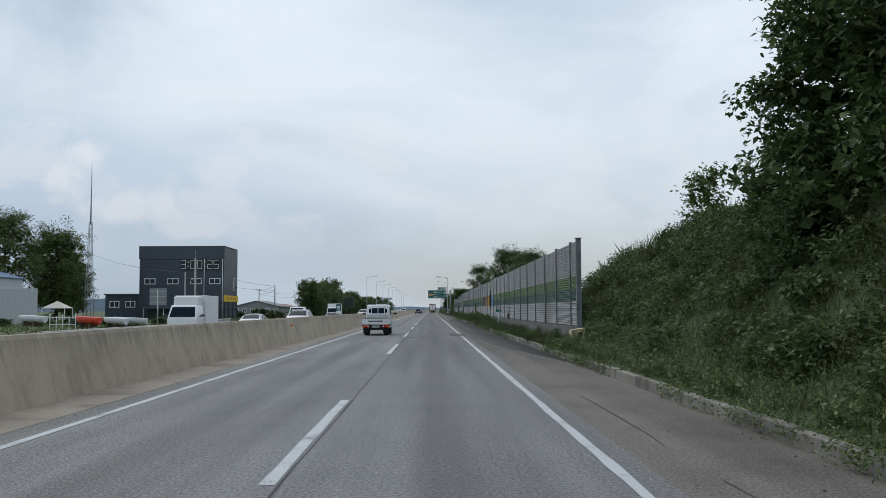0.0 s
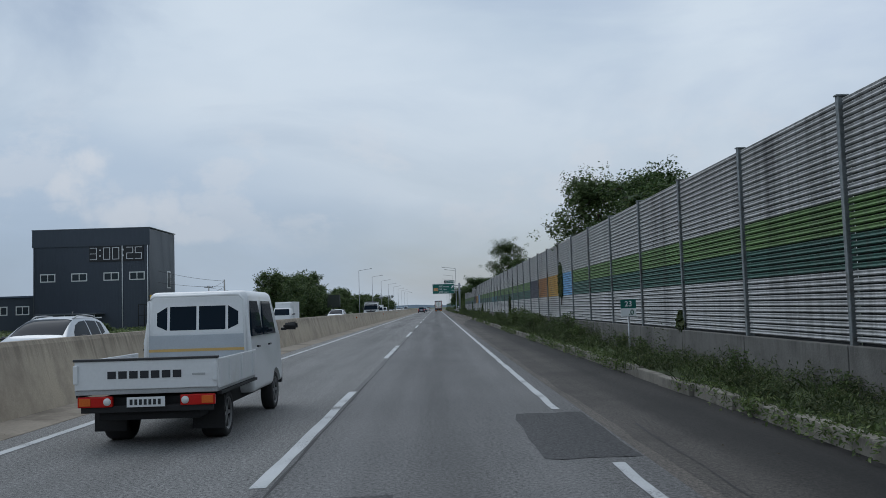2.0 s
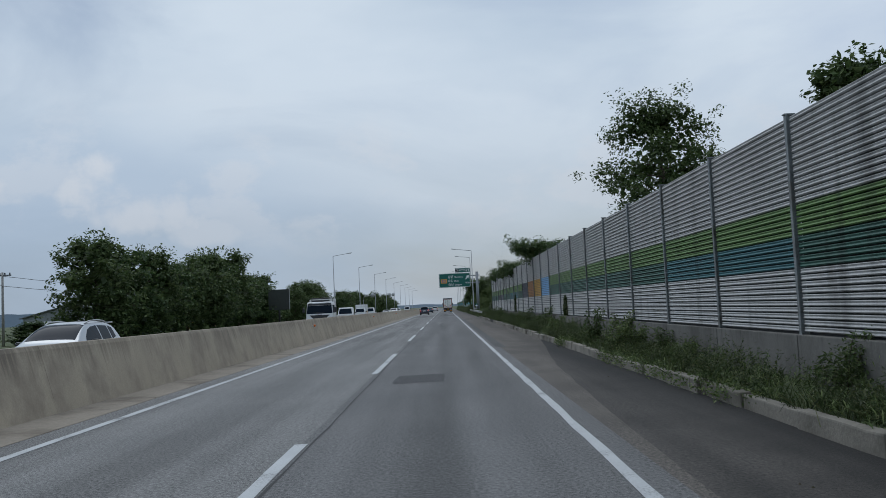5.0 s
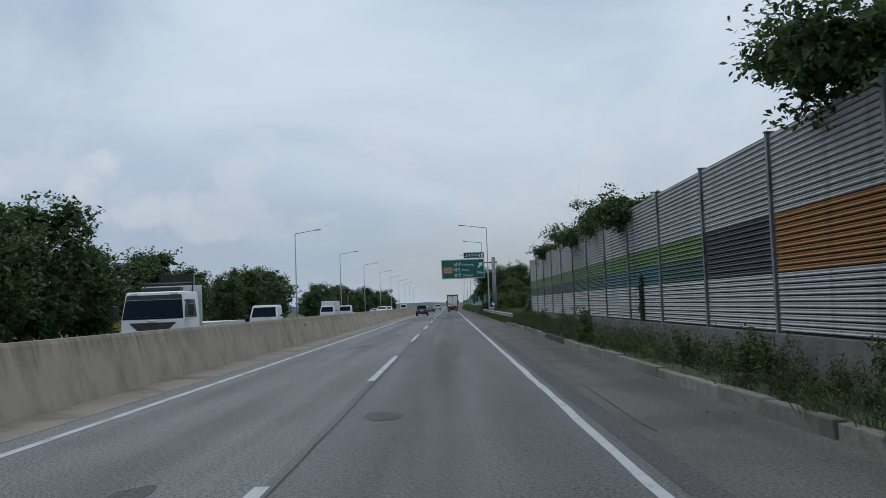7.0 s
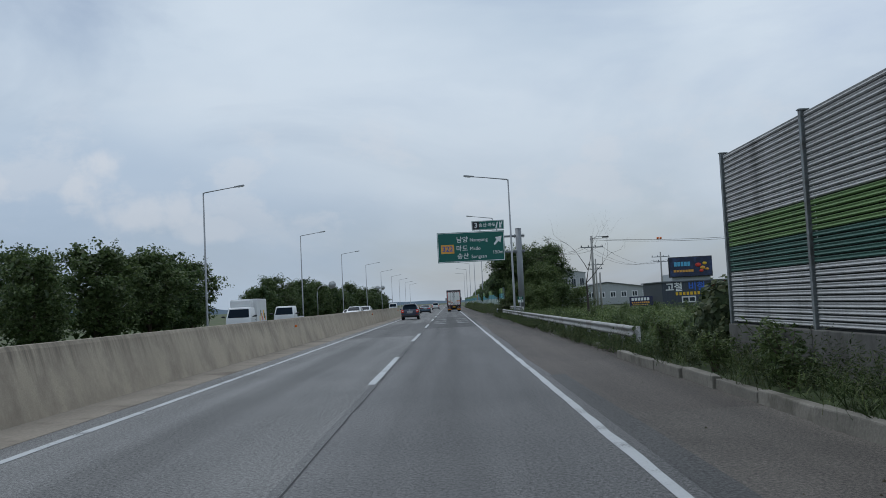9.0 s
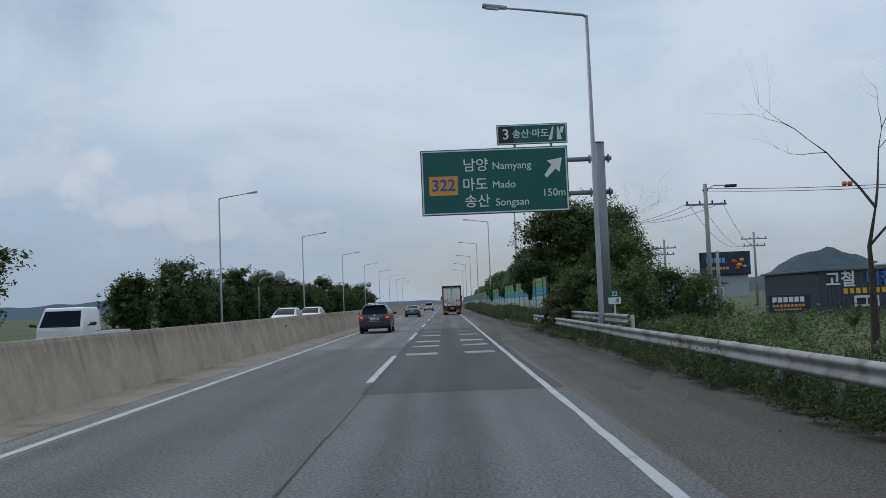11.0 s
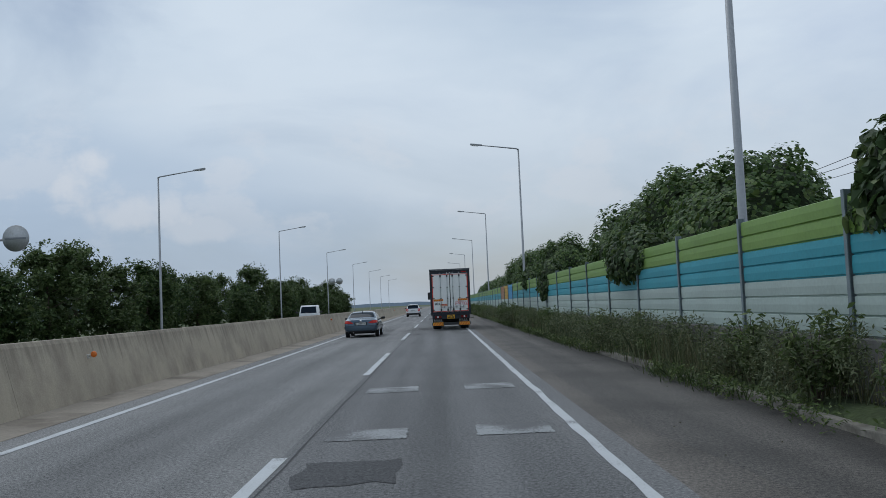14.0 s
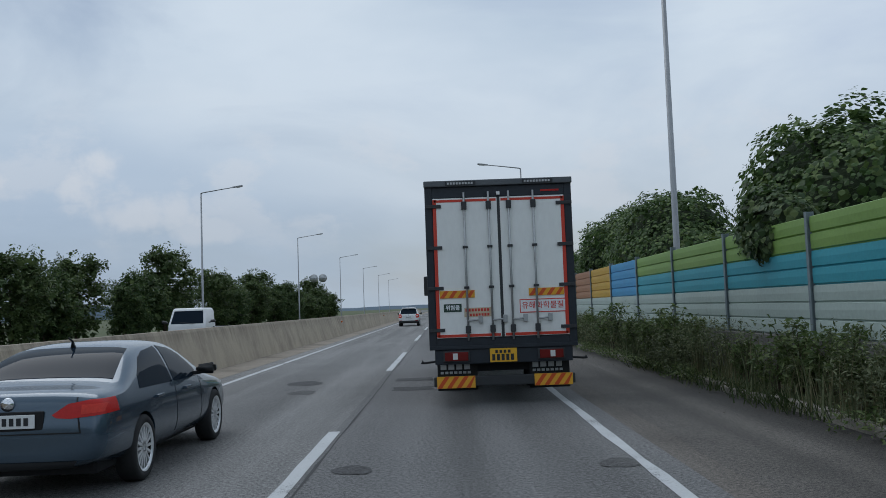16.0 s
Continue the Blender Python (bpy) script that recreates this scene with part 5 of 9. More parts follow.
def lattice_tower(at, h):
    t = thing("antenna_tower", at, "thin grey lattice antenna mast with a whip", "antenna mast")
    w0, w1 = 0.55, 0.18
    n = 16
    lat = h * 0.62
    for sx, sy in ((-1, -1), (1, -1), (1, 1), (-1, 1)):
        part("leg", tube(bmesh.new(), [(sx * w0, sy * w0, 0), (sx * w1, sy * w1, lat)], 0.045, 5), LAMP_STEEL, t)
    bm = bmesh.new()
    for i in range(n):
        a, b = i / n, (i + 1) / n
        wa, wb = w0 + (w1 - w0) * a, w0 + (w1 - w0) * b
        c = [(-1, -1), (1, -1), (1, 1), (-1, 1)]
        for k in range(4):
            p, q = c[k], c[(k + 1) % 4]
            tube(bm, [(p[0] * wa, p[1] * wa, lat * a), (q[0] * wb, q[1] * wb, lat * b)], 0.022, 4, caps=False)
            tube(bm, [(p[0] * wb, p[1] * wb, lat * b), (q[0] * wb, q[1] * wb, lat * b)], 0.022, 4, caps=False)
    part("bracing", bm, LAMP_STEEL, t)
    part("whip", tube(bmesh.new(), [(0, 0, lat - 0.3), (0, 0, h * 0.85), (0, 0, h)], [0.11, 0.07, 0.03], 6), LAMP_STEEL, t)
    part("crossarm", tube(bmesh.new(), [(-0.9, 0, lat * 0.52), (0.9, 0, lat * 0.52)], 0.05, 5), LAMP_STEEL, t)
    return t


lattice_tower((-51.9, 130.4, 0), 24.4)


def utility_pole(at, h, arms, label, r=0.13, lamp=False):
    t = thing("utility_pole", at, label, "utility pole", "utility poles")
    part("pole", tube(bmesh.new(), [(0, 0, 0), (0, 0, h)], [r, r * 0.7], 10), CONC_POLE, t)
    for dz, w in arms:
        arm = part("crossarm", new_box(-w, w, -0.05, 0.05, h - dz - 0.05, h - dz + 0.05, 0.01), POLE_GREY, t)
        for i in range(4):
            x = -w + 0.1 + (2 * w - 0.2) * i / 3
            ob = part("insulator", lathe(bmesh.new(), [(0, 0.03), (0.04, 0.06), (0.08, 0.035), (0.12, 0.06), (0.17, 0.03), (0.2, 0.0)], "z", 10), TRIM, arm)
            ob.location = (x, 0, h - dz + 0.04)
    if lamp:
        part("lamp_arm", tube(bmesh.new(), [(0, 0, h - 0.35), (0.5, 0, h - 0.1), (1.2, 0, h - 0.12)], 0.03, 6), LAMP_STEEL, t)
        part("lamp_head", new_box(1.1, 1.75, -0.12, 0.12, h - 0.24, h - 0.08, 0.05), TRIM, t)
    return t


utility_pole((-30.0, 165.4, 0), 6.4, [], "plain grey concrete utility pole beside the yard", 0.14)
utility_pole((-35.5, 178, 0), 6.0, [(0.25, 0.7)], "grey utility pole with one crossarm", 0.12)
utility_pole((-19.3, 66.0, 0), 4.65, [], "slim pale grey pole beside the opposite carriageway", 0.06)
cam_pole = utility_pole((-19.0, 67.8, 0), 5.8, [], "grey steel pole with a flood lamp and a control box", 0.10)
part("flood_arm", tube(bmesh.new(), [(0, 0, 4.05), (-0.35, 0, 4.1)], 0.025, 6), LAMP_STEEL, cam_pole)
part("flood_lamp", new_box(-0.75, -0.33, -0.14, 0.14, 4.02, 4.2, 0.03), TRIM, cam_pole)
part("control_box", new_box(-0.62, -0.1, -0.2, 0.2, 0.35, 1.2, 0.02), mat("box_beige", (0.36, 0.34, 0.28), 0.7, vary=0.15), cam_pole)
part("aerial", tube(bmesh.new(), [(0, 0, 5.75), (0, 0, 6.5)], [0.015, 0.008], 5), LAMP_STEEL, cam_pole)
back = thing("road_sign", (-19.3, 59.3, 0), "square grey road sign seen from behind on a post", "road sign")
part("post", tube(bmesh.new(), [(0, -0.05, 0), (0, -0.05, 3.1)], 0.045, 8), GALV, back)
plate = part("board", new_box(-0.6, 0.6, 0.0, 0.02, 2.0, 3.2, 0.008), POLE_GREY, back)
for z in (2.2, 2.6, 3.0):
    part("stiffener", new_box(-0.58, 0.58, -0.03, -0.001, z - 0.025, z + 0.025), GALV, plate)
hoard = thing("hoarding", (-20.6, 216.6, 0), "dark hoarding on a single post among roadside trees", "hoarding")
part("post", tube(bmesh.new(), [(0, 0.12, 0), (0, 0.12, 4.4)], 0.12, 10), TRIM, hoard)
hb_panel = part("panel", new_box(-1.3, 1.3, 0.0, 0.1, 2.1, 4.65, 0.01), mat("hoarding_dark", (0.035, 0.042, 0.036), 0.7, vary=0.2), hoard)
part("edge_strip", new_box(1.3, 1.36, -0.01, 0.11, 2.08, 4.67), GALV, hb_panel)
utility_pole((-33.0, 240, 0), 7.2, [(0.3, 0.8)], "distant utility pole with a crossarm", 0.13)
utility_pole((14.7, 279.6, 0), 7.6, [(0.35, 0.15), (1.15, 1.15)], "grey utility pole with crossarms, insulators and a lamp", 0.15, True)
utility_pole((15.6, 281.0, 0), 3.9, [], "leaning grey stay pole beside a utility pole", 0.12)
utility_pole((20.5, 312, 0), 6.6, [(0.8, 1.1), (1.4, 0.9)], "utility pole with two crossarms near a billboard", 0.14)
utility_pole((31.0, 318, 0), 7.4, [(0.7, 1.3), (1.4, 1.1)], "utility pole with two crossarms in a field", 0.14)
utility_pole((17.5, 340, 0), 8.4, [(0.6, 1.2), (1.3, 0.9)], "distant utility pole with two crossarms", 0.15)
utility_pole((11.9, 292.8, 0), 8.2, [(0.8, 1.2), (1.6, 1.0)], "utility pole with crossarms behind the noise wall", 0.15)


def cable(a, b, sag, r=0.012, label="thin black overhead cable between poles"):
    pts = []
    for i in range(13):
        u = i / 12
        p = Vector(a).lerp(Vector(b), u)
        pts.append(p - Vector((0, 0, sag * 4 * u * (1 - u))))
    return tagged(part("overhead_cable", tube(bmesh.new(), pts, r, 5), WIRE), label, "cable", "overhead cables")


for dz in (0.1, 0.9):
    cable((-38.2, 160, 8.0 - dz * 2), (-30.0, 165.4, 6.3 - dz), 0.25, 0.02)
    cable((-30.0, 165.4, 6.3 - dz), (-35.5, 178, 5.8 - dz), 0.2, 0.02)
    cable((-35.5, 178, 5.8 - dz), (-33.0, 240, 6.9 - dz), 0.8, 0.02)
cable((-51.9, 130.4, 10.4), (-19.3, 66.0, 4.6), 0.5, 0.016)
for x in (-1.0, -0.3, 0.9):
    cable((14.7 + x, 279.6, 6.55), (11.9 + x, 292.8, 6.8), 0.5)
    cable((14.7 + x, 279.6, 6.55), (31.0 + x, 318, 6.3), 1.2)
    cable((11.9 + x, 292.8, 6.8), (17.5 + x, 340, 7.4), 1.3)
for z in (7.35, 7.2):
    cable((14.7, 279.6, z), (36.0, 262, z - 0.7), 0.7, 0.016)
ball = thing("marker_ball", (20.4, 274.9, 6.75), "orange marker on an overhead cable", "cable marker")
for dx in (-0.14, 0.14):
    ob = part("disc", lathe(bmesh.new(), [(-0.1, 0.0), (-0.08, 0.12), (0.08, 0.12), (0.1, 0.0)], "x", 12), mat("marker_orange", (0.75, 0.16, 0.03), 0.5), ball)
    ob.location = (dx, 0, 0)


def round_sign(at, h, reach, discs, d):
    """Curved-arm post with round signs seen from behind."""
    t = thing("road_sign", at, "round grey road sign seen from behind on a curved arm", "road sign", "round signs")
    part("post", tube(bmesh.new(), [(0, 0, 0), (0, 0, h - 1.2), (0.15, 0, h - 0.5), (0.6, 0, h - 0.1), (reach, 0, h)], [0.09, 0.08, 0.07, 0.06, 0.05], 10), LAMP_STEEL, t)
    for i in range(discs):
        ob = part("disc", lathe(bmesh.new(), [(-0.02, 0.0), (-0.02, d / 2), (0.02, d / 2), (0.02, 0.0)], "y", 28), GALV, t)
        ob.location = (reach + (i - 0.0) * (d + 0.15), -0.1, h + 0.0)
        part("bracket", new_box(-d * 0.4, d * 0.4, -0.06, -0.02, -0.04, 0.04), POLE_GREY, ob)
    return t


round_sign((-20.4, 326.6, 0), 5.2, 2.4, 1, 1.15)
round_sign((-26.5, 485, 0), 7.6, 2.6, 2, 1.5)

# small kilometre board on the median
km = thing("kilometre_sign", (-7.1, 64.4, 1.22), "small green kilometre board on the barrier top", "road sign")
bd = part("board", new_box(-0.2, 0.2, -0.015, 0.015, 0.08, 0.84, 0.01), SIGN_GREEN, km)
part("white_field", new_box(-0.18, 0.18, -0.02, -0.014, 0.10, 0.30), SIGN_WHITE, bd)
text_part("number", "21", 0.22, SIGN_WHITE, bd, upright(0, -0.018, 0.42), bold=0.004)
tagged(part("writing_bars", bars(bmesh.new(), -0.14, 0.15, -0.0155, 0.56, 0.68, 3), SIGN_WHITE, bd), kind="stuff")
part("leg", tube(bmesh.new(), [(0, 0.02, 0.0), (0, 0.02, 0.5)], 0.03, 8), GALV, km)


def boat(at, rz, ln, material, label):
    t = thing("boat", at, label, "boat", "boats in the yard", rz=rz)
    bm = bmesh.new()
    rows = []
    for i in range(9):
        u = i / 8
        w = 0.95 * (1 - u ** 3) * (0.55 + 0.45 * min(1, u * 4)) + 0.02
        keel = 0.0 + 0.45 * u ** 3
        rows.append([bm.verts.new(p) for p in ((-w, u * ln, 0.75 + 0.2 * u), (-w * 0.7, u * ln, 0.25 + keel * 0.5), (0, u * ln, keel), (w * 0.7, u * ln, 0.25 + keel * 0.5), (w, u * ln, 0.75 + 0.2 * u))])
    for a, b in zip(rows, rows[1:]):
        for k in range(4):
            bm.faces.new((a[k], a[k + 1], b[k + 1], b[k])).smooth = True
        bm.faces.new((a[4], a[0], b[0], b[4]))
    bm.faces.new(rows[0])
    bmesh.ops.recalc_face_normals(bm, faces=bm.faces[:])
    part("hull", bm, material, t)
    part("cradle", new_box(-0.7, 0.7, ln * 0.25, ln * 0.3, -0.3, 0.25, 0.02), BARK, t)
    part("cradle", new_box(-0.7, 0.7, ln * 0.65, ln * 0.7, -0.3, 0.25, 0.02), BARK, t)
    return t


BOAT_W = mat("boat_white", (0.6, 0.62, 0.63), 0.4, vary=0.1)
for at, rz, ln, m, label in (((-28.0, 71.6, 0.45), 68, 4.2, mat("boat_red", (0.62, 0.06, 0.03), 0.5, vary=0.12), "small upturned red plastic boat in a yard"), ((-26.4, 73.4, 0.35), 60, 4.6, BOAT_W, "small white boat on a cradle in a yard"),
                             ((-25.2, 75.2, 0.35), 95, 4.6, BOAT_W, "small white boat on a cradle beside weeds"), ((-34.5, 76.0, 0.55), 60, 6.0, BOAT_W, "white motor boat on a cradle in a yard")):
    craft = boat(at, rz, ln, m, label)
    craft.scale = (0.62, 0.62, 0.8)
tent = thing("canopy_tent", (-50.5, 116, 0), "pale canopy tent in the boat yard", "tent")
bm = bmesh.new()
c = [bm.verts.new((x, y, 2.0)) for x, y in ((-1.6, -1.4), (1.6, -1.4), (1.6, 1.4), (-1.6, 1.4))]
top = bm.verts.new((0, 0, 3.0))
for i in range(4):
    bm.faces.new((c[i], c[(i + 1) % 4], top))
bm.faces.new(c[::-1])
part("canopy", bm, mat("tent_cloth", (0.55, 0.52, 0.46), 0.9, vary=0.1), tent)
for x, y in ((-1.5, -1.3), (1.5, -1.3), (1.5, 1.3), (-1.5, 1.3)):
    part("leg", tube(bmesh.new(), [(x, y, 0), (x, y, 2.0)], 0.05, 6), FRAME_W, tent)
rack = thing("steel_rack", (-28.6, 65.6, 0), "white tubular steel rack in the yard", "rack")
for i in range(5):
    x = -1.6 + 0.8 * i
    part("upright", tube(bmesh.new(), [(x, 0, 0), (x, 0, 1.9 - 0.25 * (i % 2))], 0.05, 6), FRAME_W, rack)
for z in (0.8, 1.5):
    part("rail", tube(bmesh.new(), [(-1.6, 0, z), (1.6, 0, z)], 0.04, 6), FRAME_W, rack)
rack.scale = (0.62, 0.62, 0.75)

# ---- right: direction sign ----
gantry = thing("direction_sign", (0, 0, 0), "green cantilever motorway direction sign on a grey mast", "road sign")
SY = 264.5
mast = part("mast", tube(bmesh.new(), [(6.12, SY + 0.3, 0), (6.12, SY + 0.3, 7.5)], 0.25, 24), POLE_GREY, gantry)
part("mast_cap", lathe(bmesh.new(), [(7.5, 0.265), (7.53, 0.26), (7.56, 0.0)], "z", 24), POLE_GREY, gantry).location = (6.12, SY + 0.3, 0)
for z in (5.6, 6.9):
    arm = part("arm", tube(bmesh.new(), [(-0.4, SY + 0.3, z), (6.62, SY + 0.3, z)], 0.09, 12), POLE_GREY, gantry)
    for x in (5.76, 6.48):
        part("flange", tube(bmesh.new(), [(x, SY + 0.3, z), (x + 0.05, SY + 0.3, z)], 0.17, 14), POLE_GREY, arm)
board = part("board", new_box(-0.74, 4.9, SY, SY + 0.06, 4.9, 7.42, 0.02), SIGN_GREEN, gantry)


def frame_lines(x0, x1, z0, z1, t, y, parent):
    bm = bmesh.new()
    for a in ((x0, x1, z1 - t, z1), (x0, x1, z0, z0 + t), (x0, x0 + t, z0 + t, z1 - t), (x1 - t, x1, z0 + t, z1 - t)):
        box(bm, a[0], a[1], y - 0.006, y - 0.001, a[2], a[3])
    return part("border", bm, SIGN_WHITE, parent)


frame_lines(-0.70, 4.86, 4.94, 7.38, 0.045, SY, board)
for words, x, z, size in (("남양", 1.36, 6.76, 0.54), ("마도", 1.32, 6.02, 0.54), ("송산", 1.38, 5.38, 0.54), ("Namyang", 2.74, 6.72, 0.40), ("Mado", 2.42, 6.0, 0.40), ("Songsan", 2.72, 5.32, 0.40), ("150m", 4.32, 5.62, 0.40)):
    text_part("wording", words, size, SIGN_WHITE, board, upright(x, SY - 0.008, z), bold=0.0 if words.isascii() else 0.003)
route = part("route_shield", new_box(-0.44, 0.66, SY - 0.012, SY - 0.002, 5.66, 6.40, 0.01), SIGN_ORANGE, board)
text_part("route_number", "322", 0.62, SIGN_BLUE, route, upright(0.11, SY - 0.016, 6.03), bold=0.008)
bm = bmesh.new()
prism(bm, [(3.98, 6.30), (4.08, 6.20), (4.42, 6.54), (4.56, 6.40), (4.68, 6.96), (4.10, 6.86), (4.26, 6.70)], "y", SY - 0.008, SY - 0.002)
part("arrow", bm, SIGN_WHITE, board)
small = part("upper_board", new_box(2.22, 4.93, SY, SY + 0.05, 7.52, 8.30, 0.015), SIGN_GREEN, gantry)
frame_lines(2.25, 4.90, 7.55, 8.27, 0.03, SY, small)
ex = part("exit_box", new_box(2.28, 2.86, SY - 0.008, SY - 0.002, 7.58, 8.24), SIGN_BLACK, small)
text_part("exit_number", "3", 0.56, SIGN_WHITE, ex, upright(2.57, SY - 0.012, 7.91), bold=0.006)
text_part("wording", "송산·마도", 0.36, SIGN_WHITE, small, upright(3.52, SY - 0.008, 7.91), bold=0.004)
bm = bmesh.new()
prism(bm, [(4.2, 7.66), (4.34, 7.66), (4.42, 8.16), (4.36, 8.16)], "y", SY - 0.008, SY - 0.002)
prism(bm, [(4.52, 7.66), (4.72, 7.66), (4.60, 8.16), (4.54, 8.16)], "y", SY - 0.008, SY - 0.002)
prism(bm, [(4.62, 7.95), (4.74, 7.90), (4.82, 8.16), (4.70, 8.16)], "y", SY - 0.008, SY - 0.002)
part("exit_symbol", bm, SIGN_WHITE, small)
for x in (2.9, 4.3):
    part("strut", new_box(x - 0.04, x + 0.04, SY + 0.06, SY + 0.14, 6.8, 8.2), POLE_GREY, gantry)


def km_board(at, a, b, label):
    t = thing("kilometre_sign", at, label, "road sign", "kilometre signs")
    part("post", tube(bmesh.new(), [(0, 0.03, 0), (0, 0.03, 1.3)], 0.03, 8), GALV, t)
    up = part("upper_plate", new_box(-0.21, 0.21, -0.012, 0.012, 1.42, 1.66, 0.006), SIGN_GREEN, t)
    text_part("number", a, 0.2, SIGN_WHITE, up, upright(0, -0.015, 1.535), bold=0.003)
    lo = part("lower_plate", new_box(-0.21, 0.21, -0.012, 0.012, 1.2, 1.418, 0.006), SIGN_WHITE, t)
    text_part("number", b, 0.2, mat("sign_text_green", (0.01, 0.10, 0.06), 0.5), lo, upright(0.07, -0.015, 1.305), bold=0.003)
    return t


km_board((5.22, 65.0, -0.02), "23", ".0", "small green and white kilometre sign on a post")
km_board((5.66, 260.6, 0.12), "22", ".8", "small green and white kilometre sign at a lamp")
tag = thing("delineator", (4.72, 275.6, 0.55), "small blue and white plate on the guard rail", "sign")
part("plate", new_box(-0.11, 0.11, -0.01, 0.01, -0.16, 0.16, 0.006), mat("plate_pale_blue", (0.42, 0.56, 0.72), 0.5), tag)
part("blue_mark", new_box(-0.06, 0.07, -0.014, -0.009, -0.06, 0.09), SIGN_BLUE, tag)

# broken concrete blocks at the head of the noise wall
for i, (x, y, w, h, rz) in enumerate([(5.45, 30.4, 0.62, 0.72, 8), (6.35, 29.6, 0.7, 0.58, -14), (5.0, 28.0, 0.4, 0.3, 30)]):
    t = thing("concrete_block", (x, y, 0.18), "broken concrete block with faded yellow paint in weeds", "block", "blocks at the wall head", rz=rz)
    bm = bmesh.new()
    prism(bm, [(-w / 2, -0.1), (w / 2, -0.1), (w * 0.38, h), (-w * 0.40, h * 0.9)], "y", -0.2, 0.25)
    bmesh.ops.bevel(bm, geom=bm.edges[:], offset=0.025, segments=2, affect="EDGES")
    part("block", bm, mat("block_yellow_concrete", (0.50, 0.44, 0.26), 0.9, vary=0.2, scale=2, fine=18, bump=0.3, dirt=(0.24, 0.21, 0.15), dirt_at=0.5), t)
    bm = bmesh.new()
    prism(bm, [(-w * 0.30, 0.06), (-w * 0.02, 0.06), (w * 0.26, h * 0.78), (-w * 0.02, h * 0.78)], "y", -0.212, -0.203)
    part("black_stripe", bm, KERB_DARK, t)

# ---- right: scrap yard and billboard ----
yard = thing("scrap_yard_office", (0, 0, 0), "dark scrap-yard building with large lettered signs", "building")
YY = 284.0
part("wall", new_box(22.6, 34.0, YY, YY + 9, -0.1, 2.55, 0.03), DARK_CLAD, yard)
part("roof_trim", new_box(22.4, 34.2, YY - 0.2, YY + 9.2, 2.55, 2.68, 0.02), DARK_CLAD2, yard)
bm = bmesh.new()
for i in range(40):
    box(bm, 22.75 + 0.28 * i, 22.79 + 0.28 * i, YY - 0.02, YY + 0.01, 0, 2.5)
part("cladding_ribs", bm, DARK_CLAD, yard)
for words, x, m in (("고철", 23.85, SIGN_WHITE), ("비철", 26.25, mat("sign_bright_blue", (0.05, 0.16, 0.62), 0.5)), ("스텐", 28.7, SIGN_RED), ("폐기", 31.6, SIGN_ORANGE)):
    text_part("sign_wording", words, 1.0, m, yard, upright(x, YY - 0.06, 1.98), bold=0.022, thick=0.02)
tagged(part("number_bars", bars(bmesh.new(), 24.0, 28.6, YY - 0.03, 1.16, 1.48, 12, 0.35, thick=0.03), SIGN_YELLOW, yard), kind="stuff")
hall_window(yard, 24.6, 26.1, YY - 0.03, 0.35, 1.02)
hall_window(yard, 27.6, 28.4, YY - 0.03, 0.35, 1.05)
gable_shed((46.0, 300, 0), 10, 14, 3.6, 5.2, mat("shed_pale_grey", (0.40, 0.42, 0.43), 0.6, vary=0.1), mat("shed_roof_light", (0.48, 0.49, 0.49), 0.6, vary=0.1), "pale grey shed with a light metal roof", 3)
co = thing("company_sign", (0, 0, 0), "dark blue company board on posts in a field", "sign")
bd = part("board", new_box(18.6, 21.0, 281.6, 281.7, 0.25, 1.25, 0.02), mat("sign_navy", (0.02, 0.025, 0.07), 0.5, vary=0.08), co)
bm = bars(bmesh.new(), 18.8, 20.7, 281.6, 0.82, 1.12, 6, 0.22)
tagged(part("name_bars", bm, SIGN_WHITE, bd), kind="stuff")
bm = bars(bmesh.new(), 18.8, 20.7, 281.6, 0.55, 0.70, 9, 0.25)
bars(bm, 18.9, 20.5, 281.6, 0.36, 0.46, 9, 0.3)
tagged(part("small_bars", bm, SIGN_ORANGE, bd), kind="stuff")
for x in (18.9, 20.7):
    part("leg", tube(bmesh.new(), [(x, 281.75, -0.1), (x, 281.75, 1.2)], 0.05, 6), POLE_GREY, co)

bb = thing("billboard_building", (0, 0, 0), "pale box building carrying a dark blue billboard", "billboard")
part("wall", new_box(20.1, 25.4, 296.6, 302, 0.8, 3.9, 0.03), mat("pale_panel", (0.40, 0.43, 0.46), 0.7, vary=0.08, scale=0.5), bb)
pic = part("poster", new_box(19.7, 25.5, 296.0, 296.2, 3.5, 6.1, 0.02), mat("poster_navy", (0.012, 0.022, 0.06), 0.4, vary=0.5, scale=0.5, fine=2.0, dirt=(0.03, 0.06, 0.16), dirt_at=0.5), bb)
bars(bm := bmesh.new(), 20.3, 22.6, 295.99, 4.9, 5.5, 5, 0.2)
tagged(part("headline_bars", bm, mat("poster_cyan", (0.10, 0.42, 0.66), 0.4), pic), kind="stuff")
bars(bm := bmesh.new(), 20.2, 23.0, 295.99, 4.1, 4.4, 7, 0.2)
tagged(part("line_bars", bm, SIGN_ORANGE, pic), kind="stuff")
for i, (x, z, r, c) in enumerate([(23.6, 5.0, 0.42, SIGN_RED), (24.2, 4.6, 0.36, SIGN_ORANGE), (24.5, 5.2, 0.3, SIGN_YELLOW), (24.0, 4.2, 0.3, SIGN_RED), (24.8, 4.4, 0.26, SIGN_ORANGE)]):
    ob = part("poster_shape", lathe(bmesh.new(), [(-0.008, 0.0), (-0.008, r), (0.0, r)], "y", 9), c, pic)
    ob.location, ob.scale = (x, 295.995 - 0.003 * i, z), (1, 1, 0.7)
part("frame", new_box(19.6, 25.6, 296.2, 296.4, 3.4, 6.2, 0.02), TRIM, bb)
bb.location, bb.scale = (26.0, -236.0, -2.1), (2.42, 2.42, 2.42)
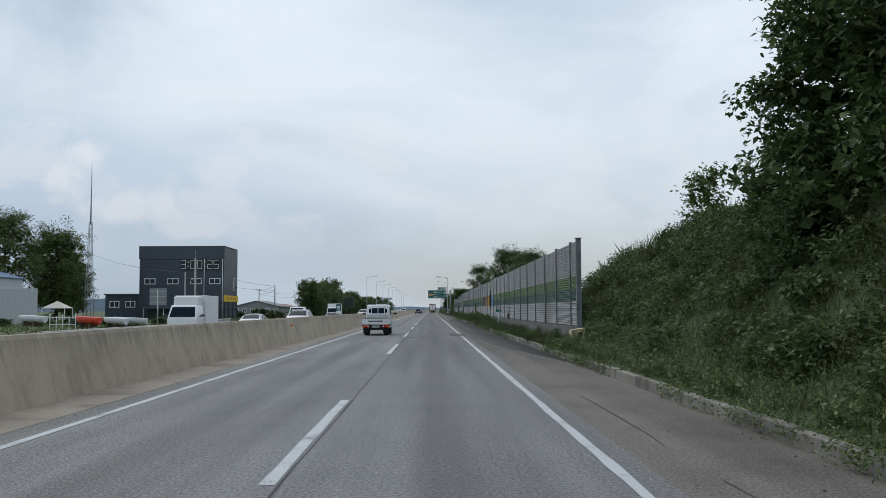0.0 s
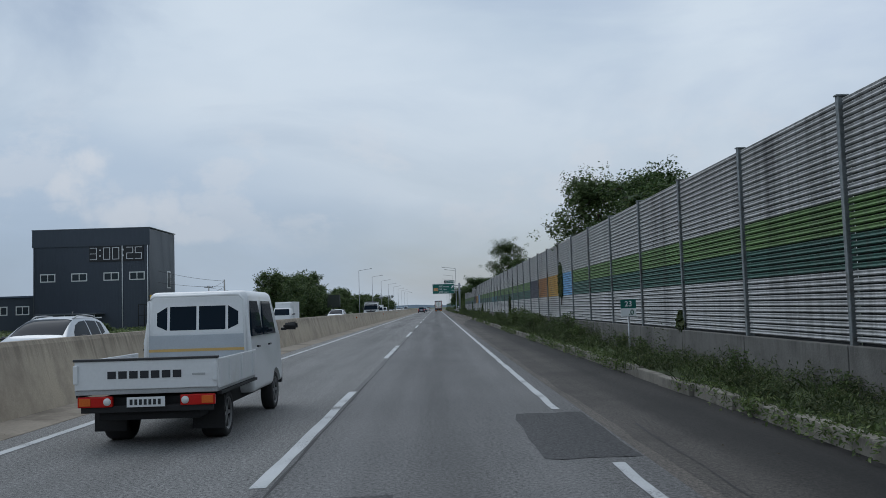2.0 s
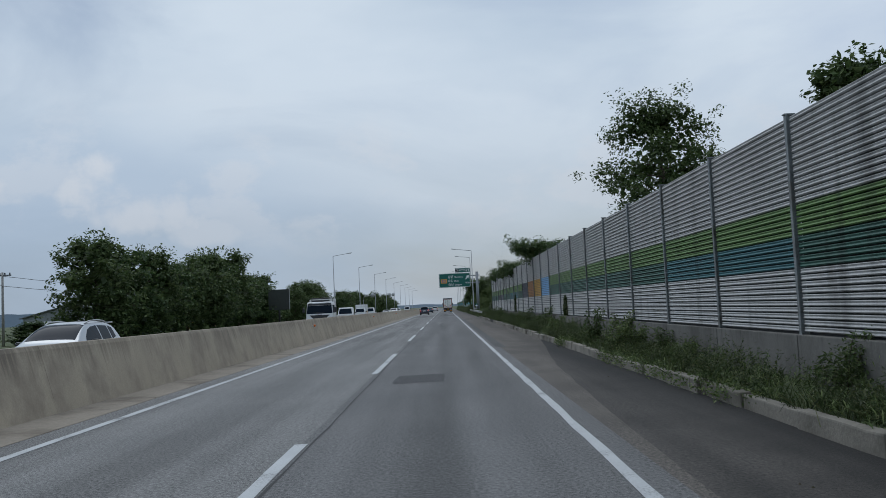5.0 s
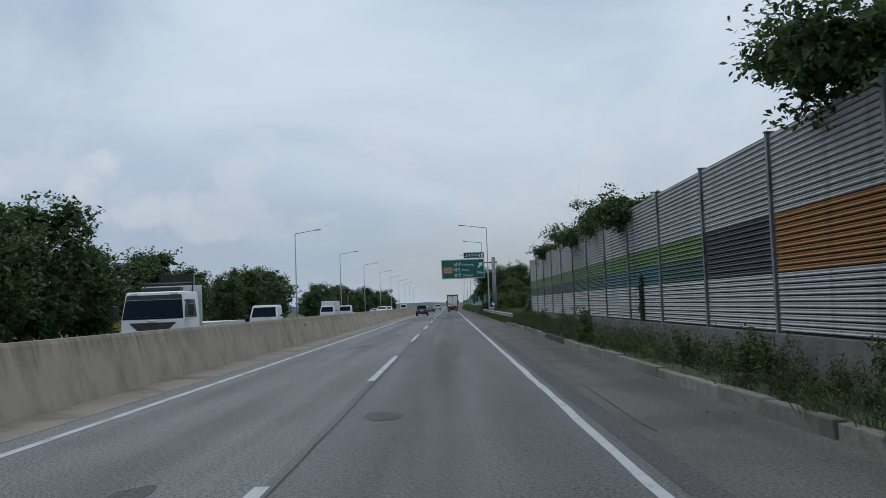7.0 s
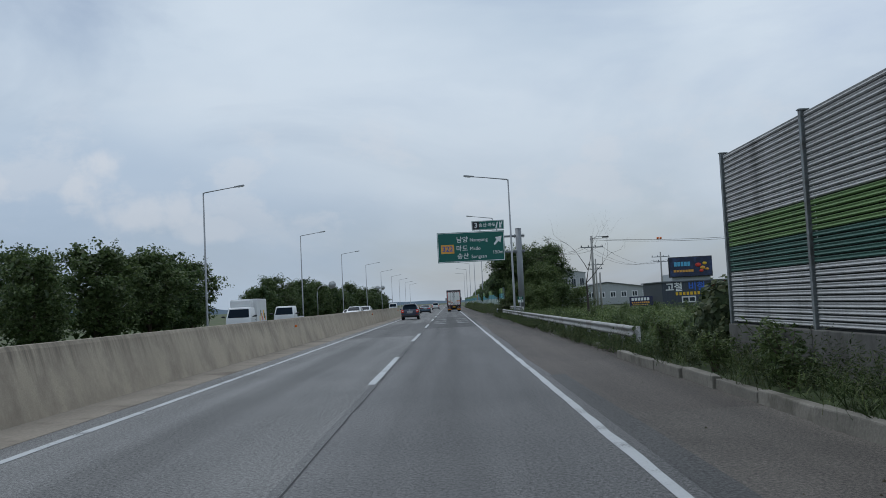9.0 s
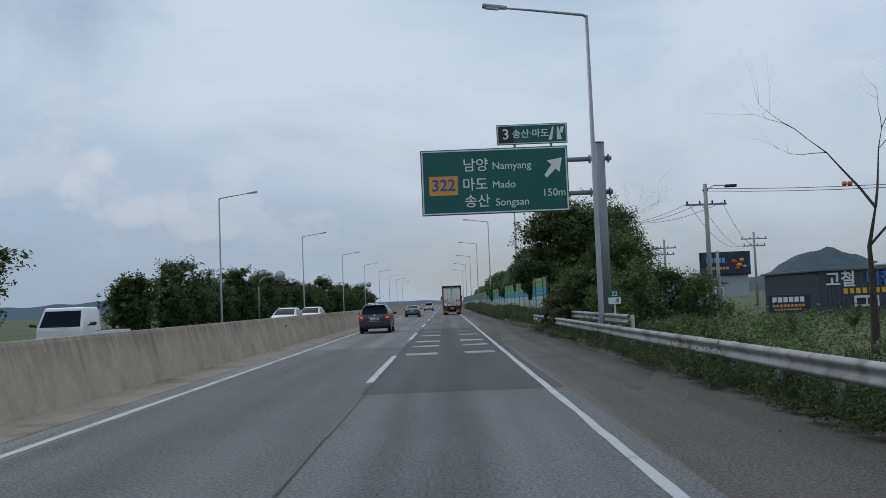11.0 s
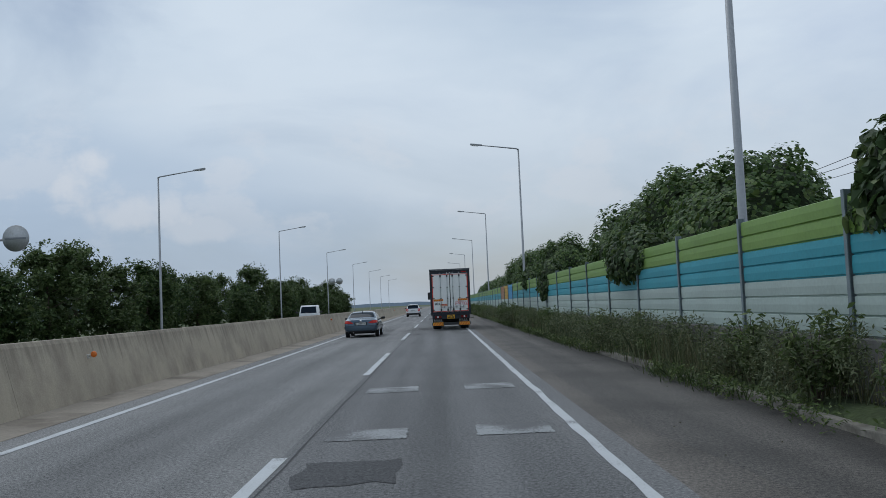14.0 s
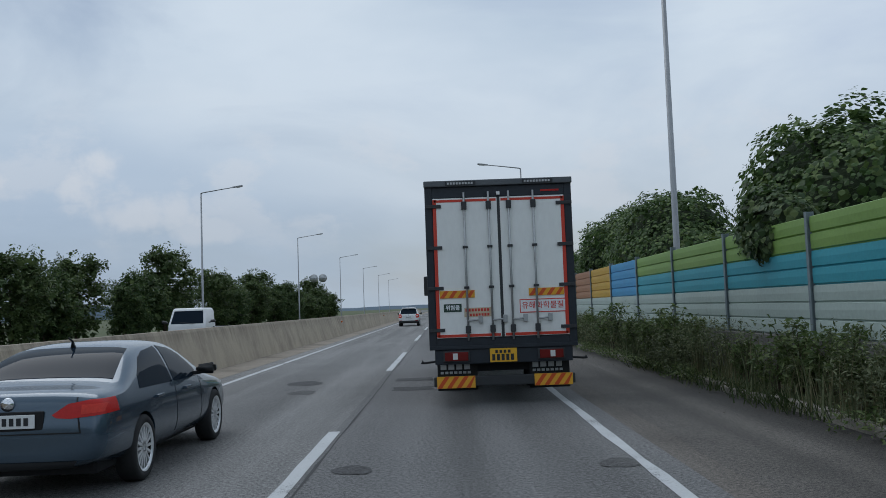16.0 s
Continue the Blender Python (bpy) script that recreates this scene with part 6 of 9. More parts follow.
for x, y, w, l, h, hh, nm in ((25.5, 332, 14, 20, 2.6, 3.5, "long pale factory shed beyond the fields"), (42, 540, 26, 30, 11, 13, "distant grey industrial block above the noise wall")):
    gable_shed((x, y, 0), w, l, h, hh, mat("shed_pale_grey", (0.40, 0.42, 0.43)), mat("shed_roof_grey", (0.15, 0.16, 0.17)), nm, 8)

# ---- vehicles ----
def lofted(stations, lean=0.0, foot=0.64):
    """A closed car body: rounded cross-sections strung along y. Station: y, bottom, belt, top, half width. lean: how far the tail slopes forward above foot."""
    bm = bmesh.new()
    loops = []
    for y, zb, belt, top, hw in stations:
        belt = min(belt, top - 0.07)
        mid = zb + (belt - zb) * 0.45
        hb = hw * 0.955
        ht = max(hb - max(top - belt - 0.08, 0) * 0.42, hw * 0.5)
        half = [(0.55 * hw, zb), (0.92 * hw, zb + 0.05), (hw * 0.995, mid - 0.06), (hw, mid + 0.08), (hw * 0.985, belt - 0.07), (hb, belt), (ht, top - 0.055), (0.72 * ht, top)]
        pts = half + [(-x, z) for x, z in half[::-1]]
        loops.append([bm.verts.new((x, y + lean * max(0.0, z - foot) * max(0.0, 1 - y / 0.6), z)) for x, z in pts])
    k = len(loops[0])
    for a, b in zip(loops, loops[1:]):
        for i in range(k):
            bm.faces.new((a[i], a[(i + 1) % k], b[(i + 1) % k], b[i]))
    bm.faces.new(loops[0][::-1])
    bm.faces.new(loops[-1])
    bmesh.ops.recalc_face_normals(bm, faces=bm.faces[:])
    return bm


def baked(bm, mods):
    """The mesh of a bmesh after modifiers, given as (type, settings)."""
    me = bpy.data.meshes.new("tmp")
    bm.to_mesh(me)
    ob = new("tmp", me)
    for kind, values in mods:
        q = ob.modifiers.new(kind, kind)
        if kind == "SUBSURF":
            q.levels = values
        elif kind == "DISPLACE":
            q.strength, q.mid_level = values, 0.0
        elif kind == "BOOLEAN":
            q.operation, q.object, q.solver = values[0], values[1], "EXACT"
    bpy.context.view_layer.update()
    out = bpy.data.meshes.new_from_object(ob.evaluated_get(bpy.context.evaluated_depsgraph_get()))
    bpy.data.objects.remove(ob)
    return out


def carved(bm, level, op, cutter_bm, grow=0.0):
    """The body, smoothed, cut by (or met with) another solid."""
    cme = bpy.data.meshes.new("tmp")
    cutter_bm.to_mesh(cme)
    cutter_bm.free()
    cut = new("tmp", cme)
    mods = [("SUBSURF", level)] + ([("DISPLACE", grow)] if grow else []) + [("BOOLEAN", (op, cut))]
    out = baked(bm, mods)
    bpy.data.objects.remove(cut)
    return out


def put_mesh(name, me, material, parent, label="", smooth=True):
    me.name = name
    me.materials.clear()
    me.materials.append(material)
    me.polygons.foreach_set("use_smooth", [smooth] * len(me.polygons))
    if smooth:
        me.set_sharp_from_angle(angle=radians(35))
    ob = new(name, me)
    ob.parent = parent
    if label:
        tagged(ob, label)
    return ob


def wheel_parts(parent, x, y, r, w, side, spokes=10, rim_mat=None, name="wheel", hub=0.70):
    """A wheel on the axle line; side is +1 where its outer face looks to +x."""
    rim_mat = rim_mat or RIM
    ob = new(name)
    ob.parent, ob.location = parent, (x, y, r)
    ob.empty_display_size = 0.1
    bm = lathe(bmesh.new(), [(-w / 2, r * hub), (-w / 2, r * 0.93), (-w * 0.38, r), (w * 0.38, r), (w / 2, r * 0.93), (w / 2, r * hub), (-w / 2, r * hub)], "x", 28)
    part("tyre", bm, TYRE, ob)
    bm = bmesh.new()
    s = side
    lathe(bm, [(s * w * 0.46, r * hub), (s * w * 0.42, r * hub * 0.94), (s * w * 0.1, r * hub * 0.9), (s * w * 0.05, 0.0)], "x", 28, 1)
    lathe(bm, [(s * w * 0.5, r * hub * 1.02), (s * w * 0.47, r * hub * 0.9), (s * w * 0.40, r * hub * 0.88)], "x", 28, 0)
    lathe(bm, [(s * w * 0.34, 0.0), (s * w * 0.44, r * 0.06), (s * w * 0.36, r * 0.14), (s * w * 0.2, r * 0.16)], "x", 14, 0)
    for k in range(spokes):
        a = 2 * math.pi * k / spokes
        c0, c1 = r * 0.1, r * hub * 0.93
        wd = r * 0.30 / (spokes ** 0.5) * 0.62
        q = []
        for rad, ww in ((c0, wd), (c1, wd * 0.85)):
            for sg in (-1, 1):
                cy, cz = math.cos(a) * rad - math.sin(a) * sg * ww, math.sin(a) * rad + math.cos(a) * sg * ww
                q.append((cy, cz))
        o = [bm.verts.new((s * w * 0.43, *q[i])) for i in (0, 1, 3, 2)]
        i2 = [bm.verts.new((s * w * 0.30, *q[i])) for i in (0, 1, 3, 2)]
        fs = [bm.faces.new(o), bm.faces.new(i2[::-1])] + [bm.faces.new((o[j], o[(j + 1) % 4], i2[(j + 1) % 4], i2[j])) for j in range(4)]
        bmesh.ops.recalc_face_normals(bm, faces=fs)
    part("rim", bm, [rim_mat, UNDER], ob)
    return ob


def arches(wheels, r, width):
    """Cutter for the wheel openings."""
    bm = bmesh.new()
    for y in wheels:
        for s in (-1, 1):
            ring = [(y + math.cos(2 * math.pi * k / 28) * r, 0.32 + math.sin(2 * math.pi * k / 28) * r) for k in range(28)]
            prism(bm, ring, "x", min(s * (width - 0.32), s * (width + 0.2)), max(s * (width - 0.32), s * (width + 0.2)))
    return bm


def both_sides(poly, x):
    bm = bmesh.new()
    prism(bm, poly, "x", -x, x)
    return bm


def rear_face(ob, x, z):
    """How far back the skin of a body reaches near (x, z)."""
    return min(v.co.y for v in ob.data.vertices if abs(v.co.x - x) < 0.2 and abs(v.co.z - z) < 0.09)


def number_plate(parent, y, z, w=0.5, h=0.12, yellow=False, x=0.0):
    p = part("number_plate", new_box(x - w / 2, x + w / 2, y - 0.012, y, z - h / 2, z + h / 2, 0.004), PLATE_Y if yellow else PLATE, parent)
    if yellow:
        bm = bars(bmesh.new(), x - w * 0.3, x + w * 0.32, y - 0.0125, z + h * 0.16, z + h * 0.38, 4, 0.4)
        bars(bm, x - w * 0.42, x + w * 0.44, y - 0.0125, z - h * 0.38, z + h * 0.08, 5, 0.35)
    else:
        bm = bars(bmesh.new(), x - w * 0.42, x + w * 0.44, y - 0.0125, z - h * 0.28, z + h * 0.28, 7, 0.4)
    tagged(part("plate_bars", bm, SIGN_BLACK, p), kind="stuff")
    return p


def mirror(parent, s, x, y, z, paint):
    """A rounded wing mirror, fuller towards its outer end, on a short foot."""
    bm = box(bmesh.new(), -0.125, 0.125, -0.07, 0.08, -0.078, 0.078)
    for v in bm.verts:
        if v.co.x * s < 0:
            v.co.z = v.co.z * 0.72 - 0.012
        if v.co.y > 0:
            v.co.z *= 0.62
            v.co.x *= 0.86
    bmesh.ops.bevel(bm, geom=bm.edges[:], offset=0.034, segments=3, affect="EDGES")
    bmesh.ops.translate(bm, verts=bm.verts[:], vec=(s * (x + 0.03), y, z))
    ob = part("wing_mirror", bm, paint, parent, smooth=True)
    part("mirror_foot", new_box(min(s * (x - 0.14), s * (x - 0.04)), max(s * (x - 0.14), s * (x - 0.04)), y - 0.02, y + 0.05, z - 0.075, z - 0.03, 0.012), paint, ob)
    return ob


def sedan(at, paint, label, rz=0.0):
    t = thing("sedan_car", at, label, "car", "", rz=rz)
    st = [(0.0, 0.42, 0.86, 0.95, 0.74), (0.02, 0.33, 0.90, 1.02, 0.82), (0.09, 0.28, 0.93, 1.055, 0.862), (0.30, 0.25, 0.945, 1.07, 0.885), (0.60, 0.22, 0.95, 1.085, 0.89),
          (0.80, 0.21, 0.945, 1.17, 0.89), (1.15, 0.20, 0.95, 1.335, 0.89), (1.5, 0.19, 0.95, 1.425, 0.89), (1.95, 0.19, 0.945, 1.455, 0.89), (2.4, 0.19, 0.935, 1.44, 0.89),
          (2.72, 0.19, 0.925, 1.36, 0.89), (3.05, 0.19, 0.92, 1.20, 0.888), (3.38, 0.2, 0.90, 1.02, 0.885), (3.7, 0.2, 0.86, 0.965, 0.88), (4.15, 0.22, 0.80, 0.89, 0.86), (4.45, 0.24, 0.70, 0.78, 0.80), (4.6, 0.28, 0.56, 0.66, 0.70), (4.64, 0.36, 0.5, 0.56, 0.58)]
    
    def low(z):
        """The body sits low on its wheels."""
        return z - 0.085 * min(1.0, max(0.0, (z - 0.25) / 0.65))

    def lowered(poly):
        return [(q, low(z)) for q, z in poly]

    src = lofted([(y, a, low(b), low(c), w) for y, a, b, c, w in st], 0.22)
    body = put_mesh("body", carved(src, 2, "DIFFERENCE", arches((1.0, 3.65), 0.355, 0.86)), paint, t)
    bm = new_box(-0.72, 0.72, 0.25, 4.4, 0.2, 0.75, 0.05)
    part("underbody", bm, UNDER, t)
    g = 0.004
    for poly in ([(1.0, 0.985), (1.08, 1.11), (1.34, 1.275), (1.56, 1.335), (1.98, 1.37), (2.02, 0.97)], [(2.09, 0.97), (2.06, 1.372), (2.4, 1.33), (2.66, 1.235), (2.95, 1.06), (3.0, 0.96)]):
        put_mesh("side_window", carved(src, 2, "INTERSECT", both_sides(lowered(poly), 1.2), g), GLASS_DARK, t)
    bm = bmesh.new()
    prism(bm, [(-0.68, 0.72), (0.68, 0.72), (0.56, 1.42), (-0.56, 1.42)], "z", 0.92, 1.6)
    put_mesh("rear_window", carved(src, 2, "INTERSECT", bm, g), GLASS_DARK, t)
    bm = bmesh.new()
    prism(bm, [(-0.55, 2.58), (0.55, 2.58), (0.64, 3.28), (-0.64, 3.28)], "z", 0.92, 1.6)
    put_mesh("windscreen", carved(src, 2, "INTERSECT", bm, g), GLASS_DARK, t)
    for s in (-1, 1):
        bm = bmesh.new()
        lamp = [(s * 0.40, 0.845), (s * 0.54, 0.945), (s * 0.72, 0.975), (s * 0.95, 0.975), (s * 0.95, 0.845), (s * 0.56, 0.805), (s * 0.44, 0.815)]
        prism(bm, lowered(lamp), "y", -0.1, 0.36)
        lo = put_mesh("tail_light", carved(src, 2, "INTERSECT", bm, 0.008), TAIL_RED, t)
        bm = bmesh.new()
        prism(bm, lowered([(s * 0.66, 0.845), (s * 0.66, 0.935), (s * 0.84, 0.94), (s * 0.84, 0.86)]), "y", -0.1, 0.3)
        put_mesh("brake_lamp", carved(src, 2, "INTERSECT", bm, 0.011), TAIL_BRIGHT, lo)
        bm = bmesh.new()
        prism(bm, [(s * 0.45, 0.40), (s * 0.45, 0.43), (s * 0.78, 0.45), (s * 0.78, 0.42)], "y", -0.1, 0.3)
        put_mesh("reflector", carved(src, 2, "INTERSECT", bm, 0.006), TAIL_RED, t)
        bm = bmesh.new()
        prism(bm, lowered([(s * 0.42, 0.62), (s * 0.40, 0.72), (s * 0.8, 0.78), (s * 0.86, 0.7)]), "y", 4.2, 4.8)
        put_mesh("headlight", carved(src, 2, "INTERSECT", bm, 0.006), LENS, t)
        mirror(t, s, 0.965, 2.86, 0.97, BLACK_GLOSS)
        for y in (1.38, 2.36):
            part("door_handle", new_box(s * 0.885 - 0.02, s * 0.885 + 0.02, y, y + 0.2, 0.77, 0.80, 0.01), paint, t)
        for y in (0.93, 2.05, 3.02):
            # shut lines of the doors
            bm = bmesh.new()
            prism(bm, [(y, 0.34), (y + 0.012, 0.34), (y + 0.012, 0.83), (y, 0.83)], "x", min(s * 0.7, s * 1.0), max(s * 0.7, s * 1.0))
            if y > 1.2:
                put_mesh("door_gap", carved(src, 2, "INTERSECT", bm, 0.0025), UNDER, t)
        for y in (1.0, 3.65):
            wheel_parts(t, s * 0.79, y, 0.322, 0.205, s, spokes=16, hub=0.74)
    for poly in ([(-0.66, 0.655), (0.66, 0.655), (0.66, 0.668), (-0.66, 0.668)], [(-0.665, 0.66), (-0.65, 0.66), (-0.60, 1.0), (-0.612, 1.0)], [(0.65, 0.66), (0.665, 0.66), (0.612, 1.0), (0.60, 1.0)]):
        bm = bmesh.new()
        prism(bm, lowered(poly), "y", -0.1, 0.3)
        put_mesh("boot_gap", carved(src, 2, "INTERSECT", bm, 0.003), UNDER, t)
    bm = bmesh.new()
    prism(bm, [(-0.5, 0.24), (0.5, 0.24), (0.62, 0.36), (-0.62, 0.36)], "y", -0.1, 0.3)
    put_mesh("lower_bumper", carved(src, 2, "INTERSECT", bm, 0.006), TRIM, t)
    bm = bmesh.new()
    prism(bm, [(-1.0, 0.37), (1.0, 0.37), (1.0, 0.58), (-1.0, 0.58)], "y", -0.1, 0.64)
    put_mesh("bumper", carved(src, 2, "INTERSECT", bm, 0.02), paint, t)
    part("plate_recess", new_box(-0.33, 0.33, rear_face(body, 0, 0.72) - 0.004, 0.1, 0.635, 0.805, 0.01), UNDER, t)
    number_plate(t, rear_face(body, 0, 0.72) - 0.005, 0.72, 0.52, 0.12)
    bm = lathe(bmesh.new(), [(0.0, 0.0), (0.0, 0.058), (0.02, 0.062), (0.03, 0.05)], "y", 20)
    ob = part("badge", bm, CHROME, t)
    ob.location = (0, rear_face(body, 0, 0.87) - 0.004, 0.87)
    tube(bmb := bmesh.new(), [(0, 1.42, 1.31), (0, 1.40, 1.38), (0, 1.30, 1.42)], [0.03, 0.012, 0.006], 6)
    part("aerial", bmb, BLACK_GLOSS, t)
    tube(bmb := bmesh.new(), [(-0.4, 0.3, 0.28), (-0.4, 0.06, 0.27)], 0.03, 10)
    part("exhaust_pipe", bmb, CHROME, t)
    src.free()
    return t


def suv(at, paint, label, rz=0.0, detail=True):
    t = thing("suv_car", at, label, "car", "", rz=rz)
    st = [(0.0, 0.42, 0.84, 0.96, 0.80), (0.03, 0.34, 0.92, 1.05, 0.87), (0.10, 0.31, 0.97, 1.12, 0.895), (0.19, 0.30, 1.0, 1.22, 0.907), (0.27, 0.29, 1.02, 1.30, 0.91), (0.38, 0.27, 1.04, 1.49, 0.915), (0.50, 0.27, 1.05, 1.59, 0.915),
          (0.80, 0.26, 1.05, 1.645, 0.915), (1.3, 0.26, 1.045, 1.665, 0.915), (1.9, 0.26, 1.035, 1.655, 0.915), (2.3, 0.26, 1.03, 1.60, 0.915), (2.62, 0.26, 1.02, 1.47, 0.912), (2.95, 0.26, 1.01, 1.28, 0.91), (3.2, 0.27, 0.99, 1.12, 0.905),
          (3.6, 0.27, 0.96, 1.05, 0.90), (4.0, 0.29, 0.88, 0.97, 0.87), (4.25, 0.32, 0.76, 0.86, 0.80), (4.38, 0.36, 0.62, 0.70, 0.70), (4.41, 0.44, 0.55, 0.61, 0.56)]
    src = lofted(st)
    body = put_mesh("body", carved(src, 2, "DIFFERENCE", arches((0.86, 3.51), 0.40, 0.88)), paint, t)
    part("underbody", new_box(-0.74, 0.74, 0.25, 4.15, 0.26, 0.85, 0.05), UNDER, t)
    g = 0.004
    for poly in ([(0.62, 1.18), (0.66, 1.45), (0.86, 1.50), (0.92, 1.50), (0.90, 1.12)], [(0.97, 1.10), (0.99, 1.51), (1.55, 1.53), (1.60, 1.53), (1.60, 1.075)], [(1.68, 1.07), (1.67, 1.53), (2.05, 1.50), (2.35, 1.42), (2.62, 1.24), (2.74, 1.06)]):
        put_mesh("side_window", carved(src, 2, "INTERSECT", both_sides(poly, 1.2), g), GLASS_DARK, t)
    bm = bmesh.new()
    prism(bm, [(-0.74, 1.08), (0.74, 1.08), (0.64, 1.52), (-0.64, 1.52)], "y", -0.1, 0.62)
    put_mesh("rear_window", carved(src, 2, "INTERSECT", bm, g), GLASS_DARK, t)
    bm = bmesh.new()
    prism(bm, [(-0.58, 2.28), (0.58, 2.28), (0.68, 3.08), (-0.68, 3.08)], "z", 1.1, 1.8)
    put_mesh("windscreen", carved(src, 2, "INTERSECT", bm, g), GLASS_DARK, t)
    bm = bmesh.new()
    prism(bm, [(-0.80, 0.2), (0.80, 0.2), (0.86, 0.50), (-0.86, 0.50)], "y", -0.1, 0.42)
    put_mesh("lower_bumper", carved(src, 2, "INTERSECT", bm, 0.006), TRIM, t)
    part("spoiler", new_box(-0.62, 0.62, 0.30, 0.60, 1.575, 1.61, 0.015), paint, t)
    for s in (-1, 1):
        bm = bmesh.new()
        prism(bm, [(s * 0.64, 0.76), (s * 0.60, 0.92), (s * 0.67, 1.06), (s * 1.0, 1.13), (s * 1.0, 0.82), (s * 0.76, 0.73)], "y", -0.1, 0.42)
        lo = put_mesh("tail_light", carved(src, 2, "INTERSECT", bm, 0.009), TAIL_BRIGHT, t)
        bm = bmesh.new()
        prism(bm, [(s * 0.66, 0.86), (s * 0.64, 0.92), (s * 0.80, 0.96), (s * 0.82, 0.88)], "y", -0.1, 0.4)
        put_mesh("reversing_lamp", carved(src, 2, "INTERSECT", bm, 0.012), LENS, lo)
        bm = bmesh.new()
        prism(bm, [(s * 0.60, 0.50), (s * 0.60, 0.53), (s * 0.80, 0.53), (s * 0.80, 0.50)], "y", -0.1, 0.3)
        put_mesh("reflector", carved(src, 2, "INTERSECT", bm, 0.007), TAIL_RED, t)
        bm = bmesh.new()
        prism(bm, [(s * 0.46, 0.72), (s * 0.44, 0.84), (s * 0.84, 0.92), (s * 0.9, 0.82)], "y", 3.9, 4.6)
        put_mesh("headlight", carved(src, 2, "INTERSECT", bm, 0.006), LENS, t)
        mirror(t, s, 0.985, 2.62, 1.11, BLACK_GLOSS)
        for y in (1.30, 2.25):
            part("door_handle", new_box(s * 0.915 - 0.02, s * 0.915 + 0.02, y, y + 0.2, 0.95, 0.98, 0.01), paint, t)
        for y in (1.64, 2.75):
            bm = bmesh.new()
            prism(bm, [(y, 0.40), (y + 0.012, 0.40), (y + 0.012, 1.0), (y, 1.0)], "x", min(s * 0.7, s * 1.0), max(s * 0.7, s * 1.0))
            put_mesh("door_gap", carved(src, 2, "INTERSECT", bm, 0.0025), UNDER, t)
        rail = [(s * 0.56, 0.70, 1.585), (s * 0.56, 0.85, 1.645), (s * 0.56, 1.3, 1.675), (s * 0.56, 1.9, 1.66), (s * 0.55, 2.15, 1.58)]
        part("roof_rail", tube(bmesh.new(), rail, 0.02, 8), GALV, t)
        part("exhaust_pipe", tube(bmesh.new(), [(s * 0.55, 0.3, 0.33), (s * 0.55, 0.03, 0.33)], 0.045, 12), TRIM, t)
        part("side_sill", new_box(s * 0.905 - 0.02, s * 0.905 + 0.015, 1.25, 3.1, 0.34, 0.40, 0.01), CHROME, t)
        for y in (0.86, 3.51):
            wheel_parts(t, s * 0.80, y, 0.355, 0.225, s, spokes=10, hub=0.72)
    number_plate(t, rear_face(body, 0, 0.80), 0.81, 0.52, 0.12)
    part("garnish", new_box(-0.36, 0.36, rear_face(body, 0, 0.91) - 0.01, 0.12, 0.90, 0.93, 0.01), CHROME, t)
    bm = lathe(bmesh.new(), [(0.0, 0.0), (0.0, 0.05), (0.02, 0.055), (0.03, 0.045)], "y", 20)
    ob = part("badge", bm, CHROME, t)
    ob.location = (0, rear_face(body, 0, 1.02) - 0.004, 1.01)
    tagged(part("tailgate_bars", bars(bmesh.new(), -0.34, 0.34, rear_face(body, 0, 0.68) + 0.01, 0.665, 0.695, 7, 0.45, thick=0.02), CHROME, t), kind="stuff")
    part("rear_wiper", tube(bmesh.new(), [(0.05, 0.15, 1.09), (0.2, 0.15, 1.125), (0.42, 0.165, 1.115)], 0.014, 6), BLACK_GLOSS, t)
    tube(bmb := bmesh.new(), [(0, 0.92, 1.64), (0, 0.90, 1.69), (0, 0.80, 1.80)], [0.03, 0.012, 0.006], 6)
    part("aerial", bmb, BLACK_GLOSS, t)
    src.free()
    return t


def cab_solid(y0, y1, z0, belt, top, hw, rake=0.45, back=0.06):
    """A cab-over body: sloped windscreen at the front (y1), nearly upright back."""
    bm = bmesh.new()
    lo = [(y0, z0), (y1, z0)]
    sections = [(y0, z0, hw), (y0, belt, hw), (y0 + back, top, hw - 0.12)], [(y1, z0, hw), (y1 - 0.05, belt, hw - 0.01), (y1 - rake, top, hw - 0.13)]
    L = [[bm.verts.new((s * w, y, z)) for y, z, w in sections[0]] + [bm.verts.new((s * w, y, z)) for y, z, w in sections[1][::-1]] for s in (-1, 1)]
    bm.faces.new(L[0])
    bm.faces.new(L[1][::-1])
    for i in range(6):
        bm.faces.new((L[0][i], L[1][i], L[1][(i + 1) % 6], L[0][(i + 1) % 6]))
    bmesh.ops.recalc_face_normals(bm, faces=bm.faces[:])
    bmesh.ops.bevel(bm, geom=bm.edges[:], offset=0.10, segments=4, affect="EDGES", profile=0.55)
    return bm


def met(bm, cutter, grow):
    return carved(bm, 0, "INTERSECT", cutter, grow)


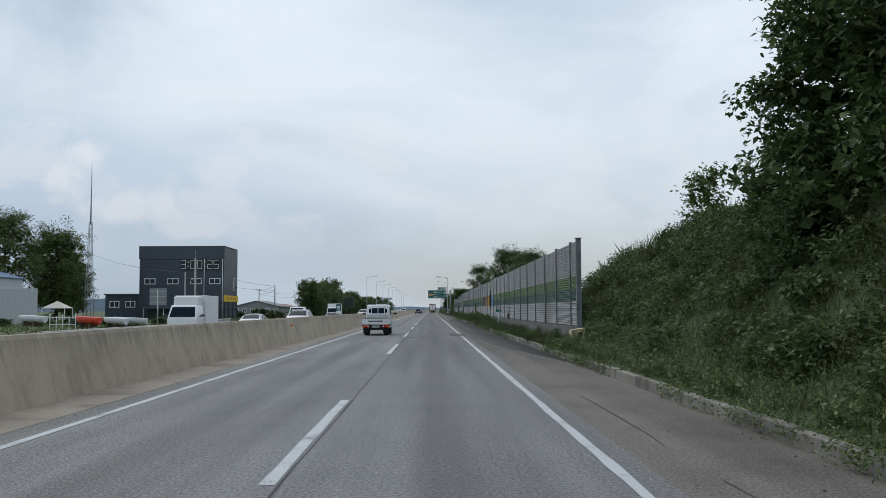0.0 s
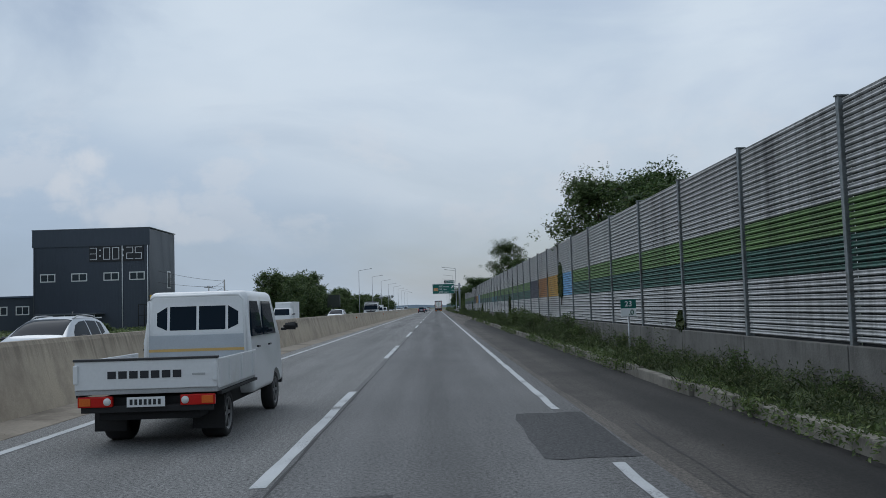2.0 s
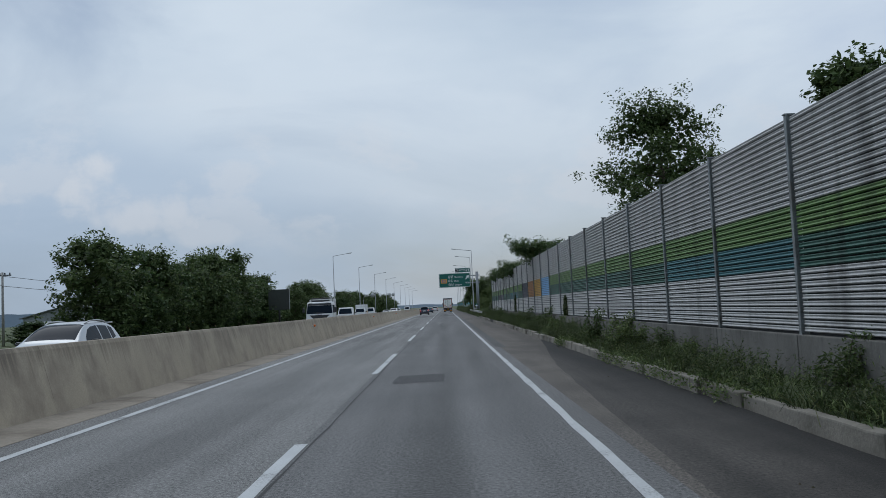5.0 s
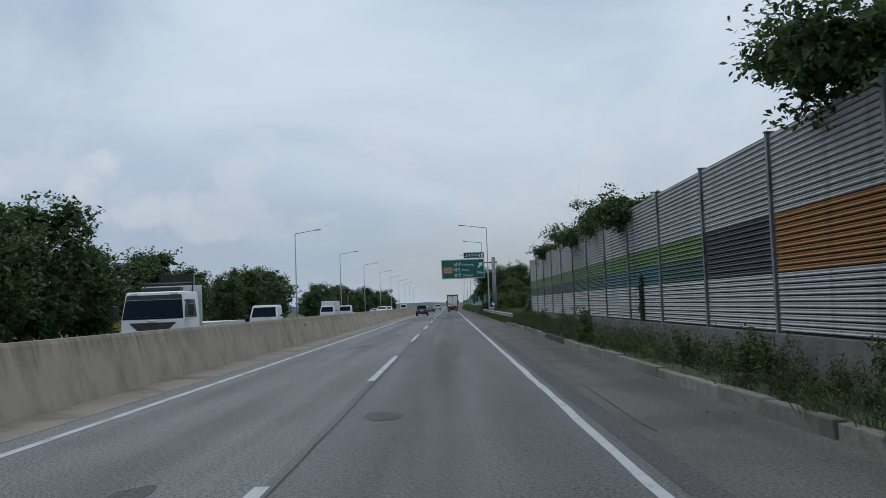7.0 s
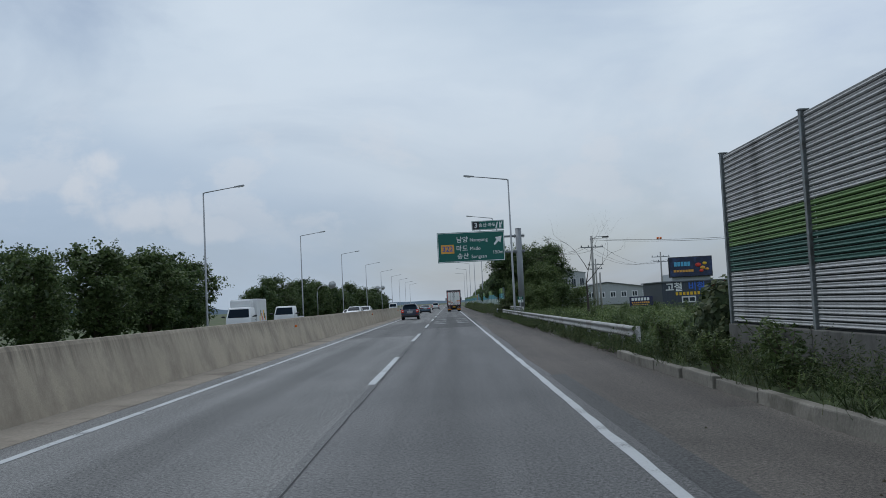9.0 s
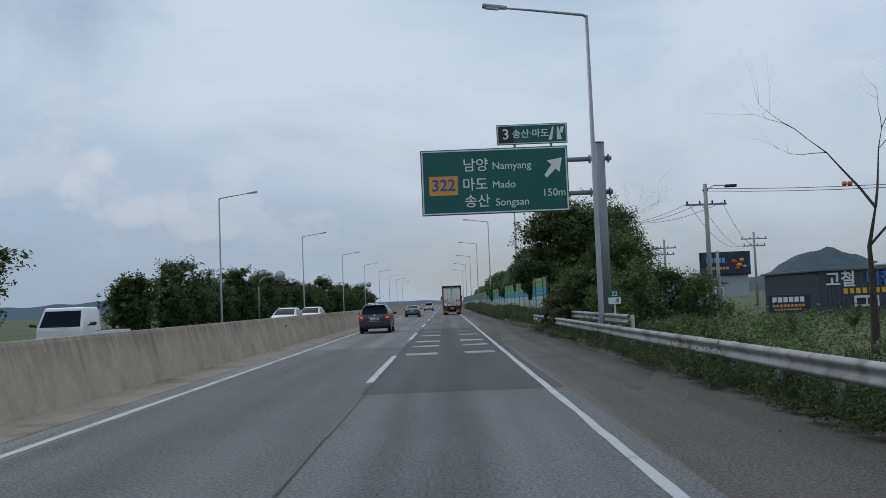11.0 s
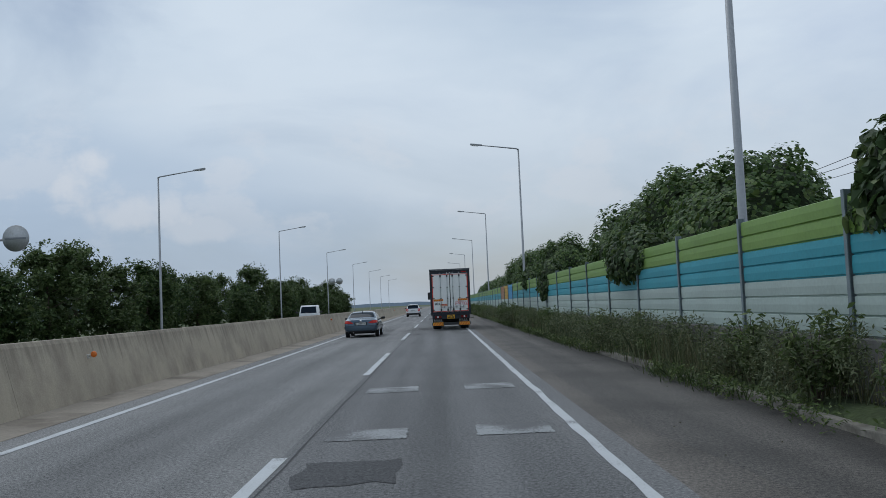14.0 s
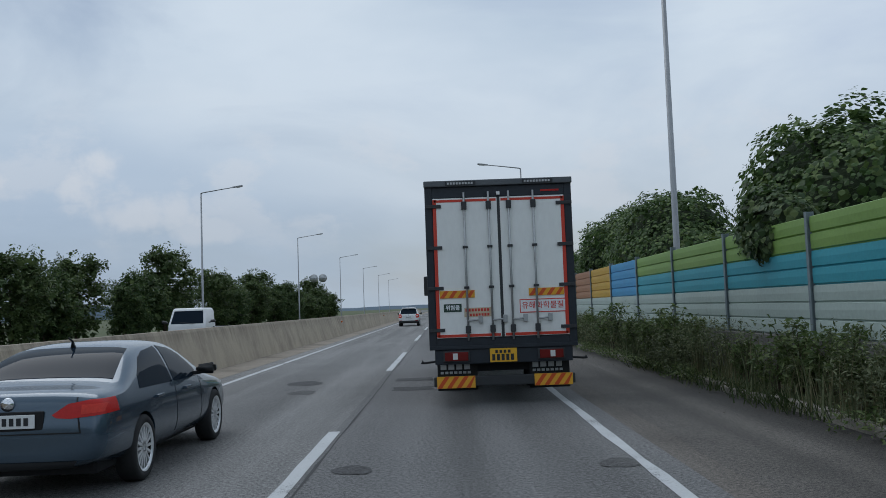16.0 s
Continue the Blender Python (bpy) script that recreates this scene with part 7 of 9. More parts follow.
def light_truck(at, label, box_h=0.0, bed_len=2.6, double=False, rz=180.0, cab_paint=None, name="light_truck", art=False):
    """A one-tonne cab-over truck; rear at y=0. box_h: height of a closed van box; else an open flatbed with drop sides."""
    paint = cab_paint or WHITE_PAINT
    t = thing(name, at, label, "truck", "", rz=rz)
    cab_len = 2.35 if double else 1.65
    y0, y1 = bed_len + 0.08, bed_len + 0.08 + cab_len
    hw = 0.84
    src = cab_solid(y0, y1, 0.42, 1.22, 1.94, hw)
    me = carved(src, 0, "DIFFERENCE", arches((y1 - 0.62,), 0.36, hw))
    put_mesh("cab", me, paint, t)
    part("chassis", new_box(-0.62, 0.62, 0.1, y1 - 0.1, 0.34, 0.62, 0.02), UNDER, t)
    doors = [(y1 - 1.35, y1 - 0.42)] + ([(y0 + 0.14, y1 - 1.45)] if double else [])
    for a, b in doors:
        put_mesh("side_window", met(src, both_sides([(a, 1.25), (a + 0.02, 1.78), (b - 0.22, 1.78), (b, 1.25)], 1.2), 0.004), GLASS_DARK, t)
        for s in (-1, 1):
            part("door_handle", new_box(s * (hw + 0.01) - 0.015, s * (hw + 0.01) + 0.015, a + 0.05, a + 0.2, 1.08, 1.11, 0.006), BLACK_GLOSS, t)
    bm = bmesh.new()
    prism(bm, [(-0.70, 1.27), (0.70, 1.27), (0.62, 1.82), (-0.62, 1.82)], "y", y1 - 0.7, y1 + 0.3)
    put_mesh("windscreen", met(src, bm, 0.004), GLASS_DARK, t)
    if double or not box_h:
        for i, (a, b) in enumerate(((-0.60, -0.45), (-0.41, -0.02), (0.02, 0.41), (0.45, 0.60))):
            bm = bmesh.new()
            prism(bm, [(a, 1.37 if i else 1.44), (b, 1.37 if i < 3 else 1.44), (b, 1.72 if i < 3 else 1.63), (a, 1.72 if i else 1.63)], "y", y0 - 0.2, y0 + 0.3)
            put_mesh("rear_window", met(src, bm, 0.004), GLASS_DARK, t)
        bm = bmesh.new()
        tube(bm, [(-0.72, y0 - 0.04, 0.85), (-0.70, y0 - 0.04, 1.80), (-0.62, y0 - 0.03, 1.88), (0.62, y0 - 0.03, 1.88), (0.70, y0 - 0.04, 1.80), (0.72, y0 - 0.04, 0.85)], 0.022, 8)
        part("cab_guard", bm, WHITE_PAINT, t)
        guard = new_box(-0.70, 0.70, y0 - 0.05, y0 - 0.02, 0.9, 1.30, 0.008)
        gp = part("guard_panel", guard, mat("guard_grey", (0.42, 0.45, 0.48), 0.5, metal=0.3, vary=0.1), t)
        part("guard_stripe", new_box(-0.70, 0.70, y0 - 0.055, y0 - 0.05, 1.06, 1.10), mat("stripe_tan", (0.55, 0.36, 0.12), 0.5, vary=0.1), gp)
    for s in (-1, 1):
        mirror(t, s, hw + 0.17, y1 - 0.32, 1.36, BLACK_GLOSS)
        part("headlight", new_box(s * 0.62 - 0.16, s * 0.62 + 0.16, y1 - 0.03, y1 + 0.012, 0.74, 0.92, 0.02), LENS, t)
        wheel_parts(t, s * 0.72, y1 - 0.62, 0.31, 0.19, s, 6, RIM_DARK)
        wheel_parts(t, s * 0.62, bed_len * 0.42, 0.30, 0.30, s, 6, RIM_DARK)
        part("mud_flap", new_box(s * 0.62 - 0.2, s * 0.62 + 0.2, bed_len * 0.42 - 0.42, bed_len * 0.42 - 0.40, 0.16, 0.58), BLACK, t)
    part("front_bumper", new_box(-0.82, 0.82, y1 - 0.06, y1 + 0.05, 0.38, 0.62, 0.03), TRIM, t)
    part("wiper", tube(bmesh.new(), [(-0.3, y1 - 0.01, 1.27), (0.28, y1 - 0.03, 1.33)], 0.012, 5), BLACK_GLOSS, t)
    if box_h:
        bw = 0.86
        body = part("van_box", new_box(-bw, bw, 0.0, bed_len, 0.72, 0.72 + box_h, 0.03), mat("box_white", (0.70, 0.71, 0.71), 0.5, vary=0.06, scale=0.8, dirt=(0.55, 0.54, 0.5), dirt_at=0.6), t)
        for s in (-1, 1):
            part("rear_door", new_box(s * 0.42 - 0.39, s * 0.42 + 0.39, -0.02, 0.0, 0.78, 0.66 + box_h, 0.006), WHITE_PAINT, body)
        part("roof_fairing", new_box(-0.68, 0.68, y0 + 0.05, y1 - 0.75, 1.92, 0.72 + box_h - 0.06, 0.08), paint, t)
        if art:
            for i in range(7):
                c = (SIGN_ORANGE, LEAF_C, SIGN_YELLOW, SIGN_RED)[i % 4]
                y = 0.35 + 0.28 * i
                part("painted_fruit", new_box(-bw - 0.004, -bw - 0.002, y, y + 0.24, 1.0 + 0.16 * (i % 3), 1.3 + 0.2 * (i % 3)), c, body)
    else:
        bw = 0.86
        part("bed_floor", new_box(-bw, bw, 0.0, bed_len, 0.66, 0.72, 0.01), mat("bed_steel", (0.42, 0.43, 0.43), 0.6, metal=0.3, vary=0.2), t)
        for s in (-1, 1):
            sd = part("drop_side", new_box(s * bw - 0.02, s * bw + 0.02, 0.05, bed_len, 0.70, 1.06, 0.01), WHITE_PAINT, t)
            for y in (0.5, 1.2, 1.9):
                part("rib", new_box(s * (bw + 0.03) - 0.012, s * (bw + 0.03) + 0.012, y, y + 0.05, 0.72, 1.04), WHITE_PAINT, sd)
            part("hook_rail", new_box(s * bw - 0.03, s * bw + 0.03, 0.1, bed_len, 0.62, 0.655), BLACK, t)
        gate = part("tailgate", new_box(-bw, bw, -0.02, 0.03, 0.72, 1.07, 0.012), WHITE_PAINT, t)
        part("top_rail", new_box(-bw - 0.015, bw + 0.015, -0.035, 0.045, 1.065, 1.095, 0.008), TRIM, gate)
        for k in range(7):
            part("lettering_bar", new_box(-0.46 + 0.1314 * k, -0.358 + 0.1314 * k, -0.025, -0.021, 0.85, 0.94), SIGN_BLACK, gate)
        part("emblem_bar", new_box(0.56, 0.72, -0.025, -0.02, 0.87, 0.895), GALV, gate)
        for s in (-1, 1):
            part("gate_latch", new_box(s * (bw - 0.02) - 0.03, s * (bw - 0.02) + 0.03, -0.045, 0.0, 0.80, 1.02, 0.01), WHITE_PAINT, gate)
    for s in (-1, 1):
        lo = part("tail_light", new_box(s * 0.62 - 0.21, s * 0.62 + 0.21, -0.01, 0.05, 0.51, 0.64, 0.015), TAIL_RED, t)
        part("indicator", new_box(s * 0.74 - 0.07, s * 0.74 + 0.07, -0.016, -0.008, 0.53, 0.62, 0.004), TAIL_AMBER, lo)
        bm = lathe(bmesh.new(), [(-0.005, 0.0), (-0.006, 0.045), (0.02, 0.05)], "y", 14)
        q = part("reversing_lamp", bm, LENS, lo)
        q.location = (s * 0.47, -0.012, 0.575)
    part("rear_bumper", new_box(-0.8, 0.8, 0.02, 0.08, 0.44, 0.52, 0.01), BLACK, t)
    number_plate(t, -0.01, 0.565, 0.46, 0.12)
    src.free()
    return t


def heavy_flatbed(at, label):
    """A large cab-over truck seen from its front; front faces local +y."""
    t = thing("heavy_truck", at, label, "truck", "", rz=180)
    L = 9.0
    src = cab_solid(L - 2.1, L, 0.6, 1.45, 2.45, 1.18, 0.28, 0.02)
    put_mesh("cab", carved(src, 0, "DIFFERENCE", arches((L - 1.3,), 0.62, 1.2)), WHITE_PAINT, t)
    bm = bmesh.new()
    prism(bm, [(-1.10, 1.46), (1.10, 1.46), (1.02, 2.15), (-1.02, 2.15)], "y", L - 0.8, L + 0.3)
    put_mesh("windscreen", met(src, bm, 0.005), GLASS_DARK, t)
    bm = bmesh.new()
    prism(bm, [(-1.02, 2.17), (1.02, 2.17), (0.98, 2.33), (-0.98, 2.33)], "y", L - 0.8, L + 0.3)
    put_mesh("sun_visor", met(src, bm, 0.02), TRIM, t)
    bm = bmesh.new()
    prism(bm, [(-0.55, 1.06), (0.55, 1.06), (0.85, 1.34), (-0.85, 1.34)], "y", L - 0.5, L + 0.3)
    put_mesh("grille", met(src, bm, 0.012), TRIM, t)
    put_mesh("side_window", met(src, both_sides([(L - 1.5, 1.5), (L - 1.48, 2.15), (L - 0.45, 2.15), (L - 0.2, 1.5)], 1.6), 0.005), GLASS_DARK, t)
    part("emblem", new_box(-0.16, 0.16, L - 0.01, L + 0.02, 1.33, 1.43, 0.02), CHROME, t)
    for s in (-1, 1):
        part("wing_mirror", new_box(s * 1.36 - 0.1, s * 1.36 + 0.1, L - 0.22, L - 0.1, 1.55, 1.98, 0.04), BLACK_GLOSS, t)
        part("mirror_arm", tube(bmesh.new(), [(s * 1.1, L - 0.2, 2.1), (s * 1.34, L - 0.16, 2.06), (s * 1.36, L - 0.16, 1.9)], 0.02, 6), BLACK, t)
        part("wiper", tube(bmesh.new(), [(s * 0.15 - 0.25, L + 0.0, 1.50), (s * 0.15 + 0.4, L - 0.02, 1.56)], 0.015, 5), BLACK_GLOSS, t)
        part("visor_lamp", new_box(s * 0.72 - 0.13, s * 0.72 + 0.13, L - 0.32, L - 0.20, 2.33, 2.42, 0.02), LENS, t)
        part("headlight", new_box(s * 0.95 - 0.2, s * 0.95 + 0.2, L - 0.05, L + 0.04, 0.82, 1.05, 0.03), LENS, t)
        for y in (L - 1.3, 2.0, 0.8):
            wheel_parts(t, s * 1.02, y, 0.5, 0.32, s, 8, RIM_DARK)
    part("front_bumper", new_box(-1.2, 1.2, L - 0.1, L + 0.08, 0.45, 0.85, 0.05), WHITE_PAINT, t)
    part("bed", new_box(-1.2, 1.2, 0.0, L - 2.3, 1.05, 1.25, 0.02), mat("bed_white", (0.6, 0.6, 0.58), 0.6, vary=0.15), t)
    part("head_board", new_box(-1.15, 1.15, L - 2.32, L - 2.22, 1.2, 2.7, 0.03), mat("bed_white", (0.6, 0.6, 0.58)), t)
    part("light_bar", new_box(-0.75, 0.75, L - 1.3, L - 0.9, 2.48, 2.62, 0.04), TRIM, t)
    part("roof_rack", tube(bmesh.new(), [(-0.9, L - 1.9, 2.4), (-0.9, L - 1.9, 2.78), (0.9, L - 1.9, 2.78), (0.9, L - 1.9, 2.4)], 0.05, 6), TRIM, t)
    src.free()
    return t


def stripe_board(parent, name, x0, x1, y, z0, z1, n=5):
    """Orange and yellow slanted warning stripes on a thin plate."""
    p = part(name, new_box(x0, x1, y - 0.012, y, z0, z1), mat("stripe_yellow", (0.78, 0.40, 0.03), 0.4, vary=0.08), parent)
    bm = bmesh.new()
    w = (x1 - x0) / n
    h = z1 - z0
    for i in range(n):
        a = x0 + i * w
        pts = [(a, z0 + 0.003), (a + w * 0.48, z0 + 0.003), (min(a + w * 0.48 + h * 0.7, x1), z1 - 0.003), (min(a + h * 0.7, x1), z1 - 0.003)]
        prism(bm, pts, "y", y - 0.015, y - 0.0125)
    part("stripes", bm, mat("stripe_orange", (0.62, 0.085, 0.015), 0.4, vary=0.08), p)
    return p


def box_truck(at):
    """The tall white box lorry: rear face at y=0, cab far in front."""
    t = thing("box_truck", at, "tall white box lorry with dark frame, red tape and hazard stripes", "truck")
    W, H, L = 1.205, 3.66, 7.2
    FRAME = mat("truck_frame", (0.022, 0.028, 0.037), 0.5, metal=0.2, vary=0.2, scale=2, fine=20)
    DOORW = mat("truck_door_white", (0.87, 0.875, 0.84), 0.45, vary=0.05, scale=0.8, fine=20, dirt=(0.72, 0.71, 0.66), dirt_at=0.58, stretch=(1, 1, 0.4))
    TAPE = mat("red_tape", (0.60, 0.045, 0.02), 0.4, vary=0.12)
    cargo = part("cargo_box", new_box(-W + 0.02, W - 0.02, 0.05, L, 0.98, H - 0.03, 0.03), mat("box_side", (0.30, 0.32, 0.34), 0.5, metal=0.2, vary=0.1), t)
    bm = bmesh.new()
    box(bm, -W, -1.08, 0.0, 0.16, 0.96, H - 0.02, 0.012)
    box(bm, 1.08, W, 0.0, 0.16, 0.96, H - 0.02, 0.012)
    box(bm, -1.08, 1.08, 0.002, 0.16, 3.38, H - 0.1, 0.01)
    box(bm, -1.08, 1.08, 0.002, 0.16, 0.96, 1.08, 0.01)
    part("rear_frame", bm, FRAME, cargo)
    bm = box(bmesh.new(), -W - 0.01, W + 0.01, -0.06, 0.10, H - 0.1, H, 0.015)
    cap = part("roof_edge", bm, mat("roof_edge_grey", (0.11, 0.12, 0.13), 0.5, metal=0.3, vary=0.15), cargo)
    for x0, x1 in ((-0.86, -0.36), (0.40, 0.90)):
        nb = part("name_strip", new_box(x0, x1, -0.068, -0.06, H - 0.085, H - 0.02), SIGN_BLACK, cap)
        tagged(part("strip_bars", bars(bmesh.new(), x0 + 0.03, x1 - 0.03, -0.0682, H - 0.07, H - 0.035, 9, 0.35), GALV, nb), kind="stuff")
    bm = box(bmesh.new(), 0.70, 1.0, -0.01, 0.002, 3.44, 3.47)
    part("marker_lamp", bm, TAIL_RED, cargo)
    for s in (-1, 1):
        x0, x1 = sorted((s * 0.02, s * 1.075))
        door = part("rear_door", new_box(x0, x1, -0.025, 0.03, 1.09, 3.37, 0.008), DOORW, cargo)
        bm = bmesh.new()
        e = s * 1.075
        box(bm, min(e, e - s * 0.055), max(e, e - s * 0.055), -0.03, -0.024, 1.11, 3.35)
        box(bm, x0 + 0.02, x1 - 0.02, -0.03, -0.024, 3.305, 3.345)
        box(bm, x0 + 0.02, x1 - 0.02, -0.03, -0.024, 1.10, 1.145)
        part("red_tape", bm, TAPE, door)
        for x in (0.165, 0.565):
            bar = part("lock_bar", tube(bmesh.new(), [(s * x, -0.06, 1.04), (s * x, -0.06, 3.46)], 0.018, 8), GALV, door)
            for z, hh in ((3.24, 0.065), (2.56, 0.02), (1.90, 0.02), (1.22, 0.06)):
                part("bar_guide", new_box(s * x - 0.042, s * x + 0.042, -0.085, -0.024, z - hh, z + hh, 0.008), TRIM, bar)
            part("lock_handle", tube(bmesh.new(), [(s * x, -0.075, 1.36), (s * x + 0.22 * (1 if x < 0.3 else 1), -0.075, 1.38)], 0.016, 6), GALV, bar)
            part("handle_catch", new_box(s * x + 0.17, s * x + 0.24, -0.09, -0.024, 1.32, 1.44, 0.008), GALV, bar)
        for z in (3.24, 2.56, 1.90, 1.22):
            part("hinge", new_box(min(s * 1.20, s * 0.94), max(s * 1.20, s * 0.94), -0.05, -0.022, z - 0.028, z + 0.028, 0.006), TRIM, door)
        sb = sorted((s * 0.44, s * 1.01))
        stripe_board(door, "hazard_tape", sb[0], sb[1], -0.026, 1.735, 1.855, 4)
        # lamps, flaps, under-run bars
        lb = part("lamp_housing", new_box(s * 0.77 - 0.22, s * 0.77 + 0.22, -0.02, 0.12, 0.70, 0.88, 0.015), TRIM, t)
        part("tail_light", new_box(s * 0.77 - 0.19, s * 0.77 + 0.19, -0.03, -0.018, 0.72, 0.86, 0.008), TAIL_DIM, lb)
        part("reversing_lamp", new_box(s * 0.79 - 0.04, s * 0.79 + 0.04, -0.038, -0.028, 0.74, 0.84, 0.006), LENS, lb)
        fl = part("mud_flap", new_box(s * 0.76 - 0.33, s * 0.76 + 0.33, 0.28, 0.30, 0.22, 0.72), BLACK, t)
        for n, gap, z0, z1 in ((4, 0.25, 0.56, 0.66), (7, 0.3, 0.49, 0.53)):
            w = 0.52 / n
            for k in range(n):
                x0 = s * 0.76 - 0.28 + k * w
                part("flap_bar", new_box(x0, x0 + (1 - gap) * w, 0.275, 0.279, z0, z1), GALV, fl)
        stripe_board(t, "warning_board", s * 0.79 - 0.31, s * 0.79 + 0.31, 0.02, 0.28, 0.47, 4)
        for y in (3.1,):
            wheel_parts(t, s * 0.86, y, 0.44, 0.52, s, 8, RIM_DARK)
        wheel_parts(t, s * 1.0, 7.6, 0.44, 0.28, s, 8, RIM_DARK)
        part("marker_arm", tube(bmesh.new(), [(s * 1.0, 0.1, 0.72), (s * 1.30, 0.0, 0.70), (s * 1.34, 0.0, 0.72)], [0.018, 0.018, 0.035], 8), BLACK, t)
        part("wing_mirror", new_box(s * 1.36 - 0.1, s * 1.36 + 0.1, 8.2, 8.3, 1.9, 2.4, 0.03), BLACK_GLOSS, t)
    part("centre_seal", new_box(-0.024, 0.024, -0.03, 0.02, 1.09, 3.37, 0.006), TRIM, cargo)
    part("top_light", new_box(-0.03, 0.03, -0.05, 0.0, 3.40, 3.46, 0.01), LENS, cargo)
    part("rear_sill", new_box(-W, W, -0.01, 0.2, 0.90, 0.965, 0.01), FRAME, t)
    part("bumper_beam", new_box(-1.12, 1.12, 0.02, 0.14, 0.66, 0.90, 0.015), FRAME, t)
    part("underrun_bar", new_box(-1.15, 1.15, 0.06, 0.16, 0.30, 0.46, 0.015), TRIM, t)
    part("chassis", new_box(-0.45, 0.45, 0.3, 8.6, 0.52, 0.96, 0.02), UNDER, t)
    part("axle", tube(bmesh.new(), [(-0.9, 3.1, 0.44), (0.9, 3.1, 0.44)], 0.12, 10), UNDER, t)
    number_plate(t, -0.012, 0.79, 0.44, 0.22, True, x=-0.01)
    src = cab_solid(L + 0.15, 9.1, 0.7, 1.7, 2.9, 1.15, 0.3, 0.02)
    me = bpy.data.meshes.new("cab")
    src.to_mesh(me)
    src.free()
    put_mesh("cab", me, WHITE_PAINT, t)
    # notices on the doors
    nt = part("notice", new_box(0.29, 1.03, -0.031, -0.025, 1.47, 1.67), SIGN_WHITE, cargo)
    bm = bmesh.new()
    for a in ((0.285, 1.035, 1.665, 1.68), (0.285, 1.035, 1.46, 1.475), (0.285, 0.298, 1.475, 1.665), (1.022, 1.035, 1.475, 1.665)):
        box(bm, a[0], a[1], -0.033, -0.03, a[2], a[3])
    part("notice_border", bm, SIGN_RED, nt)
    text_part("notice_wording", "유해화학물질", 0.125, SIGN_RED, nt, upright(0.66, -0.032, 1.572), thick=0.002, bold=0.001)
    nt = part("notice", new_box(-0.95, -0.66, -0.031, -0.025, 1.51, 1.64), mat("notice_green_black", (0.02, 0.05, 0.03), 0.5), cargo)
    text_part("notice_wording", "위험물", 0.085, SIGN_WHITE, nt, upright(-0.805, -0.032, 1.575), thick=0.002, bold=0.002)
    nt = part("notice", new_box(-0.62, -0.18, -0.031, -0.025, 1.42, 1.57), mat("notice_tan", (0.62, 0.52, 0.36), 0.5), cargo)
    bm = bars(bmesh.new(), -0.60, -0.20, -0.0312, 1.51, 1.555, 8, 0.3)
    bars(bm, -0.58, -0.20, -0.0312, 1.435, 1.475, 8, 0.3)
    tagged(part("notice_bars", bm, SIGN_RED, nt), kind="stuff")
    return t


GREY_BLUE = mat("car_paint_grey_blue", (0.060, 0.095, 0.132), 0.24, metal=0.5, vary=0.06, scale=2, fine=40, coat=0.7)
NAVY = mat("car_paint_navy", (0.042, 0.052, 0.085), 0.30, metal=0.35, vary=0.06, scale=2, fine=40, coat=0.7)
SILVER = mat("car_paint_silver", (0.42, 0.44, 0.46), 0.35, metal=0.5, vary=0.05, scale=2, fine=40, coat=0.6)
DARK_GREY = mat("car_paint_dark_grey", (0.06, 0.065, 0.07), 0.35, metal=0.4, vary=0.05, scale=2, fine=40, coat=0.6)

def again(ob, at, label, rz=180.0):
    """The same model once more, elsewhere."""
    return tagged(copy_thing(ob, pose(*at, 0, 0, rz)), label)


box_truck((0.815, 341.15, 0))
sedan((-4.02, 334.7, 0), GREY_BLUE, "grey-blue four-door saloon car with alloy wheels, red tail lights")
suv((-4.05, 280.7, 0), NAVY, "dark blue compact off-road car with roof rails")
light_truck((-3.5, 52.2, 0), "white double-cab light pickup truck with drop-side bed", bed_len=2.2, double=True, rz=0, name="pickup_truck")
# traffic on the other carriageway
van = light_truck((-13.6, 49.8, 0), "white light truck with a tall closed van box", box_h=1.75, bed_len=2.9, name="box_van")
estate = suv((-10.2, 67.0, 0), SILVER, "silver estate car facing along the opposite carriageway", rz=180)
saloon = sedan((-13.5, 66.0, 0), SILVER, "silver saloon car facing along the opposite carriageway", rz=180)
flat = light_truck((-13.9, 92.0, 0), "white light flatbed truck on the opposite carriageway")
sedan((-10.2, 91.0, 0), DARK_GREY, "dark grey saloon car on the opposite carriageway", rz=180)
again(van, (-13.7, 123.5, 0), "white light truck with a closed van box beside roadside trees")
again(estate, (-10.3, 134.0, 0), "silver estate car behind the median barrier")
heavy_flatbed((-10.5, 190.6, 0), "large white flatbed lorry with roof light bar")
again(flat, (-10.4, 204.0, 0), "white light flatbed truck behind a large lorry")
light_truck((-13.6, 252.5, 0), "white delivery truck with painted fruit on its box", box_h=1.75, bed_len=3.0, name="box_van", art=True)
again(flat, (-13.2, 265.5, 0), "white light flatbed truck beside a lamp post")
white_estate = suv((-10.7, 292.0, 0), WHITE_PAINT, "white estate car on the opposite carriageway", rz=180)
again(white_estate, (-10.5, 301.5, 0), "white estate car following another white one")
again(saloon, (-13.6, 312.0, 0), "silver saloon car near a round sign")
again(flat, (-11.2, 368.5, 0), "white light flatbed truck beside leafy roadside trees")
again(white_estate, (-3.4, 404.0, 0), "white estate car far ahead in the passing lane", 0)

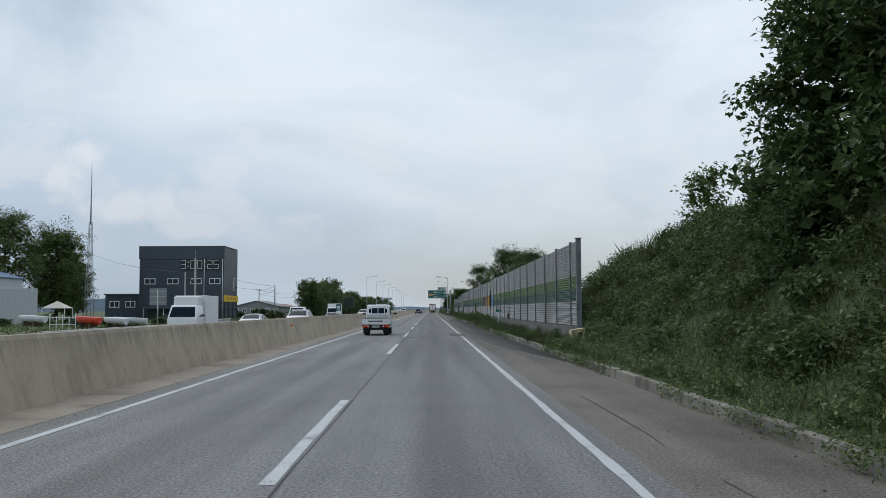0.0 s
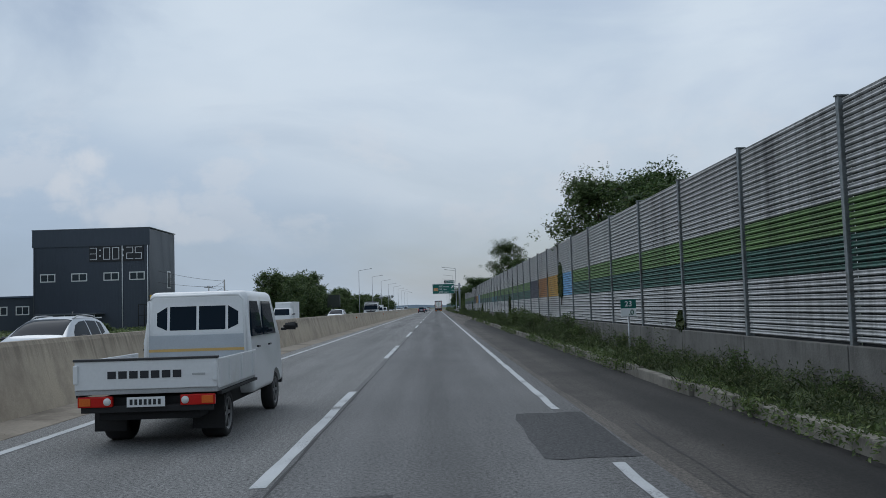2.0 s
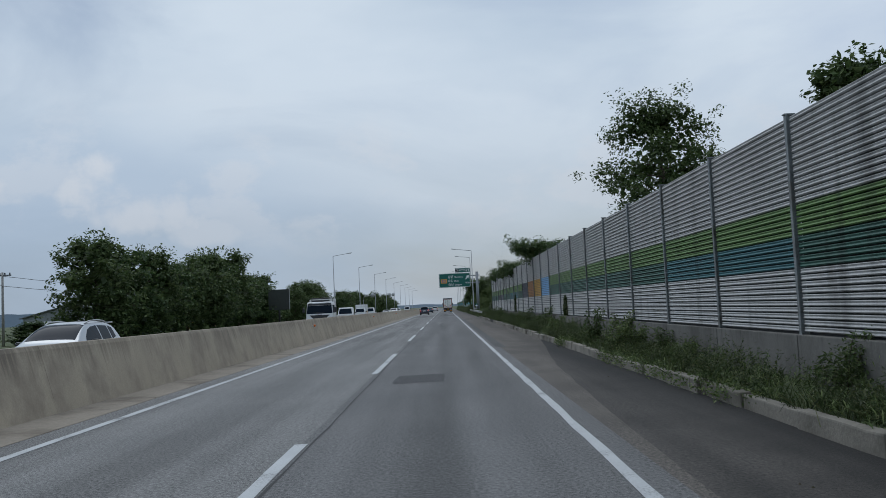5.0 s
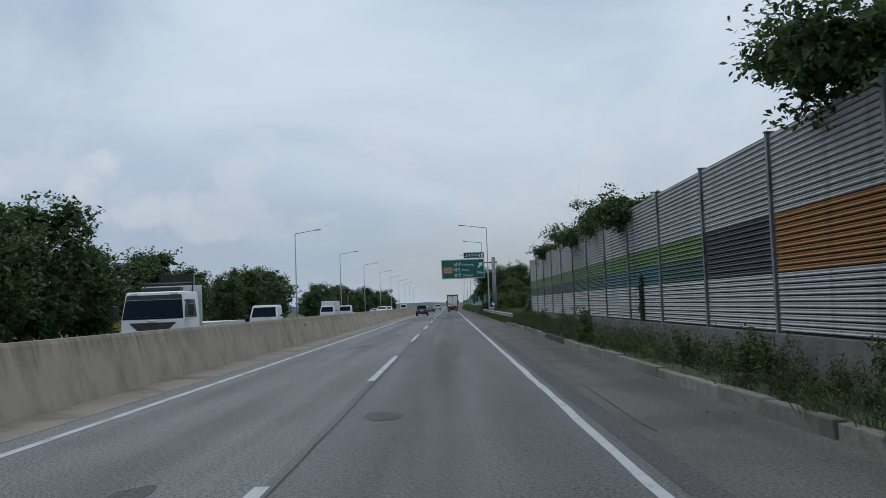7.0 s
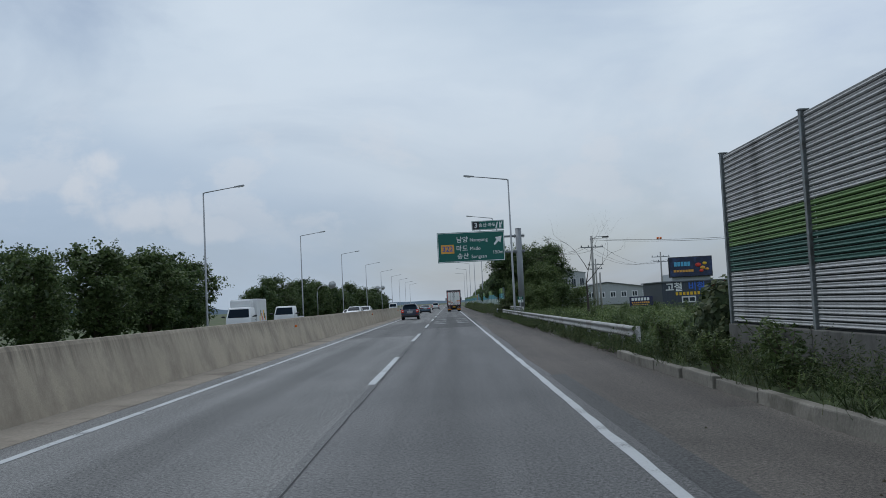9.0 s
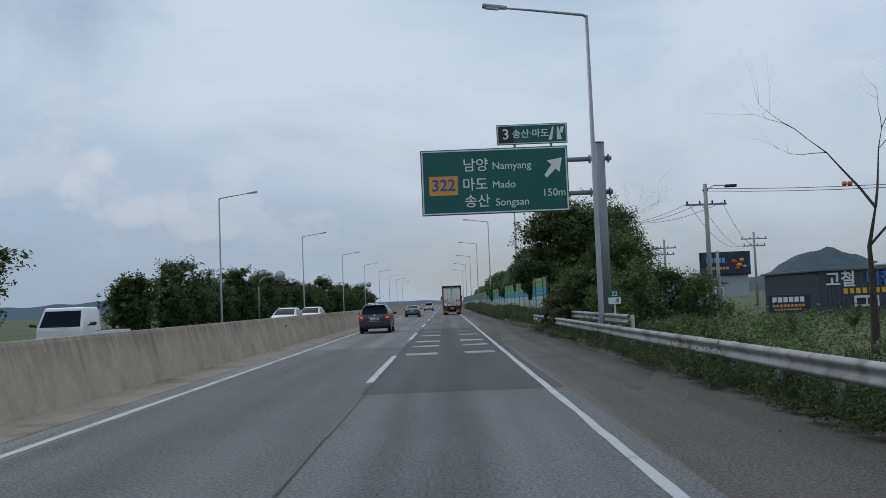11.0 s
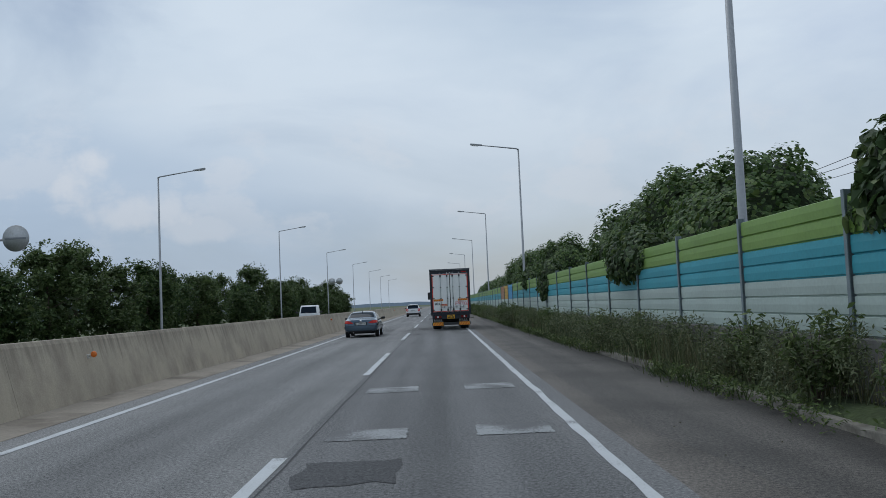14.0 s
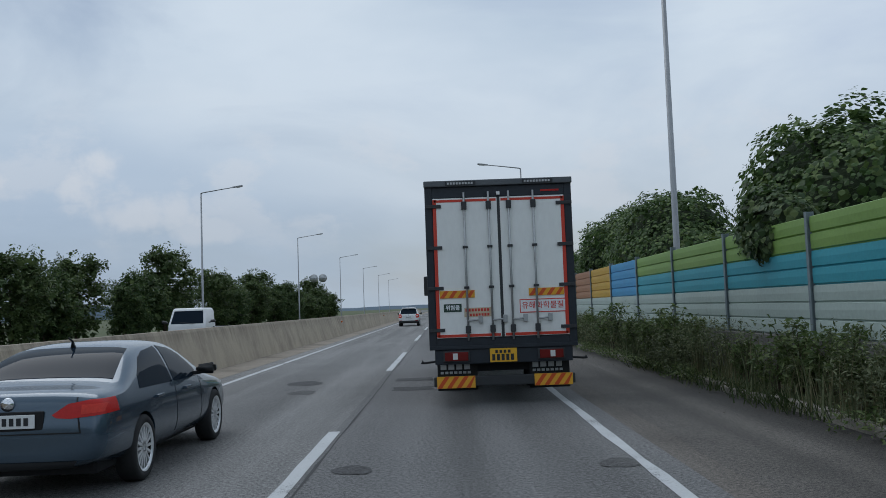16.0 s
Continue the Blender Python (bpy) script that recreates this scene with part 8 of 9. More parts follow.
# ---- trees ----
def dead_tree(at, h, seed, label):
    """Bare branching limbs."""
    r = np.random.default_rng(seed)
    t = thing("bare_tree", at, label, "tree", "bare trees")
    bm = bmesh.new()

    def grow(p, d, ln, rad, depth):
        pts, rads = [p], [rad]
        for i in range(4):
            d = (d + Vector(r.normal(0, 0.14, 3)) + Vector((0, 0, 0.05))).normalized()
            p = p + d * ln / 4
            pts.append(p)
            rads.append(rad * (1 - 0.2 * (i + 1)))
        tube(bm, pts, rads, 6 if rad > 0.04 else 4, caps=False)
        if depth:
            for k in range(3 if depth > 1 else 2):
                q = pts[2 + (k % 3)] if k else pts[4]
                side = Vector(r.normal(0, 1, 3))
                nd = (d + (side - d * side.dot(d)).normalized() * r.uniform(0.5, 0.95)).normalized()
                nd.z = max(nd.z, 0.1)
                grow(q, nd.normalized(), ln * r.uniform(0.55, 0.8), rads[3] * 0.75, depth - 1)

    grow(Vector((0, 0, -0.1)), Vector((0.05, 0, 1)).normalized(), h * 0.42, h * 0.014, 4)
    part("bare_crown", bm, DEAD_WOOD, t)
    return t


# the row beyond the opposite carriageway: a few models, planted again and again
row = []
for i, (h, r) in enumerate(((7.6, 3.3), (6.8, 3.0), (7.2, 3.6), (6.0, 2.8))):
    row.append(plant_tree("roadside_tree", 100 + i, (-23.6, 167.0 + 5 * i, 0), h, r, 0.5, 7000, 0.26, LEAF_B if i % 2 else LEAF_A, "dense dark green roadside tree in a row", "roadside trees", spread=0.5))
r = np.random.default_rng(11)
ys = [187 + 5.0 * i for i in range(8)] + [233 + 5.2 * i for i in range(9)] + [293 + 5.4 * i for i in range(40)]
for i, y in enumerate(ys):
    small = 0.86 if y < 290 else 0.72 + 0.2 * r.random()
    m = pose(-23.6 + r.normal(0, 0.8), y + r.normal(0, 0.8), 0, 0, 0, r.uniform(0, 360))
    ob = copy_thing(row[r.integers(0, 4)], m)
    sc = (small if y > 228 else 1.06) * r.uniform(0.78, 1.16)
    ob.scale = (sc, sc, sc * r.uniform(0.92, 1.08))
for x, y, sc in ((-30, 240, 1.0), (-31, 255, 1.05)):
    ob = copy_thing(row[r.integers(0, 4)], pose(x, y, 0, 0, 0, r.uniform(0, 360)))
    ob.scale = (sc, sc, sc)
for x, y, h, rad in ((-61, 140, 15.5, 5.6), (-66, 133, 17.5, 6.2), (-61.5, 147, 11.0, 4.2)):
    plant_tree("broad_tree", int(200 + y), (x, y, 0), h, rad, 1.5, 26000, 0.27, LEAF_W, "tall broad green tree above a boat yard", "trees at the yard", spread=0.62, trunk_r=0.3)
dead_tree((-63, 128, 8.0), 9, 3, "bare grey branches above the yard trees").location.z = 9.5
for x, y, s in ((-40, 95, 1.0), (-44, 97, 1.3), (-30, 84, 0.9), (-33, 88, 1.1), (-37, 90, 1.0), (-48, 96, 1.0), (-36, 100, 0.9), (-33, 104, 1.0), (-52, 94, 1.4), (-56, 97, 1.6), (-31, 120, 0.9), (-34, 130, 1.2), (-38, 140, 1.1), (-30, 140, 1.0), (-28, 150, 1.2), (-33, 182, 1.6), (-37, 186, 1.9), (-41, 184, 1.5), (-46, 188, 1.9), (-51, 186, 2.0), (-57, 190, 2.1), (-63, 188, 2.0), (-31, 176, 1.3)):
    ob = copy_thing(row[3], pose(x, y, -0.4, 0, 0, x * 40))
    ob.scale = (0.42 * s, 0.42 * s, 0.2 * s)
    tagged(ob, "low green scrub at the edge of the yard", "shrub", "yard scrub")

# right: behind the walls
tall = [(7.75, 82.0, 7.9, 2.5, 3.3, 0.0, 31), (8.7, 76.2, 7.3, 2.2, 3.2, 0.2, 32), (7.9, 71.0, 6.1, 1.7, 3.4, 0.1, 42), (8.4, 139.0, 9.2, 2.5, 3.0, -0.2, 33), (8.0, 124.0, 6.4, 1.0, 3.2, 0.0, 39), (6.8, 162.3, 5.8, 2.2, 4.5, -0.4, 34), (6.7, 178.0, 5.1, 1.8, 4.5, -0.5, 40),
        (7.0, 183.6, 5.4, 2.1, 4.1, -0.3, 35), (6.8, 188.5, 5.1, 1.9, 4.1, -0.4, 36), (6.7, 195.0, 5.5, 0.8, 4.0, -0.1, 37), (6.5, 200.2, 5.3, 1.3, 4.0, -0.4, 38)]
for x, y, h, rad, bare, lean, s in tall:
    plant_tree("acacia_tree", s, (x, y, 0.0), h, rad, bare, int(2100 * rad * rad) if rad > 1.2 else 4600, 0.118, LEAF_A if s % 2 else LEAF_B, "loose dark green tree reaching over the noise wall", "trees behind the wall", spread=0.55, trunk_r=0.13, lean=lean, layers=5 if bare > 4 else 8)
dead_tree((6.6, 186.8, 0.0), 6.6, 7, "thin bare grey tree behind the noise wall")
plant_tree("shade_tree", 41, (11.1, 17.6, 2.2), 11.0, 3.6, 0.3, 36000, 0.175, LEAF_B, "large dark overhanging tree on the embankment", spread=0.6, trunk_r=0.28)
plant_tree("shade_tree", 42, (11.4, 12.0, 2.6), 11.0, 4.4, 0.3, 20000, 0.22, LEAF_B, "large dark green tree on the embankment", spread=0.6, trunk_r=0.28)
plant_tree("shade_tree", 44, (10.1, 15.0, 1.4), 6.6, 3.0, 0.2, 11000, 0.22, LEAF_B, "low dark green tree filling the embankment", spread=0.6, trunk_r=0.2)
plant_tree("shade_tree", 45, (10.2, 21.0, 2.2), 4.6, 2.0, 0.2, 11000, 0.15, LEAF_B, "low dark bushy tree on the embankment", spread=0.6, trunk_r=0.12)
plant_tree("shade_tree", 46, (8.5, 16.6, 1.2), 2.9, 1.5, 0.1, 8000, 0.13, LEAF_B, "low dark bushy tree near the kerb", spread=0.6, trunk_r=0.1)
plant_tree("sapling", 43, (10.7, 31.0, 3.9), 3.2, 1.2, 0.8, 1300, 0.14, LEAF_W, "thin pale sapling on the embankment ridge", spread=0.6, trunk_r=0.05)
# open stretch and the low wall
for x, y, h, rad, s, lf, z in ((11.2, 290.0, 7.8, 2.8, 51, LEAF_A, 0), (8.9, 284.0, 7.0, 2.8, 52, LEAF_A, 0), (6.45, 277.8, 6.8, 2.6, 60, LEAF_A, 0), (12.0, 292, 7.5, 3.0, 53, LEAF_B, 0), (7.4, 277.0, 4.2, 2.2, 54, LEAF_C, -0.3), (6.7, 271.6, 3.3, 1.8, 55, LEAF_W, -0.3), (8.3, 274.8, 5.0, 1.8, 58, LEAF_W, -0.3), (9.4, 279.6, 5.2, 2.1, 59, LEAF_W, 0)):
    plant_tree("field_tree", s, (x, y, z), h, rad, 3.3 if s == 60 else 0.5, 11500 if s == 60 else 16000 if h > 6 else 14000, 0.15 if h > 5 else 0.115, lf, "leafy green tree with uneven crown beside the road" if h > 5 else "thick green bush beside the guard rail", spread=0.55, trunk_r=0.2 if h > 5 else 0.08)
for x, y, h, rad, s, lf in ((8.7, 271.4, 2.9, 1.6, 61, LEAF_W), (10.5, 273.2, 3.0, 1.7, 62, LEAF_A), (7.0, 268.6, 2.3, 1.2, 63, LEAF_W), (6.3, 274.6, 2.7, 1.4, 64, LEAF_W), (12.2, 274.0, 2.6, 1.6, 65, LEAF_W), (5.15, 271.2, 1.7, 0.85, 66, LEAF_GD), (5.2, 269.4, 1.35, 0.75, 67, LEAF_GD), (5.6, 276.5, 1.7, 0.9, 68, LEAF_A)):
    plant_tree("wayside_shrub", s, (x, y, -0.1), h, rad, 0.05, int(3600 * rad), 0.10, lf, "dense leafy shrub growing over the guard rail" if h < 1.8 else "thick green shrub behind the guard rail", "shrubs at the rail", spread=0.6, trunk_r=0.04)
dead_tree((9.45, 250.8, 0), 8.2, 5, "bare dark dead tree beside the guard rail")
dead_tree((7.3, 275.4, 0), 8.6, 9, "bare pale branches above a green tree")

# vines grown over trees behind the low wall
# dark green that paints in the shade deep among the vine leaves
INNER_SHADE = mat("inner_shade", (0.030, 0.047, 0.018), 0.95, vary=0.5, scale=3, fine=18, bump=0.8)
def dome_leaves(rr, w, d, h, seed, count, size, shrink=1.0, loose=0.35, low=0.0):
    """Leaves lying like shingles over a lumpy dome, tips hanging down and out."""
    a = rr.uniform(0, 2 * np.pi, count)
    e = np.arcsin(rr.uniform(math.sin(-0.9), 1.0, count))
    zc = low + (h - low) * 0.42
    hz = np.where(e > 0, h - zc, zc - low)
    unit = np.stack([np.cos(a) * np.cos(e), np.sin(a) * np.cos(e), np.sin(e)], 1)
    lump = np.array([1 + 0.26 * noise.noise(Vector(u) * 1.9 + Vector((seed, 0, 0))) + 0.10 * noise.noise(Vector(u) * 5.0 + Vector((0, seed, 0))) for u in unit])
    p = unit * np.stack([np.full(count, w), np.full(count, d), hz], 1) * (lump * shrink)[:, None]
    p[:, 2] += zc
    nrm = unit / np.array([w, d, h * 0.55])
    nrm /= np.linalg.norm(nrm, axis=1, keepdims=True)
    p += nrm * rr.normal(0, 0.07, count)[:, None] * min(1.0, w)
    nrm = nrm + rr.normal(0, loose, (count, 3)) + np.array([0, 0, 0.35])
    nrm /= np.linalg.norm(nrm, axis=1, keepdims=True)
    down = np.array([0, 0, -1.0]) + rr.normal(0, 0.45, (count, 3))
    down -= nrm * np.sum(down * nrm, 1, keepdims=True)
    down /= np.linalg.norm(down, axis=1, keepdims=True) + 1e-9
    side = np.cross(nrm, down)
    ln = (size * rr.uniform(0.55, 1.35, count))[:, None]
    top, mid = p - down * ln * 0.45, p - down * ln * 0.08 + nrm * ln * 0.10
    low_mid = p + down * ln * 0.22 + nrm * ln * 0.07
    v = np.stack([top, mid + side * ln * 0.44, low_mid + side * ln * 0.36, p + down * ln * 0.55, low_mid - side * ln * 0.36, mid - side * ln * 0.44], 1).reshape(-1, 3)
    return v, np.arange(count)[:, None] * 6 + np.array([[0, 1, 2, 3, 4, 5]])


def vine_mound(at, w, d, h, seed, label, low=0.0, leaf=None):
    rr = np.random.default_rng(seed)
    t = thing("vine_mound", at, label, "vine", "vine mounds")
    area = 2 * math.pi * math.sqrt(w * d) * (h - low) * 0.75
    size = 0.128 if w > 1 else 0.13 if w > 0.3 else 0.08
    v, f = dome_leaves(rr, w, d, h, seed, int(min(20000, area * 2.6 / (size * size))), size, low=low)
    v2, f2 = dome_leaves(rr, w, d, h, seed, int(area * 0.55 / (size * size)), size * 1.9, 0.90, 1.2, low=low)
    v3, f3 = dome_leaves(rr, w, d, h, seed, int(area * 0.3 / (size * size)), size * 2.6, 0.74, 1.2, low=low)
    v2, f2 = np.concatenate([v2, v3]), np.concatenate([f2, f3 + len(v2)])
    ob = new("leaves", raw_mesh("leaves", np.concatenate([v, v2]), np.concatenate([f, f2 + len(v)]), [leaf or LEAF_C]))
    ob.parent = t
    # closed dark hull added inside the leaves, their inner shade as its colour
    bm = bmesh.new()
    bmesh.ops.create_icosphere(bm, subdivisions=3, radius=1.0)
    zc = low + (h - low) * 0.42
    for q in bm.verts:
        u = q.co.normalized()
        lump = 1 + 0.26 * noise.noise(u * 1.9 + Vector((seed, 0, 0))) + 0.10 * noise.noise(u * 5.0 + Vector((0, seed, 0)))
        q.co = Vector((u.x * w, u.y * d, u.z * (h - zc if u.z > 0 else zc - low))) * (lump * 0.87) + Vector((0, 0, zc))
    part("inner_growth", bm, INNER_SHADE, t, smooth=True)
    bm = bmesh.new()
    for i in range(5):
        a = i * 1.3
        tube(bm, [(math.cos(a) * w * 0.2, math.sin(a) * d * 0.2, -0.2), (math.cos(a) * w * 0.35, math.sin(a) * d * 0.35, h * 0.5), (math.cos(a) * w * 0.5, math.sin(a) * d * 0.5, h * 0.8)], [0.09 * min(1, w), 0.06 * min(1, w), 0.03 * min(1, w)], 6)
    part("stalk", bm, BARK, t)
    if w > 1:
        # loose shoots standing off the mound
        bm = bmesh.new()
        for i in range(16):
            a, r0 = rr.uniform(0, 6.28), rr.uniform(0.2, 0.75)
            q = Vector((math.cos(a) * w * r0, math.sin(a) * d * r0, h * (0.98 - 0.35 * r0)))
            k = Vector((math.cos(a) * 0.3, math.sin(a) * 0.3, rr.uniform(0.2, 0.5)))
            tube(bm, [q, q + k * 0.6, q + k + Vector((math.cos(a) * 0.2, math.sin(a) * 0.2, -0.06))], [0.009, 0.007, 0.004], 4, caps=False)
        tagged(part("shoot", bm, LEAF_C, t), kind="stuff")
    return t


for i, (x, y, w, d, h) in enumerate([(9.4, 297.5, 1.8, 2.2, 3.9), (8.2, 304.5, 1.6, 2.4, 2.9), (8.5, 311.8, 2.2, 2.8, 6.0), (8.3, 317.5, 2.3, 3.4, 6.5), (8.3, 323.5, 2.2, 3.3, 5.9), (8.6, 329.5, 2.2, 2.8, 4.2), (8.9, 335.0, 2.0, 2.3, 4.4), (8.5, 345.6, 2.2, 3.2, 6.4), (8.6, 352.5, 2.2, 2.8, 4.0), (8.6, 360.5, 2.4, 4.2, 6.6), (8.7, 368, 2.6, 3.8, 6.7), (8.8, 377, 2.4, 4.0, 5.2), (8.8, 387, 2.4, 4.2, 5.4), (8.8, 400, 2.4, 4.6, 5.2), (8.8, 415, 2.6, 5, 5.6), (8.9, 432, 2.6, 6, 5.4)]):
    vine_mound((x, y, 0), w, d, h * 0.86, 300 + i, "mound of climbing vine leaves over a small tree")
for i, (y, h, w, d) in enumerate(((313.8, 0.75, 0.75, 2.3), (299.5, 0.5, 0.45, 0.9), (342.6, 0.5, 0.5, 1.2))):
    vine_mound((5.85, y, 2.55 - h), w, d, h + 1.0, 400 + i, "green vine hanging over the top of the wall", leaf=LEAF_B)
vine_mound((5.85, 332.7, 1.4), 0.66, 1.5, 2.1, 411, "thick dark vine hanging down over the low wall", leaf=LEAF_B)
vine_mound((6.1, 287.7, 0), 1.9, 2.1, 5.0, 409, "thick dark vine crown overhanging the low wall", low=2.5, leaf=LEAF_B)
vine_mound((5.45, 287.2, 1.75), 0.5, 1.0, 2.2, 410, "thick dark vine hanging down over the low wall", leaf=LEAF_B)
# creepers on the tall wall
for i, (y, h, w) in enumerate(((80.6, 1.7, 0.4), (107.8, 1.6, 0.3), (147.5, 1.1, 0.28), (175.6, 1.5, 0.06), (61.6, 0.6, 0.22))):
    vine_mound((5.68, y, 0.75 if i != 0 else 1.7), 0.07, w, h, 420 + i, "dark creeper clinging to the noise wall", leaf=LEAF_GD)

vine_mound((5.85, 210.4, 0), 0.62, 0.9, 1.75, 430, "dark shrub at the end of the tall noise wall", leaf=LEAF_GD)

# hillside cover
def cover(name, label, spots, count, height, width, leaf, seed, cat="grass", lean=0.35):
    v, f = blades(np.random.default_rng(seed), count, np.asarray(spots, float), height, width, lean)
    return tagged(new(name, raw_mesh(name, v, f, [leaf])), label, cat, kind="stuff")


rr = np.random.default_rng(21)
hs = [(x, y, hill_z(x, y) - 0.03) for x, y in zip(rr.uniform(4.5, 13, 5600), rr.uniform(-4, 57, 5600)) if not (x < 6.2 and y > 31)]
cover("hill_grass", "tall rough grass and weeds covering the embankment", hs, 24000, 0.34, 0.009, LEAF_G, 1)
v, f = leaf_cloud(rr, [(x, y, z + 0.18) for x, y, z in hs[::3]], 0.22, 85000, 0.095, droop=0.1, slim=0.55)
tagged(new("hill_brush", raw_mesh("hill_brush", v, f, [LEAF_W])), "low leafy brush on the embankment", "brush", kind="stuff")
hb = [(x, y, hill_z(x, y) + 0.35) for x, y in zip(rr.uniform(5.6, 12.5, 260), rr.uniform(-2, 46, 260)) if not (x < 6.6 and y > 31)]
v, f = leaf_cloud(rr, hb, 0.42, 100000, 0.13, droop=0.15, slim=0.5)
tagged(new("hill_shrubs", raw_mesh("hill_shrubs", v, f, [LEAF_A])), "darker rounded shrubs on the embankment", "brush", kind="stuff")
rs = [(x, y, hill_z(x, y)) for x, y in zip(rr.uniform(9.2, 11.5, 120), rr.uniform(20, 48, 120))]
cover("ridge_reeds", "tall pale reeds along the ridge", rs, 1800, 0.9, 0.012, LEAF_G, 2, lean=0.25)

# verge weeds
def verge_spots(n, x0, x1, y0, y1, z, seed, gap=0.0):
    q = np.random.default_rng(seed)
    out = []
    while len(out) < n:
        x, y = q.uniform(x0, x1), q.uniform(y0, y1)
        if noise.noise(Vector((x * 0.8, y * 0.16, seed))) > gap:
            out.append((x, y, z))
    return out


def weed_plants(rng, spots, stems, leaves, size, slim, spread=0.16, rise=0.35):
    """Upright weeds: at each spot (x, y, z, height) a few leaning stems set with narrow leaves all round."""
    spots = np.asarray(spots, float)
    n = len(spots)
    h = spots[:, 3][:, None] * rng.uniform(0.55, 1.1, (n, stems))
    az = rng.uniform(0, 2 * np.pi, (n, stems))
    out = h * rng.uniform(0.08, 0.5, (n, stems)) + spread * rng.uniform(0, 0.5, (n, stems))
    foot = spots[:, None, :3] + np.stack([np.cos(az), np.sin(az), 0 * az], -1) * spread * rng.uniform(0, 0.5, (n, stems))[..., None]
    tip = foot + np.stack([np.cos(az) * out, np.sin(az) * out, h], -1)
    u = np.sqrt(rng.uniform(0.03, 1.0, (n, stems, leaves)))
    p = foot[:, :, None] + (tip - foot)[:, :, None] * np.stack([u ** 1.6, u ** 1.6, u], -1)
    p = p.reshape(-1, 3)
    m = len(p)
    a, tilt = rng.uniform(0, 2 * np.pi, m), rng.normal(rise, 0.45, m)
    d = np.stack([np.cos(a) * np.cos(tilt), np.sin(a) * np.cos(tilt), np.sin(tilt)], 1)
    side = np.cross(d, np.array([0, 0, 1.0]))
    side /= np.linalg.norm(side, axis=1, keepdims=True) + 1e-9
    ln = (size * rng.uniform(0.6, 1.4, m) * (1.25 - 0.6 * u.reshape(-1)))[:, None]
    mid = p + d * ln * 0.5 + np.array([0, 0, 0.05]) * ln
    v = np.stack([p, mid + side * ln * slim * 0.5, p + d * ln - np.array([0, 0, 0.12]) * ln, mid - side * ln * slim * 0.5], 1).reshape(-1, 3)
    return v, np.arange(m)[:, None] * 4 + np.array([[0, 1, 2, 3]])


def weed_height(y):
    """How tall the growth stands along the tall wall."""
    base = np.interp(y, [20, 34, 40, 64, 72, 98, 106, 136, 150, 205, 214], [0.45, 0.50, 0.50, 0.56, 0.80, 0.86, 0.64, 0.62, 0.76, 0.80, 0.55])
    return base * (1 + 0.85 * noise.noise(Vector((y * 0.6, 3.1, 0))))


for n, x0, seed, leaf, stems, leaves, size, slim, k, label in (
        (1150, 4.45, 5, LEAF_GD, 6, 13, 0.085, 0.34, 1.0, "dense dark green weeds along the foot of the noise wall"),
        (750, 4.36, 6, LEAF_A, 6, 12, 0.075, 0.30, 0.8, "leafy green weeds on the strip between kerb and wall"),
        (420, 4.34, 13, LEAF_W, 9, 9, 0.15, 0.11, 0.75, "paler grassy tufts spilling over the kerb")):
    vs = [(x, y, 0.14, weed_height(y) * k * (0.55 + 0.45 * (x - 4.3) / 1.2)) for x, y, _ in verge_spots(n, x0, 5.55, 22, 213, 0, seed, -0.32)]
    v, f = weed_plants(np.random.default_rng(seed), vs, stems, leaves, size, slim)
    tagged(new("verge_weeds", raw_mesh("verge_weeds", v, f, [leaf])), label, "weeds", kind="stuff")
# taller growth on the hillside: bright arching weeds at its foot, dark shrubs above
q = np.random.default_rng(61)
for n, x0, x1, leaf, stems, leaves, size, slim, h0, h1, label in (
        (420, 4.5, 6.6, LEAF_W, 8, 10, 0.15, 0.13, 0.35, 0.75, "bright arching weeds at the foot of the embankment"),
        (150, 5.6, 9.5, LEAF_GD, 9, 22, 0.13, 0.42, 0.6, 1.15, "dark leafy shrubs scattered over the embankment"),
        (200, 5.4, 9.5, LEAF_G, 7, 9, 0.20, 0.08, 0.5, 0.9, "pale tufts of long grass on the embankment")):
    vs = [(x, y, hill_z(x, y) - 0.03, h) for x, y, h in zip(q.uniform(x0, x1, n), q.uniform(0, 46, n), q.uniform(h0, h1, n)) if not (x < 6.5 and y > 30)]
    v, f = weed_plants(q, vs, stems, leaves, size, slim, spread=0.3)
    tagged(new("hill_weeds", raw_mesh("hill_weeds", v, f, [leaf])), label, "weeds", kind="stuff")
vs = verge_spots(1200, 4.3, 5.6, 24, 214, 0.14, 5, -0.5)
cover("verge_grass", "uneven green grass along the kerb", vs, 22000, 0.24, 0.005, LEAF_GD, 5, lean=0.6)
vs = verge_spots(1100, 4.45, 5.5, 279, 430, 0.12, 7, -0.3)
cover("verge_grass", "tall dusty green grass below the low wall", vs, 7000, 0.55, 0.007, LEAF_DUSTY, 8, lean=0.25)
vs = verge_spots(700, 4.7, 5.4, 283, 430, 0.08, 17, 0.0)
cover("straw_grass", "tall dry straw-coloured grass spilling over the kerb", vs, 7000, 0.7, 0.006, LEAF_STRAW, 18, lean=0.15)
v, f = leaf_cloud(rr, [(x, y, 0.45 + 0.25 * (x - 4.4)) for x, y, _ in verge_spots(860, 4.5, 5.45, 279, 430, 0.14, 9, -0.08)], 0.22, 110000, 0.08, droop=-0.2, slim=0.34, squash=1.5)
ws = verge_spots(260, 4.5, 5.35, 279, 430, 0.14, 19, -0.05)
v4, f4 = leaf_cloud(rr, [(x + rr.normal(0, 0.03), y + rr.normal(0, 0.05), z) for x, y, _ in ws for z in (0.6, 0.75, 0.9, 1.05)], 0.10, 26000, 0.075, droop=-0.3, slim=0.3, squash=1.3)
v, f = np.concatenate([v, v4]), np.concatenate([f, f4 + len(v)])
